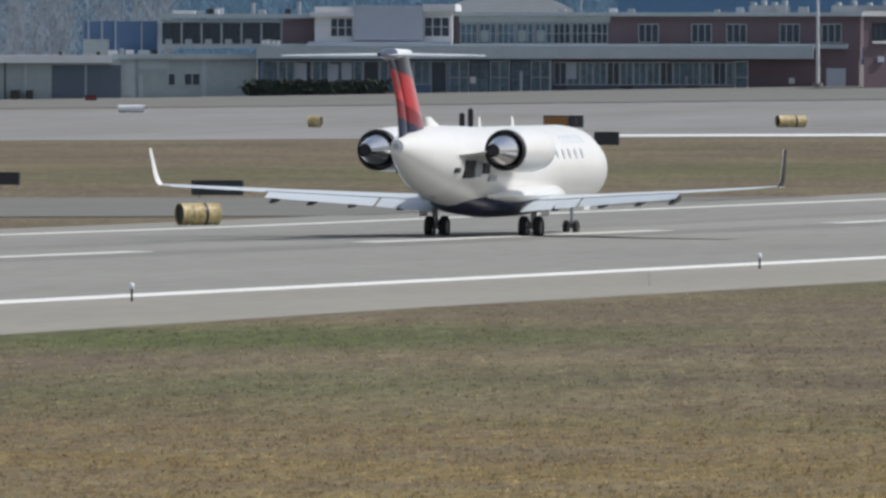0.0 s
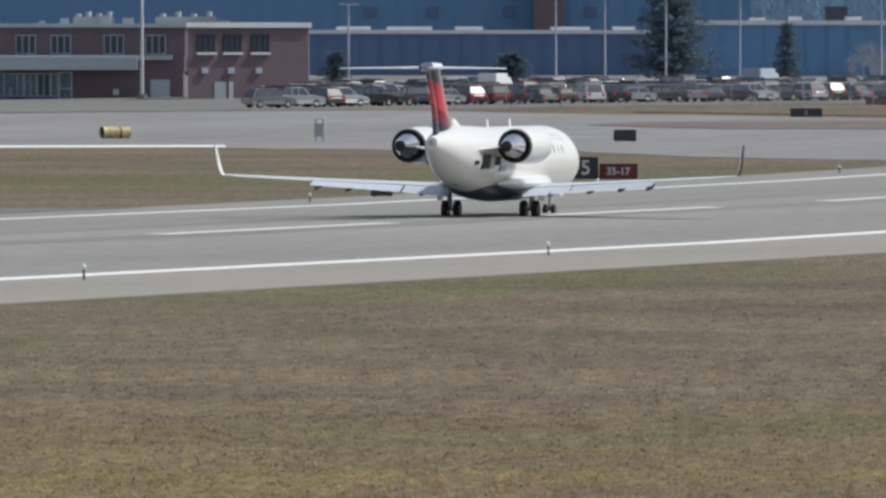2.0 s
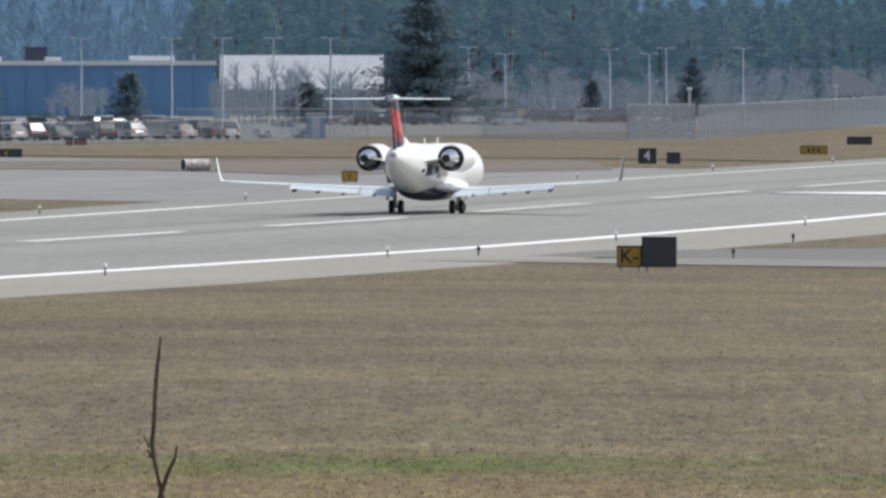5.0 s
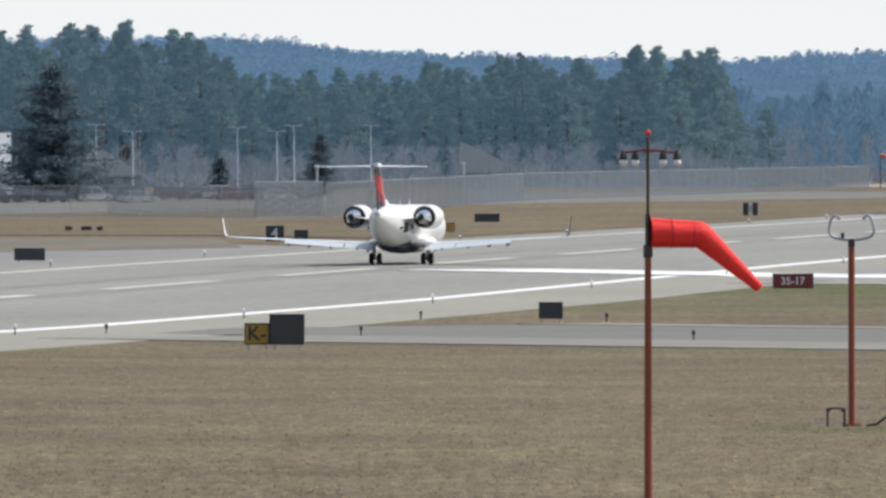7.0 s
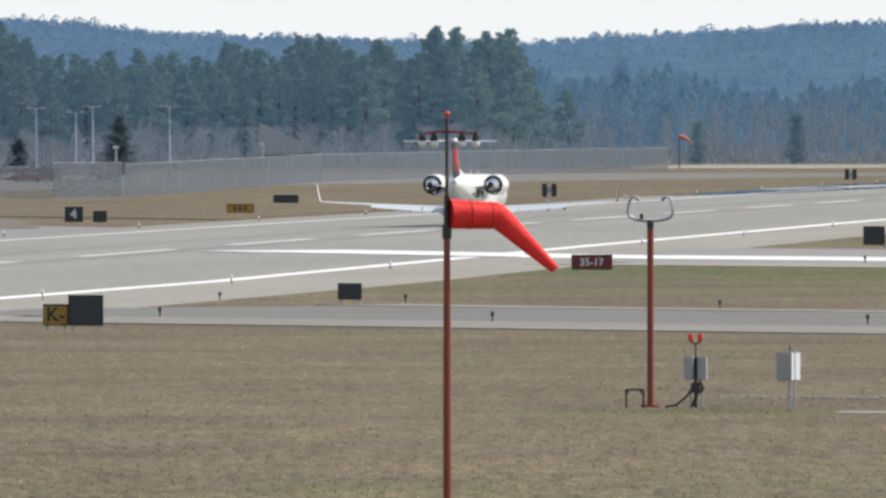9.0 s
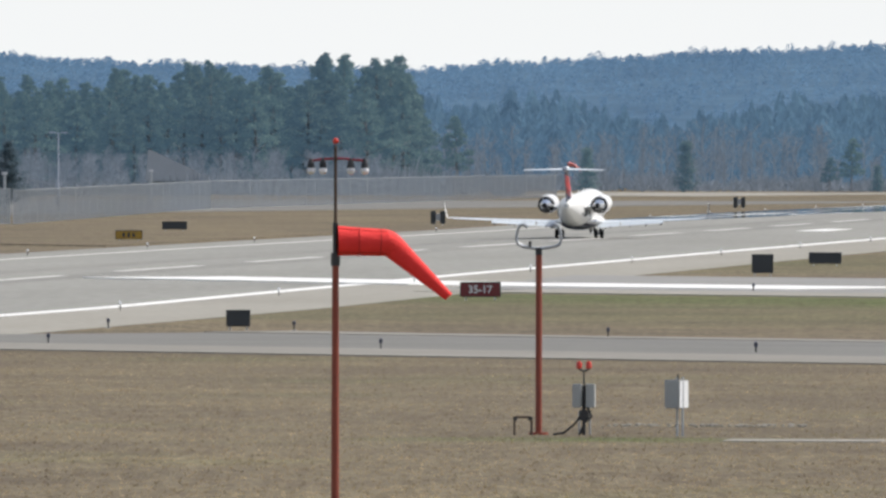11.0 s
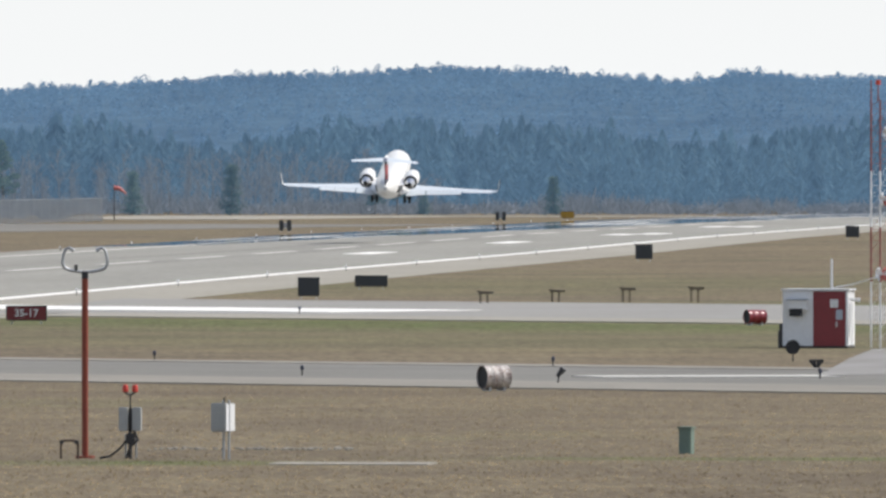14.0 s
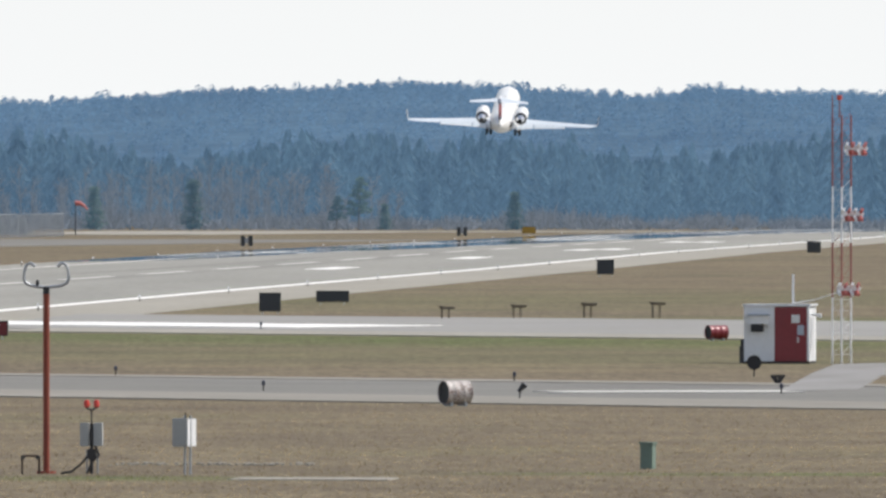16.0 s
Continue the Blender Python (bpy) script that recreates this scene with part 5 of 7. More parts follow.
class Front:
    """A facade laid out in bearings (u) and drops below the eye line (v), at one distance."""

    def __init__(self, name, label, u0, dist, turn=0.0, category="building"):
        self.u0, self.k = u0, dist / FOCAL
        self.m = bearing_place(u0, dist, turn)
        self.base = self.m.translation.z
        self.ob = thing(name, label, category, self.m)

    def X(self, u):
        return (u - self.u0) * self.k

    def Z(self, v):
        return max(CAM_Z + (61 - v) * self.k - self.base, -0.05)

    def block(self, name, u0, u1, v0, v1, d0, d1, material, label="", parent=None, bevel=0.0):
        return part(name, boxm(self.X(u0), self.X(u1), d0, d1, self.Z(v1), self.Z(v0), bevel=bevel), material, parent or self.ob, label)

    def window(self, u0, u1, v0, v1, d, cols=3, rows=1, frame=M_ROOFWHITE, glass=None, sill=False):
        x0, x1, z0, z1 = self.X(u0), self.X(u1), self.Z(v1), self.Z(v0)
        f = bmesh.new()
        t = 0.09
        loops = [[(x0 + i, y, z0 + i), (x1 - i, y, z0 + i), (x1 - i, y, z1 - i), (x0 + i, y, z1 - i)] for i, y in ((t, d + 0.02), (0, d + 0.02), (0, d - 0.1), (t, d - 0.1), (t, d + 0.02))]
        loft(f, loops, caps=False)
        w = part("window", f, frame, self.ob)
        for k in range(1, cols):
            xc = x0 + (x1 - x0) * k / cols
            part("mullion", boxm(xc - t / 2, xc + t / 2, d - 0.09, d + 0.02, z0 + t, z1 - t), frame, w)
        for k in range(1, rows):
            zc = z0 + (z1 - z0) * k / rows
            part("transom", boxm(x0 + t, x1 - t, d - 0.085, d + 0.01, zc - t / 3, zc + t / 3), frame, w)
        part("pane", boxm(x0 + 0.02, x1 - 0.02, d - 0.05, d - 0.03, z0 + 0.03, z1 - 0.03), glass or M_GLASS, w)
        if sill:
            part("sill", boxm(x0 - 0.1, x1 + 0.1, d - 0.28, d, z0 - 0.22, z0), M_ROOFWHITE, w, "white window sill")
        return w


def build_terminal():
    f = Front("terminal_building", "long two-storey brick terminal with a glazed ground floor", 800, 1400, -3)
    B = f.block
    # ground floor
    B("wall", 455, 1520, 104, 178, 0.2, 9, M_BRICK)
    B("wall", 1436, 1522, 80, 106, 0.25, 9, M_BRICK)
    B("roof_slab", 455, 1440, 82, 104, -1.8, 9, M_EAVE, "weathered flat canopy slab")
    B("wall", 555, 1522, 26, 84, 2.5, 14, M_BRICK, "dark red brick upper storey")
    B("wall", 280, 497, 36, 84, 2.6, 14, M_EAVE)
    B("wall", 497, 556, 32, 84, 2.2, 14, M_BRICK)
    B("roof_edge", 278, 556, 25, 33, 1.6, 15, M_EAVE, "pale flat roof edge")
    B("roof_edge", 800, 1525, 22, 29, 1.6, 15, M_EAVE, "pale flat roof edge")
    B("parapet", 810, 1078, 29, 40, 2.3, 3, M_EAVE)
    B("parapet", 280, 1500, 78, 86, -0.5, 3, M_EAVE)
    B("glazing_backing", 457, 978, 105, 177, 0.18, 0.2, M_NAVYWALL, "dark blue wall behind the glazing")
    # white rooftop rooms and the pale blank panel
    B("rooftop_room", 556, 800, 12, 84, 0.2, 11, M_ROOFWHITE, "white rooftop room")
    B("blank_panel", 625, 749, 10, 72, -0.3, 0.18, M_PALE, "large blank blue-grey panel")
    f.window(584, 624, 32, 66, 0.18, 3, 2)
    f.window(750, 796, 30, 66, 0.18, 3, 2)
    B("roof_edge", 548, 626, 22, 30, -0.4, 11, M_ROOFWHITE)
    B("roof_edge", 749, 806, 8, 20, -0.4, 11, M_ROOFWHITE)
    B("ledge", 545, 800, 74, 84, -1.2, 2, M_PALE)
    # upper windows
    for k in range(6):
        f.window(283 + k * 35.5, 317 + k * 35.5, 41, 80, 2.58, 2 + k % 2, 1, M_DARKMETAL)
        B("pier", 315.5 + k * 35.5, 318.5 + k * 35.5, 40, 82, 2.4, 2.6, M_EAVE)
        B("window_box", 288 + k * 35.5, 300 + k * 35.5, 70, 80, 2.35, 2.47, M_EAVE)
    for k in range(8):
        f.window(812 + k * 33, 843 + k * 33, 41, 78, 2.46, 3, 2, M_EAVE, M_GLASSB if k < 5 else M_GLASS)
        if k in (1, 3, 4):
            B("blind", 816 + k * 33, 830 + k * 33, 54, 74, 2.3, 2.35, M_BEIGE, "half-drawn pale blind")
    for u in (1128, 1222, 1284, 1378, 1452):
        f.window(u, u + 36, 42, 76, 2.46, 3, 1, M_EAVE)
    # glazed ground floor, bay by bay
    for k in range(14):
        u = 980 + k * 23.5
        f.window(u, u + 23, 110, 151, 0.16, 2, 1, M_GALV if k % 3 else M_PALE, M_GLASSB if k % 4 else M_GLASS)
        B("knee_panel", u, u + 22.6, 152, 174, 0.1, 0.2, M_DOORBLUE if k % 5 else M_NAVY, "dark blue panel under the glazing")
    B("blind", 1003, 1020, 112, 140, 0.0, 0.05, M_PALE, "pale blind behind the glazing")
    B("blind", 1208, 1222, 112, 134, 0.0, 0.05, M_GLASSB)
    f.window(1300, 1324, 108, 172, 0.1, 1, 2, M_ROOFWHITE, M_GLASSB)
    for k in range(11):
        u = 462 + k * 30
        f.window(u, u + 29, 108, 172 if k % 3 else 150, 0.16, 2 if k % 2 else 1, 1, M_GALV if k % 3 else M_PALE, M_GLASSB if k % 4 != 2 else M_GLASS)
    for u, v in ((524, 112), (580, 114), (604, 112)):
        B("poster_panel", u, u + 18, v, 146, 0.0, 0.05, M_PALE, "pale panel behind the glass")
    for k in range(5):
        u = 795 + k * 36
        f.window(u, u + 35, 108, 172, 0.16, 2, 2, M_DARKMETAL if k % 2 else M_GALV, M_GLASSB)
    B("white_post", 920, 925, 126, 172, -0.4, -0.2, M_PALE)
    B("white_post", 972, 976, 106, 176, -0.3, -0.1, M_GALV)
    B("door", 1462, 1496, 121, 168, 0.05, 0.25, M_PALE, "grey steel door")
    B("wall_lamp", 1396, 1406, 138, 148, 0.0, 0.25, M_LETTER)
    B("wall_lamp", 832, 842, 136, 148, -0.1, 0.2, M_LETTER)
    for u, h in ((118, 8), (370, 10), (445, 6), (1120, 14), (1160, 10), (1330, 6)):
        B("rooftop_unit", u + 250, u + 268, 22 - h, 25, 5, 7, M_GALV)
    # clutter along the roofs: rails, vents and aerials
    for u, w, h, mt in ((300, 40, 6, M_ROOFWHITE), (345, 10, 5, M_GALV), (360, 12, 9, M_DARKMETAL), (374, 8, 8, M_ROOFWHITE), (440, 5, 20, M_GALV), (452, 12, 8, M_GALV), (500, 10, 9, M_DARKMETAL), (522, 4, 22, M_GALV), (985, 12, 9, M_GALV), (1075, 14, 10, M_ROOFWHITE), (1108, 12, 9, M_GALV), (1262, 10, 8, M_GALV), (1300, 14, 12, M_PALE)):
        B("rooftop_unit", u, u + w, 25 - h, 26, 3.5, 5, mt)
    for u in (463, 470, 482, 490):
        B("roof_vent", u, u + 5, 72, 79, -0.6, -0.1, M_ROOFWHITE)
    # low beige wing
    g = Front("low_wing", "low beige building with a pale roof edge and dark doors", 200, 1400, 2)
    g.block("wall", -420, 216, 106, 178, 0.0, 9, M_BEIGE)
    g.block("wall", 216, 455, 100, 178, 1.2, 10, M_BEIGE)
    g.block("roof_edge", -430, 198, 98, 112, -1.0, 9.5, M_ROOFWHITE, "bright white roof edge")
    g.block("roof_edge", 198, 460, 96, 105, 0.6, 10, M_EAVE)
    g.block("door", 92, 150, 116, 174, -0.06, 0.1, M_DOORBLUE, "wide dull blue door")
    g.block("door", 154, 214, 116, 174, -0.06, 0.1, M_DOORBLUE, "wide dull blue door")
    g.block("downpipe", 42, 48, 112, 176, -0.15, 0.0, M_EAVE)
    g.window(298, 312, 130, 152, 1.18, 1, 1, M_EAVE)
    g.window(326, 356, 130, 152, 1.18, 2, 1, M_EAVE)
    g.block("pilaster", 215, 240, 104, 178, 1.0, 1.25, M_EAVE)
    g.block("pilaster", 358, 366, 104, 178, 1.1, 1.25, M_EAVE)
    g.block("wall", 152, 282, 38, 98, 5, 12, M_NAVYWALL, "dark blue upper storey")
    for u in (158, 182, 206):
        g.block("mullion", u, u + 3, 38, 96, 4.8, 5, M_PALE)
    g.block("rooftop_shed", 150, 195, 70, 98, 3, 6, M_BEIGE)
    for u, w, h, mt in ((192, 18, 8, M_ROOFWHITE), (213, 8, 12, M_GALV), (224, 14, 9, M_ROOFWHITE), (246, 20, 9, M_EAVE), (270, 10, 8, M_DARKMETAL), (105, 6, 6, M_DARKMETAL), (172, 6, 6, M_DARKMETAL)):
        g.block("roof_vent", u, u + w, 98 - h, 99, 1.4, 2.4, mt)
    g.block("pole", 252, 254, 40, 98, 3.5, 3.6, M_GALV)
    g.block("wall_panel", 245, 300, 106, 122, 1.12, 1.2, M_EAVE, "pale patched wall panel")
    g.block("door", 246, 254, 132, 174, 1.1, 1.2, M_EAVE)
    g.block("downpipe", 8, 10, 112, 176, -0.15, 0.0, M_DARKMETAL)
    for u, w in ((18, 16), (46, 12)):
        g.block("bin", u, u + w, 160, 178, -1.4, -0.3, M_DARKMETAL)
    h = thing("hedge", "dark clipped hedge before the terminal glazing", "hedge", bearing_place(560, 1394))
    rng = random.Random(5)
    k = 1394 / FOCAL
    bm = bmesh.new()
    for q in range(90):
        x = (-125 + 250 * q / 89) * k
        for _ in range(10):
            c = Vector((x + rng.uniform(-0.4, 0.4), rng.uniform(-0.5, 0.5), rng.uniform(0.1, 1.55)))
            vs = [bm.verts.new(c + Vector((rng.uniform(-0.35, 0.35), rng.uniform(-0.35, 0.35), rng.uniform(-0.3, 0.3)))) for _ in range(4)]
            for tri in ((0, 1, 2), (0, 2, 3), (0, 1, 3), (1, 2, 3)):
                bm.faces.new([vs[i] for i in tri])
    box(bm, -120 * k, 120 * k, -0.35, 0.35, -0.05, 1.4)
    part("leaves", bm, M_HEDGE, h)
    # sunlit brick block at the end
    e = Front("brick_block", "two-storey red brick block with white window sills", 1634, 1370, 22)
    for nm, ua, ub, va, vb, d0, mt, lb in (("wall", 1520, 1750, 28, 200, 0.0, M_BRICK, ""), ("roof_edge", 1516, 1754, 20, 29, -0.3, M_ROOFWHITE, "bright white roof edge")):
        bm = loft(bmesh.new(), [[(e.X(ua), d0, z), (e.X(ub), d0, z), (e.X(ub) + 5.4, 13, z), (e.X(ua) + 5.4, 13, z)] for z in (e.Z(vb), e.Z(va))])
        part(nm, bm, mt, e.ob, lb)
    for u in (1537, 1587, 1640):
        e.window(u, u + 34, 41, 73, -0.02, 3, 1, M_DARKMETAL, sill=True)
        e.block("wall_lamp", u + 8, u + 20, 100, 110, -0.25, 0.0, M_PALE)
    e.block("door", 1570, 1592, 125, 172, -0.06, 0.05, M_BEIGE, "beige door")
    e.block("door", 1598, 1606, 125, 172, -0.05, 0.05, M_EAVE)
    e.block("white_screen", 1640, 1700, 132, 172, -3.0, -2.6, M_ROOFWHITE, "low white screen wall")
    for u0, u1, v in ((1325, 1398, 4), (1470, 1580, 2)):
        r = Front("rooftop_plant", "grey rooftop ventilation plant behind the roof edge", (u0 + u1) / 2, 1406, 0, "ventilation plant")
        r.ob.matrix_basis = r.m @ pose(0, 0, r.Z(30) - 0.35)
        bm = boxm(r.X(u0), r.X(u1), 0, 3, 0, 1.5, bevel=0.1)
        part("plant_box", bm, M_GALV, r.ob)
        for q in range(4):
            x = r.X(u0 + (u1 - u0) * (q + 0.5) / 4)
            part("duct", tube(bmesh.new(), [(x, 1, 1.3), (x, 1, 1.8 + 0.2 * (q % 2))], 0.3, 10), M_EAVE, r.ob)
    # curved white hangar roof behind
    a = Front("hangar", "hangar with a curved white roof behind the terminal", 900, 1500, 0)
    rr = []
    for d in (0, 30):
        rr.append([((q - 10) * 0.68, d, a.Z(26) + 2.6 * math.cos((q - 10) / 10 * 1.35)) for q in range(21)] + [(6.8, d, 0), (-6.8, d, 0)])
    part("roof", loft(bmesh.new(), rr), M_ROOFWHITE, a.ob, "curved white roof")


def build_warehouses():
    w = Front("blue_warehouse", "long low dark blue warehouse with a white roof edge", 2050, 1850, 0)
    B = w.block
    B("wall", 1500, 2345, 38, 215, 0, 30, M_NAVYWALL)
    B("roof_edge", 1500, 2350, 33, 40, -0.3, 30, M_ROOFWHITE, "white roof edge")
    for k in range(16):
        B("cladding_rib", 1760 + k * 36, 1762 + k * 36, 40, 215, -0.12, 0.0, M_NAVYWALL)
    for u, n in ((1790, 60), (1880, 80), (2000, 50), (2170, 70), (2280, 40)):
        B("roof_light", u, u + n, 27, 33, 4, 7, M_ROOFWHITE)
    w = Front("blue_warehouse", "tall bright blue warehouse with a white roof edge", 2710, 1830, 0)
    B = w.block
    B("wall", 2428, 2990, 22, 215, 0, 30, M_BLUEWALL)
    B("roof_edge", 2424, 2994, 16, 24, -0.3, 30, M_ROOFWHITE, "white roof edge")
    for k in range(15):
        B("cladding_rib", 2435 + k * 37, 2437 + k * 37, 24, 215, -0.12, 0.0, M_BLUEWALL)
    for u, n, h in ((2520, 30, 6), (2590, 24, 8), (2655, 40, 26), (2690, 30, 8), (2840, 80, 10)):
        B("roof_unit", u, u + n, 17 - h, 17, 4, 7, M_ROOFWHITE if h < 20 else M_NAVY)
    w = Front("blue_works_hall", "high blue works hall behind the warehouse", 2000, 1920, 0)
    B = w.block
    B("wall", 1090, 2525, -42, 215, 0, 40, M_BLUEWALL)
    B("roof_edge", 1090, 2530, -48, -40, -0.3, 40, M_ROOFWHITE, "white roof edge")
    B("stair_tower", 2140, 2192, -90, 100, -6, 10, M_BRICK, "brown brick stair tower")
    for k in range(22):
        B("cladding_rib", 1760 + k * 34, 1762 + k * 34, -40, 215, -0.12, 0.0, M_BLUEWALL)
    for u in (1840, 1950, 2085, 2230, 2330):
        B("louvre", u, u + 22, -8, 10, -0.3, 0.0, M_NAVYWALL)
    w = Front("pale_hall", "long pale grey metal-roofed hall behind trees", 3130, 1900, 0)
    rr = []
    for u in (3000, 3290):
        x = w.X(u)
        rr.append([(x, -6, 0), (x, -6, w.Z(66)), (x, 6, w.Z(6)), (x, 20, w.Z(70)), (x, 20, 0)])
    part("roof", loft(bmesh.new(), rr), M_HALLROOF, w.ob, "pale sloping metal roof")
    for k in range(14):
        x = w.X(3002 + k * 22)
        part("roof_seam", loft(bmesh.new(), [[(x + q, -6.05, w.Z(66) + 0.02), (x + q, 6, w.Z(6) + 0.08), (x + q, 6, w.Z(6) - 0.2), (x + q, -6.05, w.Z(66) - 0.2)] for q in (-0.06, 0.06)]), M_HALLROOF, w.ob)
    for u0, u1, ua, vb, va in ((3395, 3525, 3440, 80, 28), (3760, 3960, 3820, 95, 60), (4080, 4200, 4085, 75, 22)):
        w = Front("gabled_house", "grey house roof among trees beyond the fence", (u0 + u1) / 2, 2050, 0)
        rr = []
        for d in (0, 8):
            rr.append([(w.X(u0), d, w.Z(vb)), (w.X(ua), d, w.Z(va)), (w.X(u1), d, w.Z(vb)), (w.X(u1), d, w.Z(vb) - 0.3), (w.X(u0), d, w.Z(vb) - 0.3)])
        part("roof", loft(bmesh.new(), rr), M_SLATE, w.ob, "grey gabled roof")
        part("wall", boxm(w.X(u0) + 0.4, w.X(u1) - 0.4, 0.4, 7.6, -0.05, w.Z(vb) - 0.2), M_BEIGE, w.ob)


# ---------------------------------------------------------------- car park, lamps, fence
def build_car(kind=0, paint=None):
    """A parked car: 0 saloon, 1 tall estate, 2 pickup."""
    c = thing("parked_car", "parked car beyond the airfield fence", "car", pose(0, 0, 0), "parked cars")
    ln, wd = (4.5, 4.6, 5.3)[kind], (1.75, 1.85, 1.95)[kind]
    hood, roof = (0.85, 0.98, 1.05)[kind], (1.42, 1.72, 1.8)[kind]
    half = ln / 2
    bm = bmesh.new()
    prof = [(-half, 0.32), (-half, hood - 0.12), (-half + 0.12, hood - 0.02), (half - 1.15, hood + 0.04), (half - 0.2, hood - 0.14), (half, hood - 0.3), (half, 0.32)]
    loft(bm, [[(x, s * wd / 2 * q, z) for x, z in prof] for s, q in ((-1, 0.94), (-1, 1.0), (1, 1.0), (1, 0.94))])
    bmesh.ops.bevel(bm, geom=bm.edges[:], offset=0.09, segments=2, affect="EDGES")
    part("body", bm, paint, c, smooth=True)
    cab = {0: (-1.75, -1.33, 0.35, 1.1), 1: (-2.2, -1.7, 0.45, 1.2), 2: (-0.7, -0.5, 0.6, 1.25)}[kind]
    w0, w1 = wd / 2 - 0.08, wd / 2 - 0.26
    bm = loft(bmesh.new(), [[(cab[0], -w0, hood - 0.03), (cab[3], -w0, hood - 0.03), (cab[3], w0, hood - 0.03), (cab[0], w0, hood - 0.03)],
                            [(cab[1], -w1, roof - 0.08), (cab[2], -w1, roof - 0.08), (cab[2], w1, roof - 0.08), (cab[1], w1, roof - 0.08)]])
    bmesh.ops.bevel(bm, geom=bm.edges[:], offset=0.06, segments=2, affect="EDGES")
    part("glasshouse", bm, M_CARGLASS, c, "dark glossy car glass", smooth=True)
    part("roof", boxm(cab[1] - 0.05, cab[2] + 0.05, -w1 - 0.03, w1 + 0.03, roof - 0.12, roof, bevel=0.055), paint, c, smooth=True)
    for x in (cab[0] + 0.1, (cab[1] + cab[2]) / 2, cab[3] - 0.12):
        for s in (-1, 1):
            x1 = min(max(x, cab[1]), cab[2])
            part("pillar", tube(bmesh.new(), [(x, s * (w0 + 0.01), hood - 0.02), (x1, s * (w1 + 0.01), roof - 0.06)], 0.035, 6), paint, c)
    for s in (-1, 1):
        for x in (-half + 0.85, half - 0.9):
            bm = tube(bmesh.new(), [(x, s * (wd / 2 - 0.2), 0.33), (x, s * (wd / 2 + 0.01), 0.33)], 0.33, 16)
            wh = part("wheel", bm, M_TYRE, c)
            part("hub", tube(bmesh.new(), [(x, s * (wd / 2), 0.33), (x, s * (wd / 2 + 0.03), 0.33)], 0.19, 12), M_METAL, wh)
        part("headlight", boxm(half - 0.08, half + 0.01, s * 0.62 - 0.2, s * 0.62 + 0.2, hood - 0.38, hood - 0.22), M_LENS, c)
        part("tail_light", boxm(-half - 0.01, -half + 0.05, s * 0.68 - 0.14, s * 0.68 + 0.14, hood - 0.34, hood - 0.12), M_REDLAMP, c)
    return c


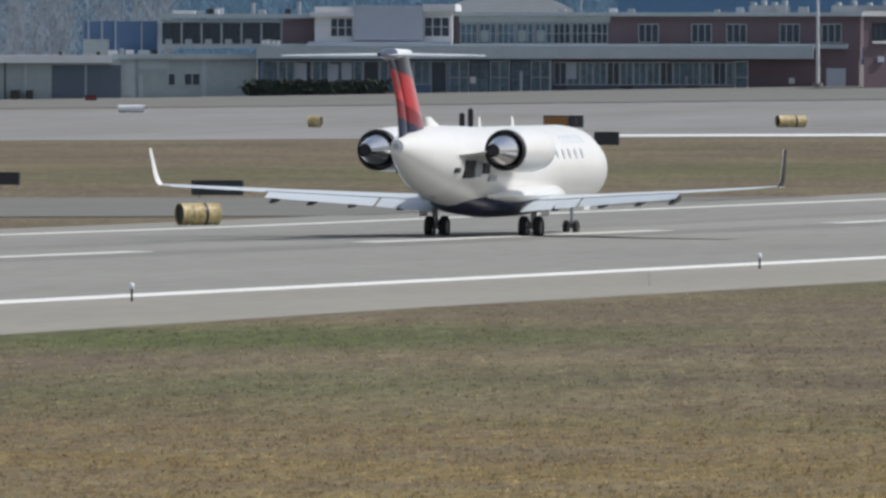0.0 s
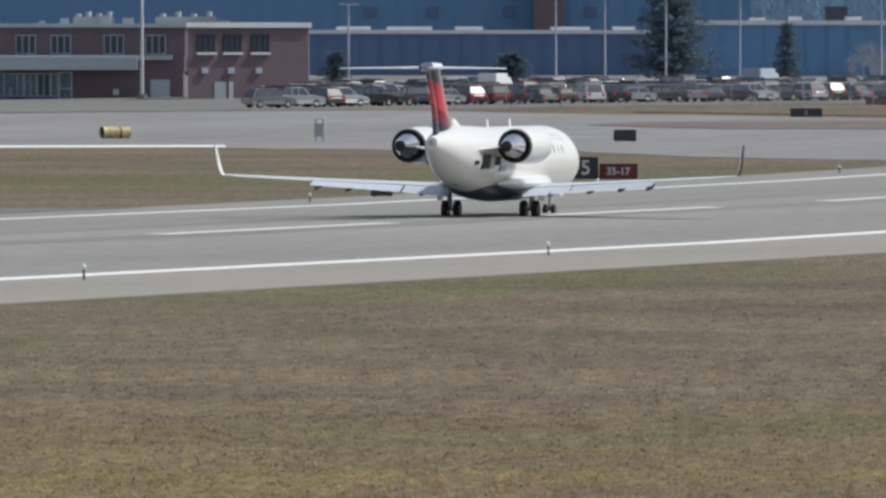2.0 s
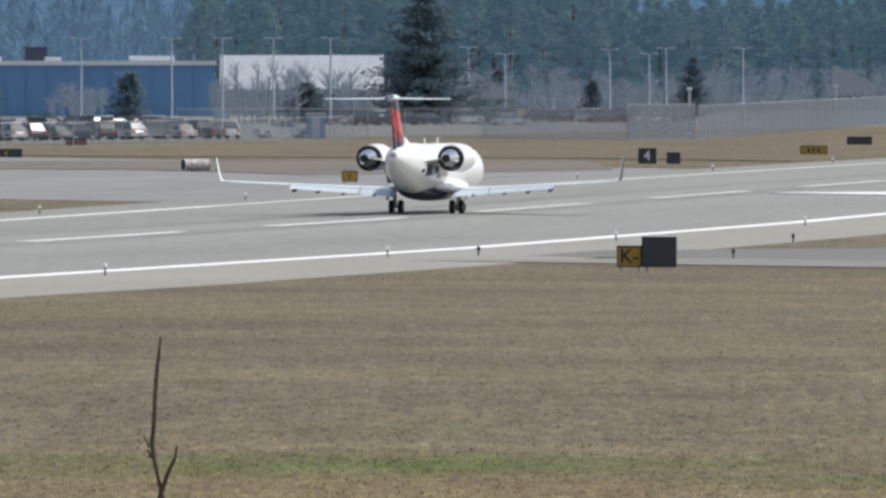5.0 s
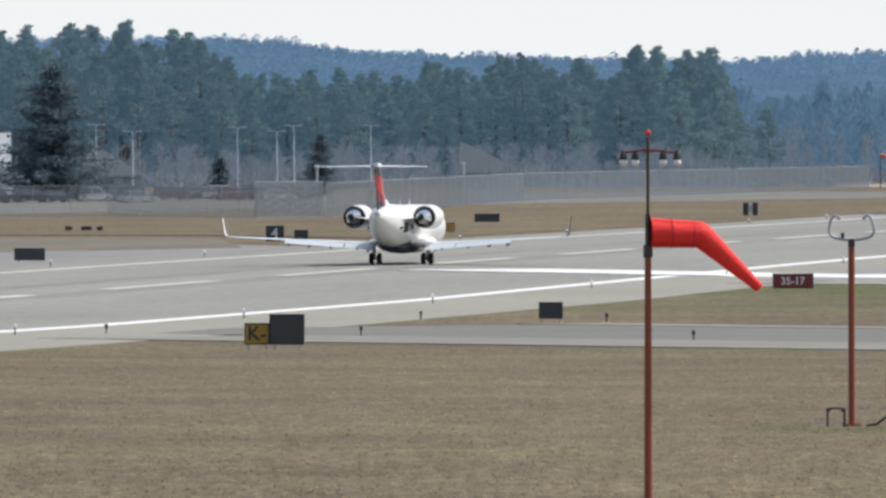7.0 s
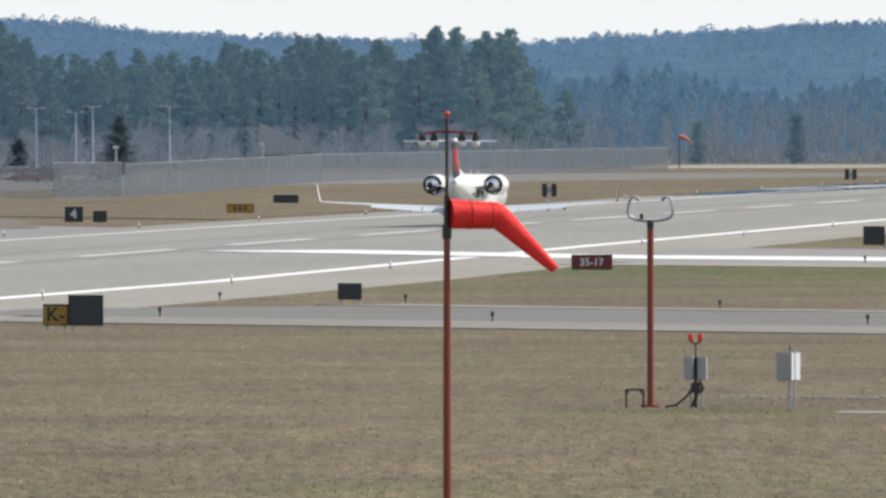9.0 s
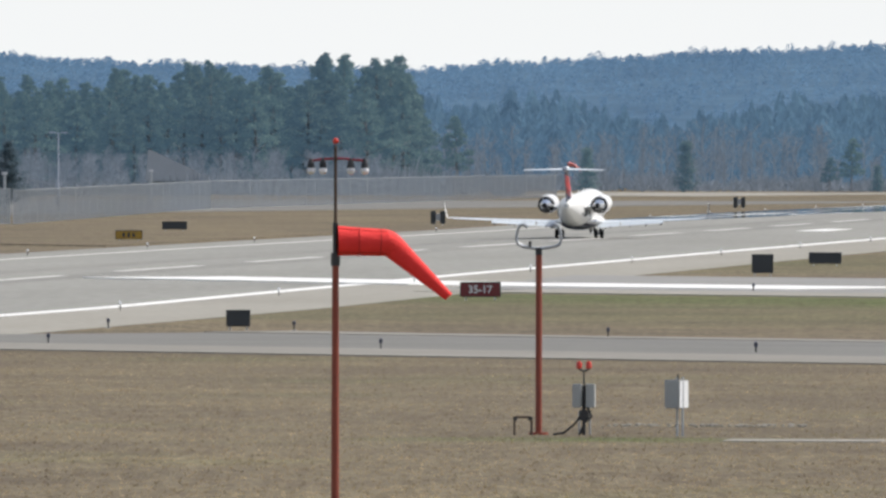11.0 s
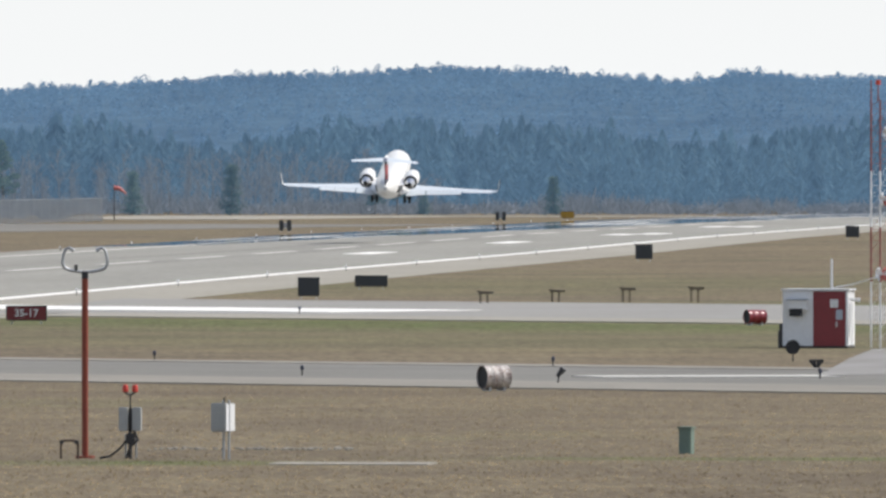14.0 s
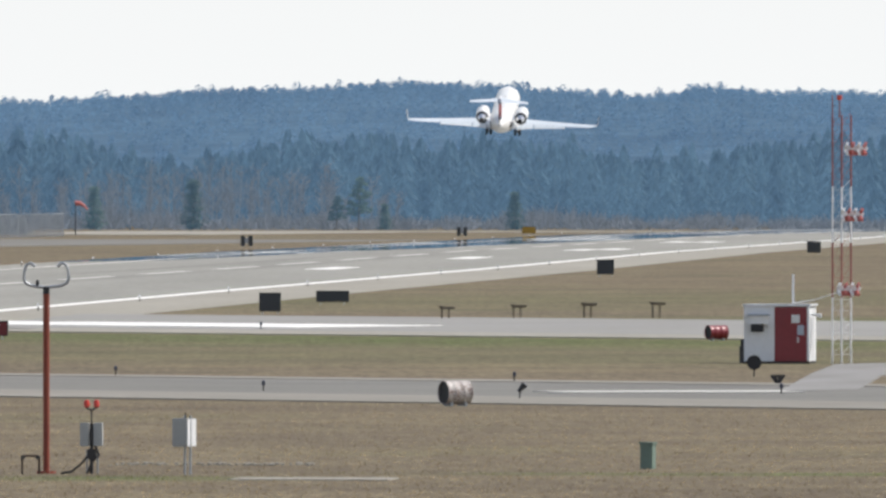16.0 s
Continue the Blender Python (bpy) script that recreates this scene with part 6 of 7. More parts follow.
def build_car_park():
    rng = random.Random(11)
    names = ["silver", "black", "white", "dark red", "dark blue", "grey", "charcoal"]
    kinds = ["saloon", "estate", "pickup"]
    masters = {}
    order = [5, 0, 6, 2, 1, 6, 4, 0, 3, 3, 1, 5, 6, 2, 1, 0, 6, 5, 4, 1, 2, 6, 0, 1, 5, 4, 1, 0]
    drape("car_park", [(-340, 1180), (-268, 1186), (-240, 1290), (-222, 1420), (-150, 1830), (-560, 1830), (-470, 1440), (-420, 1200)], M_TAXI, 0.09, "grey asphalt car park beyond the fence", "car park")
    spots = []
    for row in range(7):
        for k in range(32):
            u = 1672 + k * 43 + rng.uniform(-7, 7) + row * 17
            if (row and rng.random() < 0.22) or u > 3030 - row * 25:
                continue
            spots.append((u, 1242 + (u - 1690) * 0.075 + row * 22, row, k))
    # a looser row behind the tall fence
    for k in range(36):
        u = 3215 + k * 17 + rng.uniform(-10, 10)
        if rng.random() < 0.8:
            spots.append((u, 1560 + rng.uniform(0, 120), 1, k))
    for u, dist, row, k in spots:
        kd = rng.choice([1, 0, 1, 0, 1, 2] if row == 0 else [0, 1, 1])
        pc = order[(k + row * 9) % len(order)]
        m = bearing_place(u, dist, rng.choice([0, 180]) + 28 + rng.uniform(-6, 6) if rng.random() < 0.5 or u > 3100 else 125 + rng.uniform(-16, 16))
        m.translation.z += 0.1 if u < 3100 else 0.0
        if (kd, pc) not in masters:
            masters[(kd, pc)] = ob = build_car(kd, CAR_PAINTS[pc])
            tagged(ob, "%s parked %s beyond the airfield fence" % (names[pc], kinds[kd]))
            ob.matrix_basis = m
        else:
            copy_thing(masters[(kd, pc)], m)
    # the first van's white box stands in for glare off a vehicle roof
    for u, dist, ln, h, mt, lb in ((2070, 1330, 1.5, 2.45, M_WHITEPAINT, "white box van among the cars, bright in place of a roof glint"), (2545, 1395, 2.4, 2.6, M_PALE, "pale blue box van parked among the cars")):
        m = bearing_place(u, dist, 62)
        m.translation.z += 0.1
        v = thing("box_van", lb, "van", m)
        part("cargo_box", boxm(-ln, 0.9, -1.0, 1.0, 0.55, h, bevel=0.09), mt, v, smooth=True)
        bm = loft(bmesh.new(), [[(0.9, y, 0.4), (2.6, y, 0.4), (2.6, y, 1.15), (2.1, y, 1.3), (1.5, y, 2.1), (0.9, y, 2.15)] for y in (-0.92, 0.92)])
        cab = part("cab", bm, mt, v)
        part("windscreen", loft(bmesh.new(), [[(2.12, y, 1.34), (1.55, y, 2.08), (1.5, y, 2.04), (2.06, y, 1.32)] for y in (-0.8, 0.8)]), M_CARGLASS, cab)
        part("chassis", boxm(-ln + 0.1, 2.4, -0.6, 0.6, 0.35, 0.56), M_DARKMETAL, v)
        for x in (-ln + 1.0, 1.75):
            for q in (-1, 1):
                wh = part("wheel", tube(bmesh.new(), [(x, q * 0.7, 0.36), (x, q * 0.94, 0.36)], 0.36, 16), M_TYRE, v)
                part("hub", tube(bmesh.new(), [(x, q * 0.93, 0.36), (x, q * 0.96, 0.36)], 0.2, 12), M_METAL, wh)
    m = bearing_place(3110, 1352, 20)
    m.translation.z += 0.05
    ob = build_car(2, CAR_PAINTS[2])
    tagged(ob, "white pickup parked beside a blue box")
    ob.matrix_basis = m
    b = thing("blue_cabin", "small bright blue cabin beside the fence", "cabin", bearing_place(3170, 1352))
    part("wall", boxm(-0.9, 0.9, -0.9, 0.9, -0.05, 2.3, bevel=0.04), M_BLUEWALL, b)
    part("roof", boxm(-1.0, 1.0, -1.0, 1.0, 2.3, 2.42, bevel=0.03), M_ROOFWHITE, b)
    part("door", boxm(-0.4, 0.4, -0.94, -0.9, 0.1, 2.05), M_PALE, b)


def lamp_post(u, dist, v_top, arms=2, tall=None):
    f = bearing_place(u, dist)
    h = CAM_Z + (61 - v_top) * dist / FOCAL - f.translation.z if tall is None else tall
    s = thing("lamp_post", "tall grey lamp post with flat lamp heads", "street lamp", f, "car park lamps")
    part("pole", tube(bmesh.new(), [(0, 0, -0.05), (0, 0, h)], [0.14, 0.09], 10), M_PALE, s)
    part("base", tube(bmesh.new(), [(0, 0, -0.05), (0, 0, 0.7)], 0.27, 12), M_APRON, s)
    for k in range(arms):
        q = -1 if k % 2 else 1
        part("arm", tube(bmesh.new(), [(0, 0, h - 0.05), (q * 0.6, 0, h + 0.02)], 0.04, 8), M_PALE, s)
        part("lamp_head", boxm(*sorted((q * 0.45, q * 1.15)), -0.2, 0.2, h - 0.06, h + 0.12, bevel=0.03), M_PALE, s, "flat grey lamp head")
    return s


def build_lamps():
    for u, v in ((2179, -24), (2266, -24), (2374, -24), (2505, -24), (2755, -24), (2915, -24), (3005, -24), (3095, -24), (3196, -24)):
        lamp_post(u, 1560, v)
    for u, v in ((1028, -20), (1812, -12)):
        lamp_post(u, 1560, v)
    for u, v in ((3440, -10), (3505, 2), (3690, -5), (3760, 2), (3790, -8), (3926, -8), (3360, -20)):
        lamp_post(u, 1700, v + 2)
    p = bearing_place(1447, 1385)
    s = thing("flag_pole", "tall white pole before the brick terminal", "pole", p)
    part("pole", tube(bmesh.new(), [(0, 0, -0.05), (0, 0, 14.5)], [0.2, 0.1], 12), M_ROOFWHITE, s)
    part("base", tube(bmesh.new(), [(0, 0, -0.05), (0, 0, 0.5)], 0.5, 14), M_APRON, s)
    for u, d in ((3831, 1500), (4090, 1660)):
        s = thing("utility_post", "short grey post by the fence", "post", bearing_place(u, d))
        part("post", tube(bmesh.new(), [(0, 0, -0.05), (0, 0, 4.2)], 0.14, 10), M_GALV, s)
        part("cap", boxm(-0.3, 0.3, -0.15, 0.15, 4.1, 4.4, bevel=0.04), M_ROOFWHITE, s)


def fence_run(label, pts, h, spacing, slats=False, mesh=0.32, wire=0.014):
    """Chain-link fence: posts, top rail and a net of thin wires."""
    fobj = thing("chain_link_fence", label, "fence", pose(pts[0][0], pts[0][1], 0))
    ox, oy = pts[0]
    post_me = None
    for (x0, y0), (x1, y1) in zip(pts, pts[1:]):
        ln = math.hypot(x1 - x0, y1 - y0)
        n = max(2, int(ln / spacing))
        bm = bmesh.new()
        for k in range(n + 1):
            x, y = x0 + (x1 - x0) * k / n, y0 + (y1 - y0) * k / n
            z = ground_z(x, y)
            if post_me is None:
                p = part("post", tube(bmesh.new(), [(0, 0, -0.3), (0, 0, h)], 0.032, 8), M_GALV, fobj)
                post_me = p.data
            else:
                p = link("post", post_me, fobj)
            p.matrix_local = pose(x - ox, y - oy, z)
        a, b = Vector((x0 - ox, y0 - oy, ground_z(x0, y0))), Vector((x1 - ox, y1 - oy, ground_z(x1, y1)))
        part("top_rail", tube(bm, [a + Vector((0, 0, h)), b + Vector((0, 0, h))], 0.03, 6), M_GALV, fobj)
        # wires
        vs, fs = [], []
        step = mesh
        m = int(ln / step)
        d = (b - a) / m
        wd = wire

        def strip(p, q):
            i = len(vs)
            s = (q - p).normalized().cross(Vector((0, 1, 0))).normalized() * wd
            vs.extend([p - s, p + s, q + s, q - s])
            fs.append((i, i + 1, i + 2, i + 3))
        for k in range(m):
            p = a + d * k
            strip(p, p + d * (h / step * 0.5) + Vector((0, 0, h)))
            strip(p + d * (h / step * 0.5), p + Vector((0, 0, h)))
        for z in (0.1,):
            strip(a + Vector((0, 0, z)), b + Vector((0, 0, z)))
        w = pydata("wire_mesh", vs, fs, M_FENCE, fobj, "grey woven wire")
        tagged(w, kind="stuff")
        if slats:
            bm = bmesh.new()
            mm = int(ln / 0.35)
            for k in range(mm):
                p = a + (b - a) * (k + 0.5) / mm
                box(bm, p.x - 0.065, p.x + 0.065, p.y + 0.05, p.y + 0.07, p.z + 0.1, p.z + h - 0.05)
            part("privacy_slats", bm, M_SCREEN, fobj, "dull grey privacy slats")
    return fobj


def build_fences():
    fence_run("grey chain-link fence along the car park", [(-264, 1174), (-254, 1172), (-241, 1170), (-234, 1240), (-229, 1322)], 2.2, 7.0, mesh=0.4, wire=0.006)
    fence_run("tall grey chain-link fence along the airfield", [(-246, 1322), (-218, 1330), (-199.6, 1302)], 2.9, 3.5, mesh=0.2, wire=0.012)
    fence_run("fence section closed with grey privacy slats", [(-199.6, 1302), (-195, 1314)], 3.4, 3.0, True)
    fence_run("long chain-link fence running to the woods", [(-195, 1316), (-212, 1583), (-214, 1830), (-213.9, 1960)], 3.2, 9.0, mesh=0.22, wire=0.0048)
    s2 = thing("windsock", "small distant red windsock on a dark mast", "windsock", pose(-217.6, 2010, ground_z(-217.6, 2010)))
    part("pole", tube(bmesh.new(), [(0, 0, -0.05), (0, 0, 5.0)], 0.07, 8), M_DARKMETAL, s2)
    bm = loft(bmesh.new(), [[(x, r * math.cos(t), z + r * math.sin(t)) for t in (2 * math.pi * k / 12 for k in range(12))] for x, z, r in ((0, 4.6, 0.34), (0.7, 4.55, 0.31), (1.25, 4.2, 0.24), (1.75, 3.75, 0.16))])
    part("sock", bm, M_PALERED, s2, "red cloth sock", smooth=True)


# ---------------------------------------------------------------- trees
def crown_cloud(rng, centre, size, n, vs, fs, flat=0.6):
    """A clump of needle sprays: small leaning triangles round a centre."""
    for _ in range(n):
        c = centre + Vector((rng.gauss(0, size * 0.45), rng.gauss(0, size * 0.45), rng.gauss(0, size * 0.45 * flat)))
        d = Vector((rng.gauss(0, 1), rng.gauss(0, 1), rng.gauss(0, 0.5))).normalized() * size * rng.uniform(0.35, 0.75)
        e = Vector((rng.gauss(0, 1), rng.gauss(0, 1), rng.gauss(0, 0.8))).normalized() * size * rng.uniform(0.2, 0.45)
        i = len(vs)
        vs.extend([c - d * 0.5 - e * 0.5, c - d * 0.5 + e * 0.5, c + d * 0.5])
        fs.append((i, i + 1, i + 2))


def pine(name, label, h, spread, seed, base=0.12):
    """A white pine: bare lower trunk, upswept limbs, and a crown of many shaggy boughs with gaps between."""
    rng = random.Random(seed)
    t = thing(name, label, "tree", pose(0, 0, 0))
    lean = Vector((rng.uniform(-0.03, 0.03) * h, rng.uniform(-0.03, 0.03) * h, 0))
    bm = tube(bmesh.new(), [lean * u * u + Vector((0, 0, h * u - (0.3 if u == 0 else 0))) for u in (0, 0.25, 0.5, 0.75, 0.95)], [h * 0.014, h * 0.012, h * 0.009, h * 0.005, h * 0.0015], 8)
    vs, fs = [], []
    a = rng.random() * 6.3
    count = int(h * (1 - base) * 2.3)
    for k in range(count):
        w = (k + rng.random()) / count
        u = base + (0.97 - base) * w
        a += 2.4 + rng.uniform(-0.5, 0.5)
        wide = spread * (0.22 + 0.78 * math.sin(math.pi * min(1.0, 0.25 + 0.72 * (1 - w)) * 0.62)) * (0.16 + 0.84 * min(1.0, (1 - w) * 1.9))
        reach = wide * rng.uniform(0.25, 1.0)
        root = lean * u * u + Vector((0, 0, h * u))
        mid = root + Vector((math.cos(a) * reach, math.sin(a) * reach, reach * rng.uniform(0.0, 0.45)))
        tube(bm, [root - Vector((0, 0, 0.4)), mid], [0.05 + reach * 0.012, 0.02], 4, False)
        size = rng.uniform(0.75, 1.35) * (0.5 + 0.5 * min(1.0, (1 - w) * 2.5)) * (0.7 + spread * 0.09)
        tall = rng.uniform(0.5, 0.85)
        for _ in range(int(70 * size)):
            n = Vector((rng.gauss(0, 1), rng.gauss(0, 1), rng.gauss(0.15, 1))).normalized()
            c = mid + Vector((n.x * size * 1.15, n.y * size * 1.15, n.z * size * tall)) * rng.uniform(0.6, 1.08)
            d = (n + Vector((0, 0, 0.35)) + Vector((rng.gauss(0, 0.5), rng.gauss(0, 0.5), rng.gauss(0, 0.4)))).normalized() * rng.uniform(0.35, 0.7)
            e = d.cross(Vector((rng.gauss(0, 1), rng.gauss(0, 1), rng.gauss(0, 1)))).normalized() * rng.uniform(0.14, 0.3)
            i = len(vs)
            vs.extend([c - d * 0.4 - e, c - d * 0.4 + e, c + d * 0.6])
            fs.append((i, i + 1, i + 2))
    part("trunk", bm, M_BARK, t, "grey-brown trunk and limbs")
    # the blue in this crown is the painted haze glow
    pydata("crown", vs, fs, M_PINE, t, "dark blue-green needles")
    return t


def conifer(name, label, h, spread, seed, base, material, dens=1.0, rise=(-0.32, -0.1)):
    """A spruce: trunk, whorls of limbs and a ragged cone of needle sprays."""
    rng = random.Random(seed)
    t = thing(name, label, "tree", pose(0, 0, 0))
    bm = tube(bmesh.new(), [(0, 0, h * u - (0.3 if u == 0 else 0)) for u in (0, 0.25, 0.5, 0.75, 0.97)], [h * 0.014, h * 0.012, h * 0.009, h * 0.005, h * 0.0015], 8)
    vs, fs = [], []
    levels = int(h / 0.62)
    for k in range(levels):
        u = base + (1 - base) * (k + rng.uniform(0.1, 0.9)) / levels
        r = (spread * (1 - (u - base) / (1 - base)) ** 0.7 + 0.15) * rng.uniform(0.85, 1.1)
        n = rng.randint(5, 7)
        a0 = rng.random() * 6.3
        for q in range(n):
            a = a0 + 6.283 * q / n + rng.uniform(-0.35, 0.35)
            rr = r * rng.uniform(0.5, 1.12)
            root = Vector((0, 0, h * u))
            tip = root + Vector((math.cos(a) * rr, math.sin(a) * rr, rr * rng.uniform(*rise)))
            tube(bm, [root, tip], [0.05 + rr * 0.012, 0.015], 4, False)
            steps = max(2, int(rr / 0.75))
            for st in range(steps):
                f = min(1.0, (st + 0.8) / steps)
                crown_cloud(rng, root.lerp(tip, f), 1.05 * (1.15 - 0.35 * f), int(13 * dens), vs, fs, 0.6)
    crown_cloud(rng, Vector((0, 0, h * 0.97)), 0.5, 14, vs, fs, 1.4)
    part("trunk", bm, M_BARK, t, "grey-brown trunk and limbs")
    pydata("crown", vs, fs, material, t, "dark blue-green needles")
    return t


def build_trees():
    rng = random.Random(3)
    shapes = ((25, 4.6, 0.1), (23, 3.8, 0.36), (27, 4.8, 0.3), (21, 4.8, 0.08), (24, 3.6, 0.4), (19, 4.6, 0.05))
    stand = [pine("white_pine", "tall ragged white pine in a dense stand", h, sp, 20 + i, b) for i, (h, sp, b) in enumerate(shapes)]
    for t in stand:
        tagged(t, group="pine stand")
    place = []
    # skyline of the stand: bearing, and height above the eye line
    sky_u = [2300, 3100, 3200, 3270, 3370, 3420, 3510, 3590, 3660, 3720, 3820, 3970, 4070, 4170, 4250, 4330, 4420, 4520, 4545, 4570]
    sky_v = [170, 190, 220, 240, 233, 243, 249, 232, 198, 163, 164, 166, 184, 189, 189, 194, 204, 199, 172, 120]
    u = 2960.0
    while u < 4545:
        for row in range(4):
            dist = 2180 + row * 18 + rng.uniform(-8, 8)
            uu = min(u + rng.uniform(-16, 16) + row * 26, 4548 + rng.uniform(-12, 4))
            top = float(np.interp(uu, sky_u, sky_v)) - 6
            top *= rng.uniform(0.55, 0.95) if row == 0 else rng.uniform(0.8, 1.12)
            place.append((uu, dist, row, max(8.0, top * dist / FOCAL + CAM_Z)))
        u += rng.uniform(28, 42)
    used = set()
    for uu, dist, row, zt in place:
        # the older trees on the works' side show bare trunks, the others are green to the ground
        i = rng.choice((1, 2, 4) if uu < 3640 and row < 3 and rng.random() < 0.8 else (0, 3, 5, 2))
        m = bearing_place(uu, dist, rng.uniform(0, 360))
        k = max(0.3, (zt - m.translation.z) / shapes[i][0])
        w = (0.4 + 0.6 * k) * rng.uniform(0.9, 1.15)
        m = m @ Matrix.Diagonal((w, w, k, 1))
        if i not in used:
            used.add(i)
            stand[i].matrix_basis = m
        else:
            copy_thing(stand[i], m).matrix_basis = m
    # lone trees at the foot of the far woods
    lone = [pine("white_pine", "lone open-crowned pine at the foot of the woods", 12, 2.6, 77, 0.25), conifer("spruce", "dark spruce at the foot of the far woods", 9, 2.6, 78, 0.04, M_PINE, 0.9, (-0.25, 0.2))]
    seen = set()
    for n, (i, u, d, h) in enumerate(((0, 5329, 2430, 9.3), (1, 4861, 2420, 7.4), (1, 5036, 2430, 8.6), (0, 4631, 2420, 13.0), (1, 5605, 2440, 6.5), (0, 5290, 2436, 6.0), (1, 5375, 2430, 4.5))):
        k = h / (12, 9)[i]
        m = bearing_place(u, d, 70 * n) @ Matrix.Diagonal((0.2 + 0.8 * k, 0.2 + 0.8 * k, k, 1))
        if i not in seen:
            seen.add(i)
            lone[i].matrix_basis = m
        else:
            copy_thing(lone[i], m).matrix_basis = m
    # single dark spruces nearer the fence
    sp = [conifer("spruce", "broad dark spruce standing alone", 15.2, 6.6, 60, 0.05, M_SPRUCE, 1.25, (0.02, 0.42)), conifer("spruce", "tall dark spruce beside the warehouse", 16.5, 5.6, 61, 0.06, M_SPRUCE, 1.25, (-0.05, 0.3)),
          conifer("spruce", "small dark spruce by the warehouse wall", 9.5, 3.0, 62, 0.08, M_SPRUCE, 0.9)]
    for ob, (u, d, w, k) in zip(sp, ((3364, 1600, 1.22, 1.0), (2385, 1640, 1.15, 0.95), (2588, 1640, 0.75, 0.72))):
        ob.matrix_basis = bearing_place(u, d) @ Matrix.Diagonal((w, w, k, 1))
    for i, u, d, w, k in ((2, 2840, 1640, 1.1, 0.62), (2, 3150, 1600, 1.2, 0.5), (2, 3195, 1610, 1.0, 0.42), (2, 3659, 1700, 0.7, 0.5), (0, 3838, 1720, 0.5, 0.5), (2, 1790, 1560, 0.8, 0.4), (2, 2100, 1700, 1.3, 0.35)):
        m = bearing_place(u, d, 40 * i) @ Matrix.Diagonal((w, w, k, 1))
        copy_thing(sp[i], m).matrix_basis = m
    # bare brush along the wood's foot
    vs, fs = [], []
    for _ in range(1150):
        u = rng.uniform(2950, 6800)
        d = rng.uniform(2062 if 3330 < u < 3560 else 2020, 2120) if u < 4750 else rng.uniform(2440, 2540)
        m = bearing_place(u, d)
        h = rng.uniform(1.5, 3.8) * (1.0 + 0.9 * max(0.0, math.sin(u * 0.013) * math.sin(u * 0.0041 + 1)) ) * (1.4 if 4500 < u < 4900 else 1.0)
        for _ in range(34):
            a = rng.uniform(0, 6.28)
            w = rng.uniform(0.2, 1.0)
            b0 = m.translation + Vector((math.cos(a) * w, math.sin(a) * w, rng.uniform(0, h * 0.4)))
            tp = b0 + Vector((math.cos(a) * w * 1.6, math.sin(a) * w * 1.6, h * rng.uniform(0.12, 0.6)))
            i = len(vs)
            s = Vector((rng.uniform(0.03, 0.12), 0, 0))
            vs.extend([b0 - s, b0 + s, tp])
            fs.append((i, i + 1, i + 2))
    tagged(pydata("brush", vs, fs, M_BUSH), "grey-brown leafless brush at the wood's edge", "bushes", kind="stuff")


def small_tree(rng, p, h, r, vs, fs, n=100, rounded=False):
    """A far tree: a ragged spire, or a rounded crown, of small sprays."""
    for k in range(n):
        u = (k + rng.random()) / n
        rr = r * max(0.1, math.sin(math.pi * (0.16 + 0.8 * u))) ** 0.7 if rounded else r * (1 - u) ** 0.8 + 0.12 * r
        rr *= rng.uniform(0.75, 1.15)
        a = rng.random() * 6.283
        c = p + Vector((math.cos(a) * rr * 0.55, math.sin(a) * rr * 0.55, h * (0.05 + 0.93 * u)))
        o = Vector((math.cos(a) * rr * 0.7, math.sin(a) * rr * 0.7, -h * 0.05))
        s = Vector((-math.sin(a), math.cos(a), 0)) * (r * rng.uniform(0.08, 0.2) + 0.05)
        i = len(vs)
        vs.extend([c - s + o * 0.6, c + s + o * 0.6, c + Vector((0, 0, h * 0.06)) - o * 0.2, c + o * 0.9])
        fs.extend([(i, i + 1, i + 2), (i, i + 3, i + 1)])


def bare_grove(rng, u0, u1, d0, d1, h0, h1, n, material, label):
    """Leafless trees: a leaning trunk, limbs and fans of twigs."""
    vs, fs = [], []

    def twig(p, q, r):
        i = len(vs)
        s = Vector((r, 0, 0))
        vs.extend([p - s, p + s, q + s * 0.4, q - s * 0.4])
        fs.append((i, i + 1, i + 2, i + 3))
    for _ in range(n):
        m = bearing_place(rng.uniform(u0, u1), rng.uniform(d0, d1))
        h = rng.uniform(h0, h1)
        p0 = m.translation - Vector((0, 0, 0.1))
        top = p0 + Vector((rng.uniform(-0.08, 0.08) * h, 0, h))
        twig(p0, top, 0.14)
        for _ in range(30):
            a = p0.lerp(top, rng.uniform(0.2, 0.95))
            b = a + Vector((rng.uniform(-0.2, 0.2) * h, rng.uniform(-1.5, 1.5), rng.uniform(0.07, 0.2) * h))
            twig(a, b, 0.05)
            for _ in range(4):
                c = a.lerp(b, rng.uniform(0.4, 1.0))
                twig(c, c + Vector((rng.uniform(-0.9, 0.9), 0.2, rng.uniform(0.2, 1.0))), 0.03)
    tagged(pydata("bare_trees", vs, fs, material), label, "trees", kind="stuff")


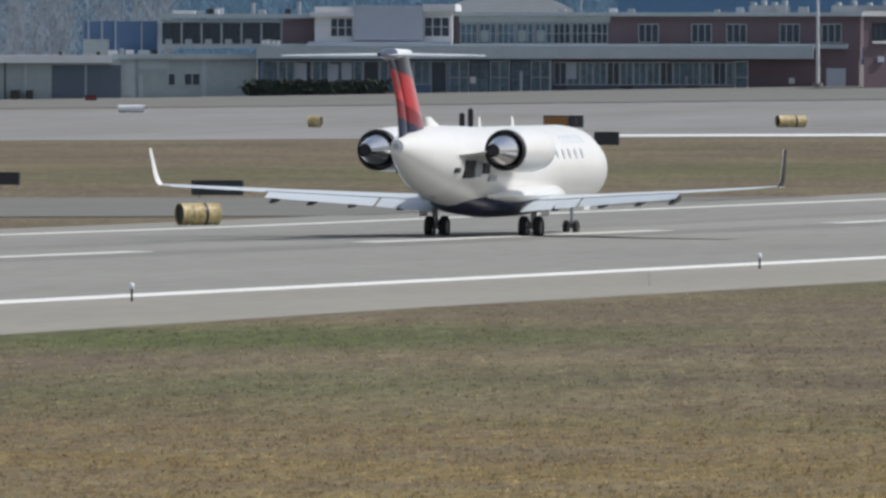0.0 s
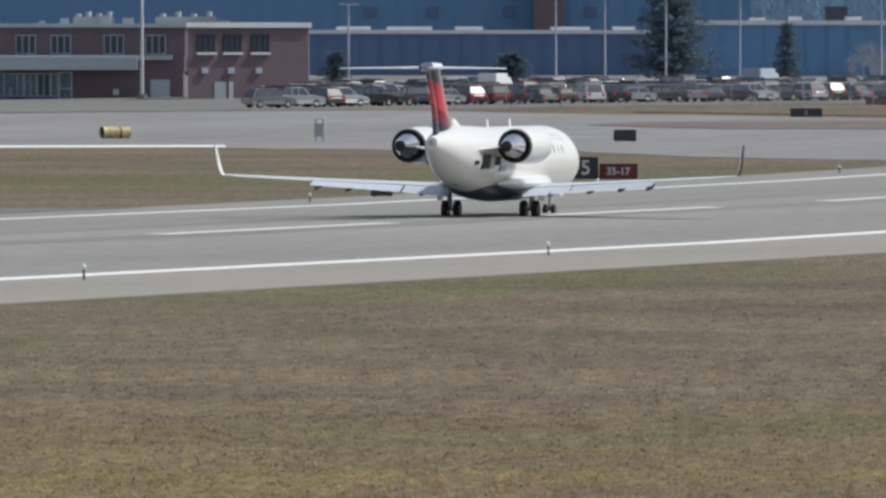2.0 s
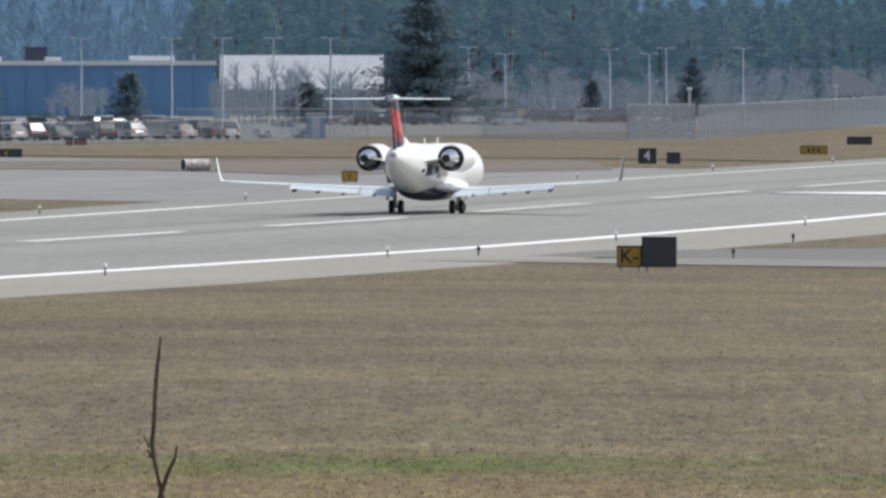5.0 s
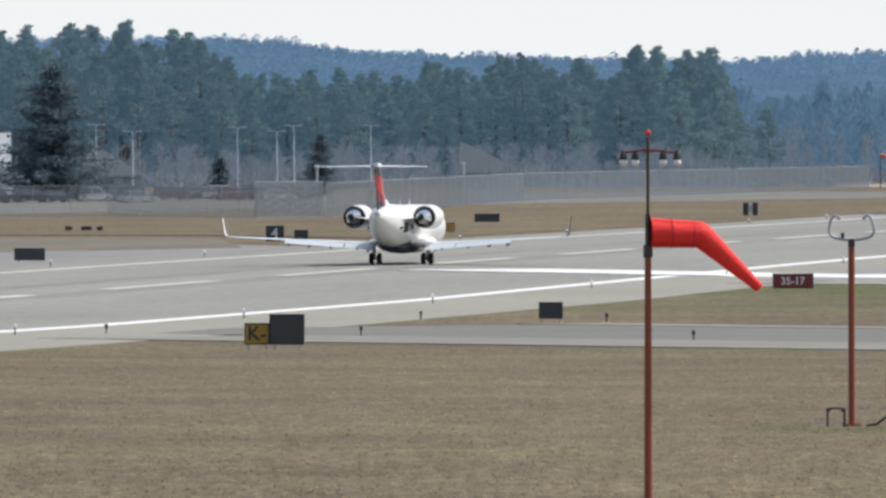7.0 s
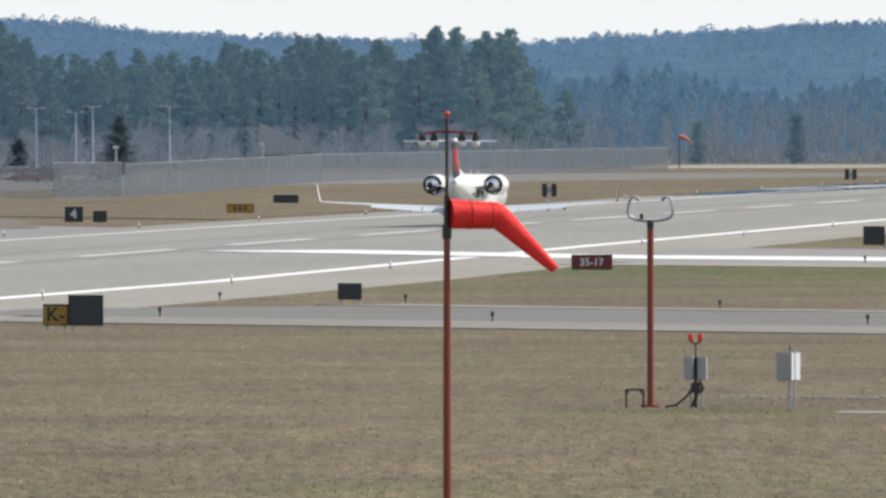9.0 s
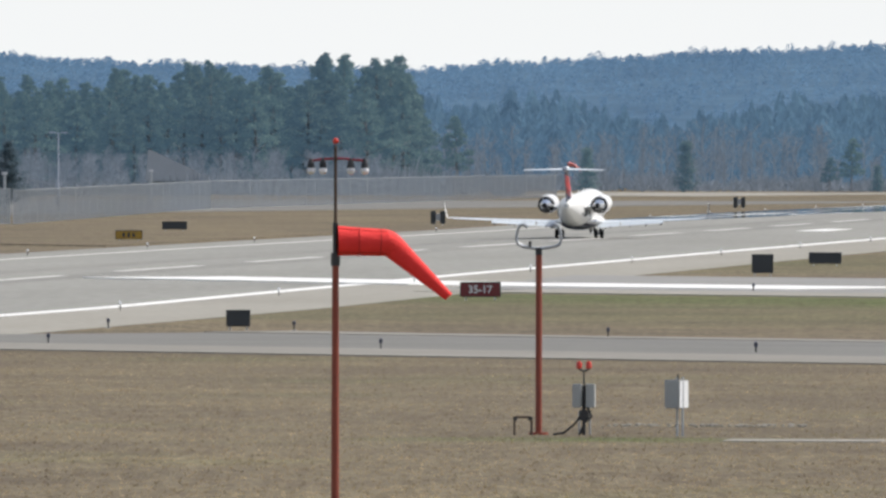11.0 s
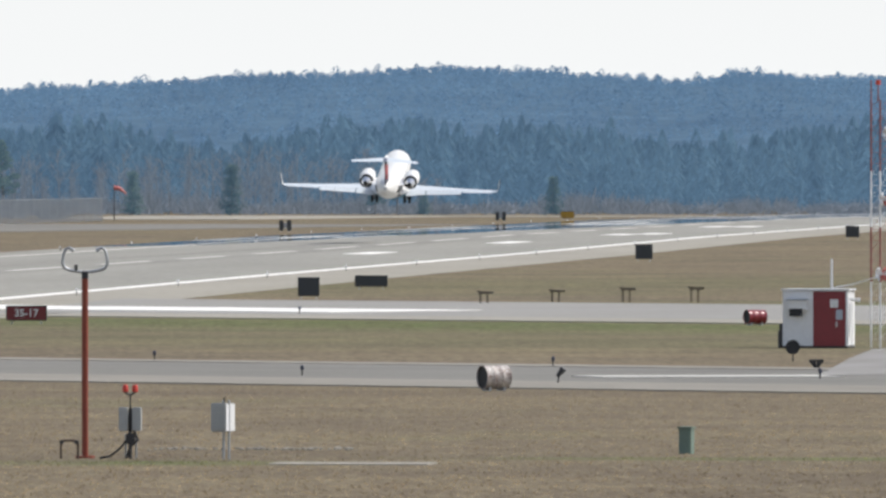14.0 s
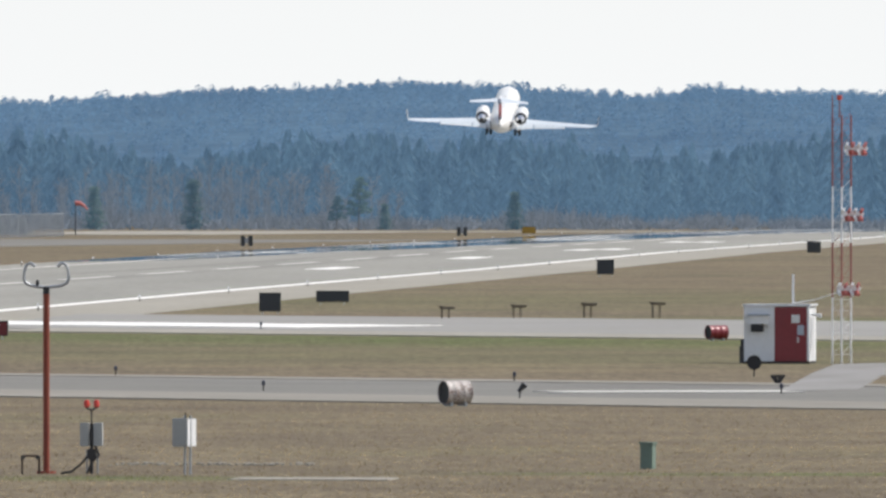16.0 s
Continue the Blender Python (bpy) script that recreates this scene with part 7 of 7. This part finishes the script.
def build_far_woods():
    rng = random.Random(8)
    # belt of conifers behind the end of the runway
    vs, fs = [], []
    for _ in range(2300):
        u = rng.uniform(4380, 7000)
        d = 2560 + 440 * rng.random()
        m = bearing_place(u, d)
        m.translation.z += (d - 2560) * 0.006
        h = rng.uniform(8.5, 14.5) * (1 + 0.16 * math.sin(u * 0.011) * math.sin(u * 0.0037 + 2)) * (1.2 if rng.random() < 0.1 else 1.0)
        small_tree(rng, m.translation, h, h * rng.uniform(0.12, 0.22), vs, fs, 120, rng.random() < 0.8)
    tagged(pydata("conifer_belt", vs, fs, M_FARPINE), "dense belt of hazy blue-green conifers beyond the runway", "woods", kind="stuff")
    # woods behind the warehouses and houses
    vs, fs = [], []
    for _ in range(950):
        u = rng.uniform(-700, 3700)
        d = rng.uniform(2300, 2420)
        m = bearing_place(u, d)
        h = rng.uniform(14, 21)
        small_tree(rng, m.translation, h, h * rng.uniform(0.1, 0.18), vs, fs, 190, rng.random() < 0.4)
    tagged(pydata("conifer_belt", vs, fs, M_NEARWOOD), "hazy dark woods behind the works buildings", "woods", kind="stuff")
    bare_grove(rng, -900, 300, 1650, 1760, 9, 15, 150, M_BARETREE, "pale leafless trees behind the low building")
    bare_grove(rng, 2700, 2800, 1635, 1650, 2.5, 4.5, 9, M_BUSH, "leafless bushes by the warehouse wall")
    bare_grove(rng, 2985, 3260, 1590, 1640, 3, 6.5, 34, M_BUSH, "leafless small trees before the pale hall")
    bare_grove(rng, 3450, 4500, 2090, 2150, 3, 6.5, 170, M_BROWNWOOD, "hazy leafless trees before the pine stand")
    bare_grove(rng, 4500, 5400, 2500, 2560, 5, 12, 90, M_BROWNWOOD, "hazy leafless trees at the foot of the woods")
    # wooded hill
    prof_u = [-1500, 2000, 3300, 3630, 3770, 3890, 3990, 4090, 4570, 4642, 4842, 5062, 5262, 5422, 5542, 5742, 5842, 5972, 6042, 6210, 6600, 7000, 8200]
    prof_v = [150, 175, 222, 227, 221, 204, 199, 194, 184, 192, 201, 217, 222, 232, 226, 214, 206, 222, 214, 214, 204, 190, 150]

    def hill_top(u):
        return CAM_Z + float(np.interp(u, prof_u, prof_v)) * 4500 / FOCAL - 2.4
    vs, fs = [], []
    us = list(range(-1500, 8201, 100))
    rows = [(3300, 0.0), (3550, 0.22), (3800, 0.45), (4050, 0.68), (4300, 0.88), (4500, 1.0), (4700, 0.9), (4860, 0.75)]
    for d, k in rows:
        for u in us:
            m = bearing_place(u, d)
            vs.append((m.translation.x, m.translation.y, 3.0 + (hill_top(u) - 3.0) * k))
    n = len(us)
    for j in range(len(rows) - 1):
        for i in range(n - 1):
            fs.append((j * n + i, j * n + i + 1, (j + 1) * n + i + 1, (j + 1) * n + i))
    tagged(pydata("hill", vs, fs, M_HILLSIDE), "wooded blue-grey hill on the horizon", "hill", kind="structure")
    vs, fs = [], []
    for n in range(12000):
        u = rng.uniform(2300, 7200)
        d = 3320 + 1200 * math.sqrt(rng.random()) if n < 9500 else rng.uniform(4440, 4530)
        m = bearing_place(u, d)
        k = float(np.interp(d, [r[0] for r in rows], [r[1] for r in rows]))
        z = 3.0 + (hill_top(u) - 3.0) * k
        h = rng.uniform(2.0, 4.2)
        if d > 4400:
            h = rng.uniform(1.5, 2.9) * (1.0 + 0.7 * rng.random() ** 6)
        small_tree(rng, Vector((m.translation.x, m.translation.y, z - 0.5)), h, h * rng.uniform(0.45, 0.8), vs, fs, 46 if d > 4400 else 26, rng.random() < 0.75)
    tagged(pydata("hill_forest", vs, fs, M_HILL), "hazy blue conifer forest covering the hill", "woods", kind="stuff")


# ---------------------------------------------------------------- foreground
def build_sapling():
    """A leafless sapling near the camera, its top twigs in view."""
    m = bearing_place(1840 + 1000, 45)
    t = thing("sapling", "thin leafless sapling with bare brown twigs", "sapling", m)
    b = m.translation.z
    k = 45 / FOCAL

    def P(px, py, d=0.0):
        return ((px - 1000) * k, d, CAM_Z + (51.8 - (py - 441) - 380) * k - b)
    pts = [P(1003, 556), P(998, 610), P(995, 660), P(994, 710), P(991, 745), P(995, 772), P(1003, 806), P(1014, 850), P(1024, 890)]
    low = [(0.1, 0.0, 3.0), (0.04, 0.0, 1.2), (0.0, 0.0, -0.1)]
    part("main_twig", tube(bmesh.new(), pts + low, [0.0035, 0.006, 0.0065, 0.007, 0.0075, 0.006, 0.006, 0.0075, 0.009, 0.016, 0.022, 0.03], 8), M_TWIG, t)
    pts = [P(1010, 748), P(1008, 768), P(999, 788), P(985, 830), P(972, 890)]
    side = part("side_twig", tube(bmesh.new(), pts + [(-0.03, 0.02, 3.4), (0.04, 0.0, 1.4)], [0.0035, 0.005, 0.006, 0.0085, 0.0095, 0.013, 0.016], 8), M_TWIG, t)
    part("side_twig", tube(bmesh.new(), [P(986, 752), P(982, 742), P(974, 728)], [0.004, 0.002, 0.0012], 6), M_TWIG, t)
    part("bud", tube(bmesh.new(), [P(990, 770), P(984, 756)], [0.006, 0.002], 6), M_TWIG, t)
    for py, q in ((600, 1), (636, -1), (668, 1), (700, -1), (726, 1)):
        x = np.interp(py, [556, 610, 660, 710, 745], [1003, 998, 995, 994, 991])
        part("bud", tube(bmesh.new(), [P(x, py), P(x + q * 4, py - 7)], [0.006, 0.002], 6), M_TWIG, t)
    return t, side


def build_tufts():
    """Dry grass blades, mostly laid over, on the near field."""
    rng = np.random.default_rng(4)
    n = 240000
    az = np.radians(rng.uniform(-17.8, -1.2, n))
    d = 1 / (1 / 560 + (1 / 168 - 1 / 560) * rng.random(n))
    x, y = np.sin(az) * d, np.cos(az) * d
    keep = (x > -87.0) & (x * 0.964 + y < 462)
    x, y = x[keep], y[keep]
    z = np.interp(y, FALL_Y, FALL_Z)
    m = len(x)
    h, w, l = rng.uniform(0.015, 0.05, m), rng.uniform(0.012, 0.04, m), rng.uniform(-0.05, 0.05, m)
    turn = rng.uniform(-1.3, 1.3, m)
    wx, wy = w * np.cos(turn), w * np.sin(turn)
    vs = np.empty((m, 3, 3))
    vs[:, 0] = np.stack([x - wx, y - wy, z - 0.01], 1)
    vs[:, 1] = np.stack([x + wx, y + wy, z - 0.01], 1)
    vs[:, 2] = np.stack([x + l, y + h * rng.uniform(-0.4, 1.0, m), z + h], 1)
    tagged(pydata("grass_tufts", vs.reshape(-1, 3).tolist(), np.arange(m * 3).reshape(-1, 3).tolist(), M_STRAW), "dry straw-coloured grass blades on the near field", "grass", kind="stuff")


build_terminal()
build_warehouses()
build_car_park()
build_lamps()
build_fences()
build_trees()
build_far_woods()
sapling, side_twig = build_sapling()
build_tufts()


# ---------------------------------------------------------------- what moves
def motions():
    # seconds, distance along the runway, height of the wheels, nose up, right wing down
    rows = [
        (0.0, 442.9, 0.26, 0.0, 0.0),
        (0.5, 467.0, 0.20, 0.0, 0.0),
        (1.0, 492.2, 0.15, 0.0, 0.0),
        (1.5, 518.3, 0.10, 0.0, 0.0),
        (2.0, 545.2, 0.06, 0.0, 0.0),
        (2.5, 572.9, 0.04, 0.0, 0.0),
        (3.0, 601.4, 0.02, 0.0, 0.0),
        (3.5, 630.4, 0.02, 0.0, 0.0),
        (4.0, 660.0, 0.08, 0.0, 0.0),
        (4.5, 690.2, 0.16, 0.0, 0.0),
        (5.0, 720.9, 0.28, 0.0, 0.0),
        (5.5, 752.0, 0.39, 0.0, 0.0),
        (6.0, 783.6, 0.50, 0.0, 0.0),
        (6.5, 815.6, 0.62, 0.0, 0.0),
        (7.0, 848.1, 0.74, 0.0, 0.0),
        (7.5, 881.1, 0.84, 0.0, 0.0),
        (8.0, 914.5, 0.94, 0.0, 0.0),
        (8.5, 948.4, 1.04, 0.0, 0.0),
        (9.0, 982.8, 1.14, 0.0, 0.0),
        (9.5, 1017.8, 1.24, 0.0, 0.0),
        (10.0, 1053.4, 1.33, 0.0, 0.0),
        (10.5, 1089.7, 1.42, 0.5, 0.0),
        (11.0, 1126.7, 1.52, 2.2, 0.0),
        (11.5, 1164.6, 1.80, 4.5, 0.0),
        (12.0, 1203.3, 2.24, 6.6, 0.0),
        (12.5, 1243.0, 2.67, 7.7, 0.0),
        (13.0, 1283.8, 3.37, 8.5, 0.8),
        (13.5, 1325.9, 4.60, 8.8, 1.5),
        (14.0, 1369.2, 6.14, 9.1, 2.0),
        (14.5, 1414.0, 7.92, 9.6, 2.2),
        (15.0, 1460.3, 10.10, 10.1, 2.2),
        (15.5, 1508.4, 12.60, 10.6, 2.2),
        (16.0, 1558.4, 15.20, 10.9, 2.2),
    ]
    # on the wheels it points along the runway; airborne it noses into the wind
    walk(airliner, [(t, pose(float(np.interp(t, [0, 10.5, 13], [-121.0, -121.05, -121.15])), y, z, up, bank, float(np.interp(t, [0, 10.5, 13, 16], [0.1, 0.2, 1.9, 2.0])))) for t, y, z, up, bank in rows])

    # the sock swings a little on its ring
    swing = [(0, 20), (2, 12), (4.5, 24), (7, 18), (7.5, 22), (8, 28), (8.5, 34), (9, 25), (9.5, 6), (10.5, 10), (11.5, 14), (12, 20), (12.5, 28), (13, 24), (14.5, 15), (16, 20)]
    walk(sock, [(t, pose(0, 0, 5.81 - ground_z(*SOCK_AT), 0, 0, a)) for t, a in swing])

    # the sapling sways: sideways, and dipping at the top
    sway = [(0, 0, 0), (2.5, 0.01, 0), (3.0, -0.055, 0), (3.5, 0, 0), (4.0, 0.27, -0.043), (4.5, -0.02, -0.066), (5, 0.1, 0), (7, -0.05, 0), (9, 0.08, 0), (12, 0, 0), (14, 0.1, 0), (16, 0, 0)]
    still = sapling.matrix_basis.copy()
    walk(sapling, [(t, still @ pose(0, 0, dz, 0, math.degrees(math.atan(dx / 5.6)), 0)) for t, dx, dz in sway])
    # its lower twig bends by itself, from the fork
    bend = [(0, 0.0), (2.5, 0.03), (3.0, 0.023), (3.5, 0.0), (4.0, 0.011), (4.5, 0.113), (5.0, 0.06), (7, 0.0), (9, 0.04), (12, 0.0), (14, 0.05), (16, 0.0)]
    walk(side_twig, [(t, pose(0.04, 0, 1.4, 0, math.degrees(math.atan(dx / 4.7)), 0) @ pose(-0.04, 0, -1.4)) for t, dx in bend])


motions()
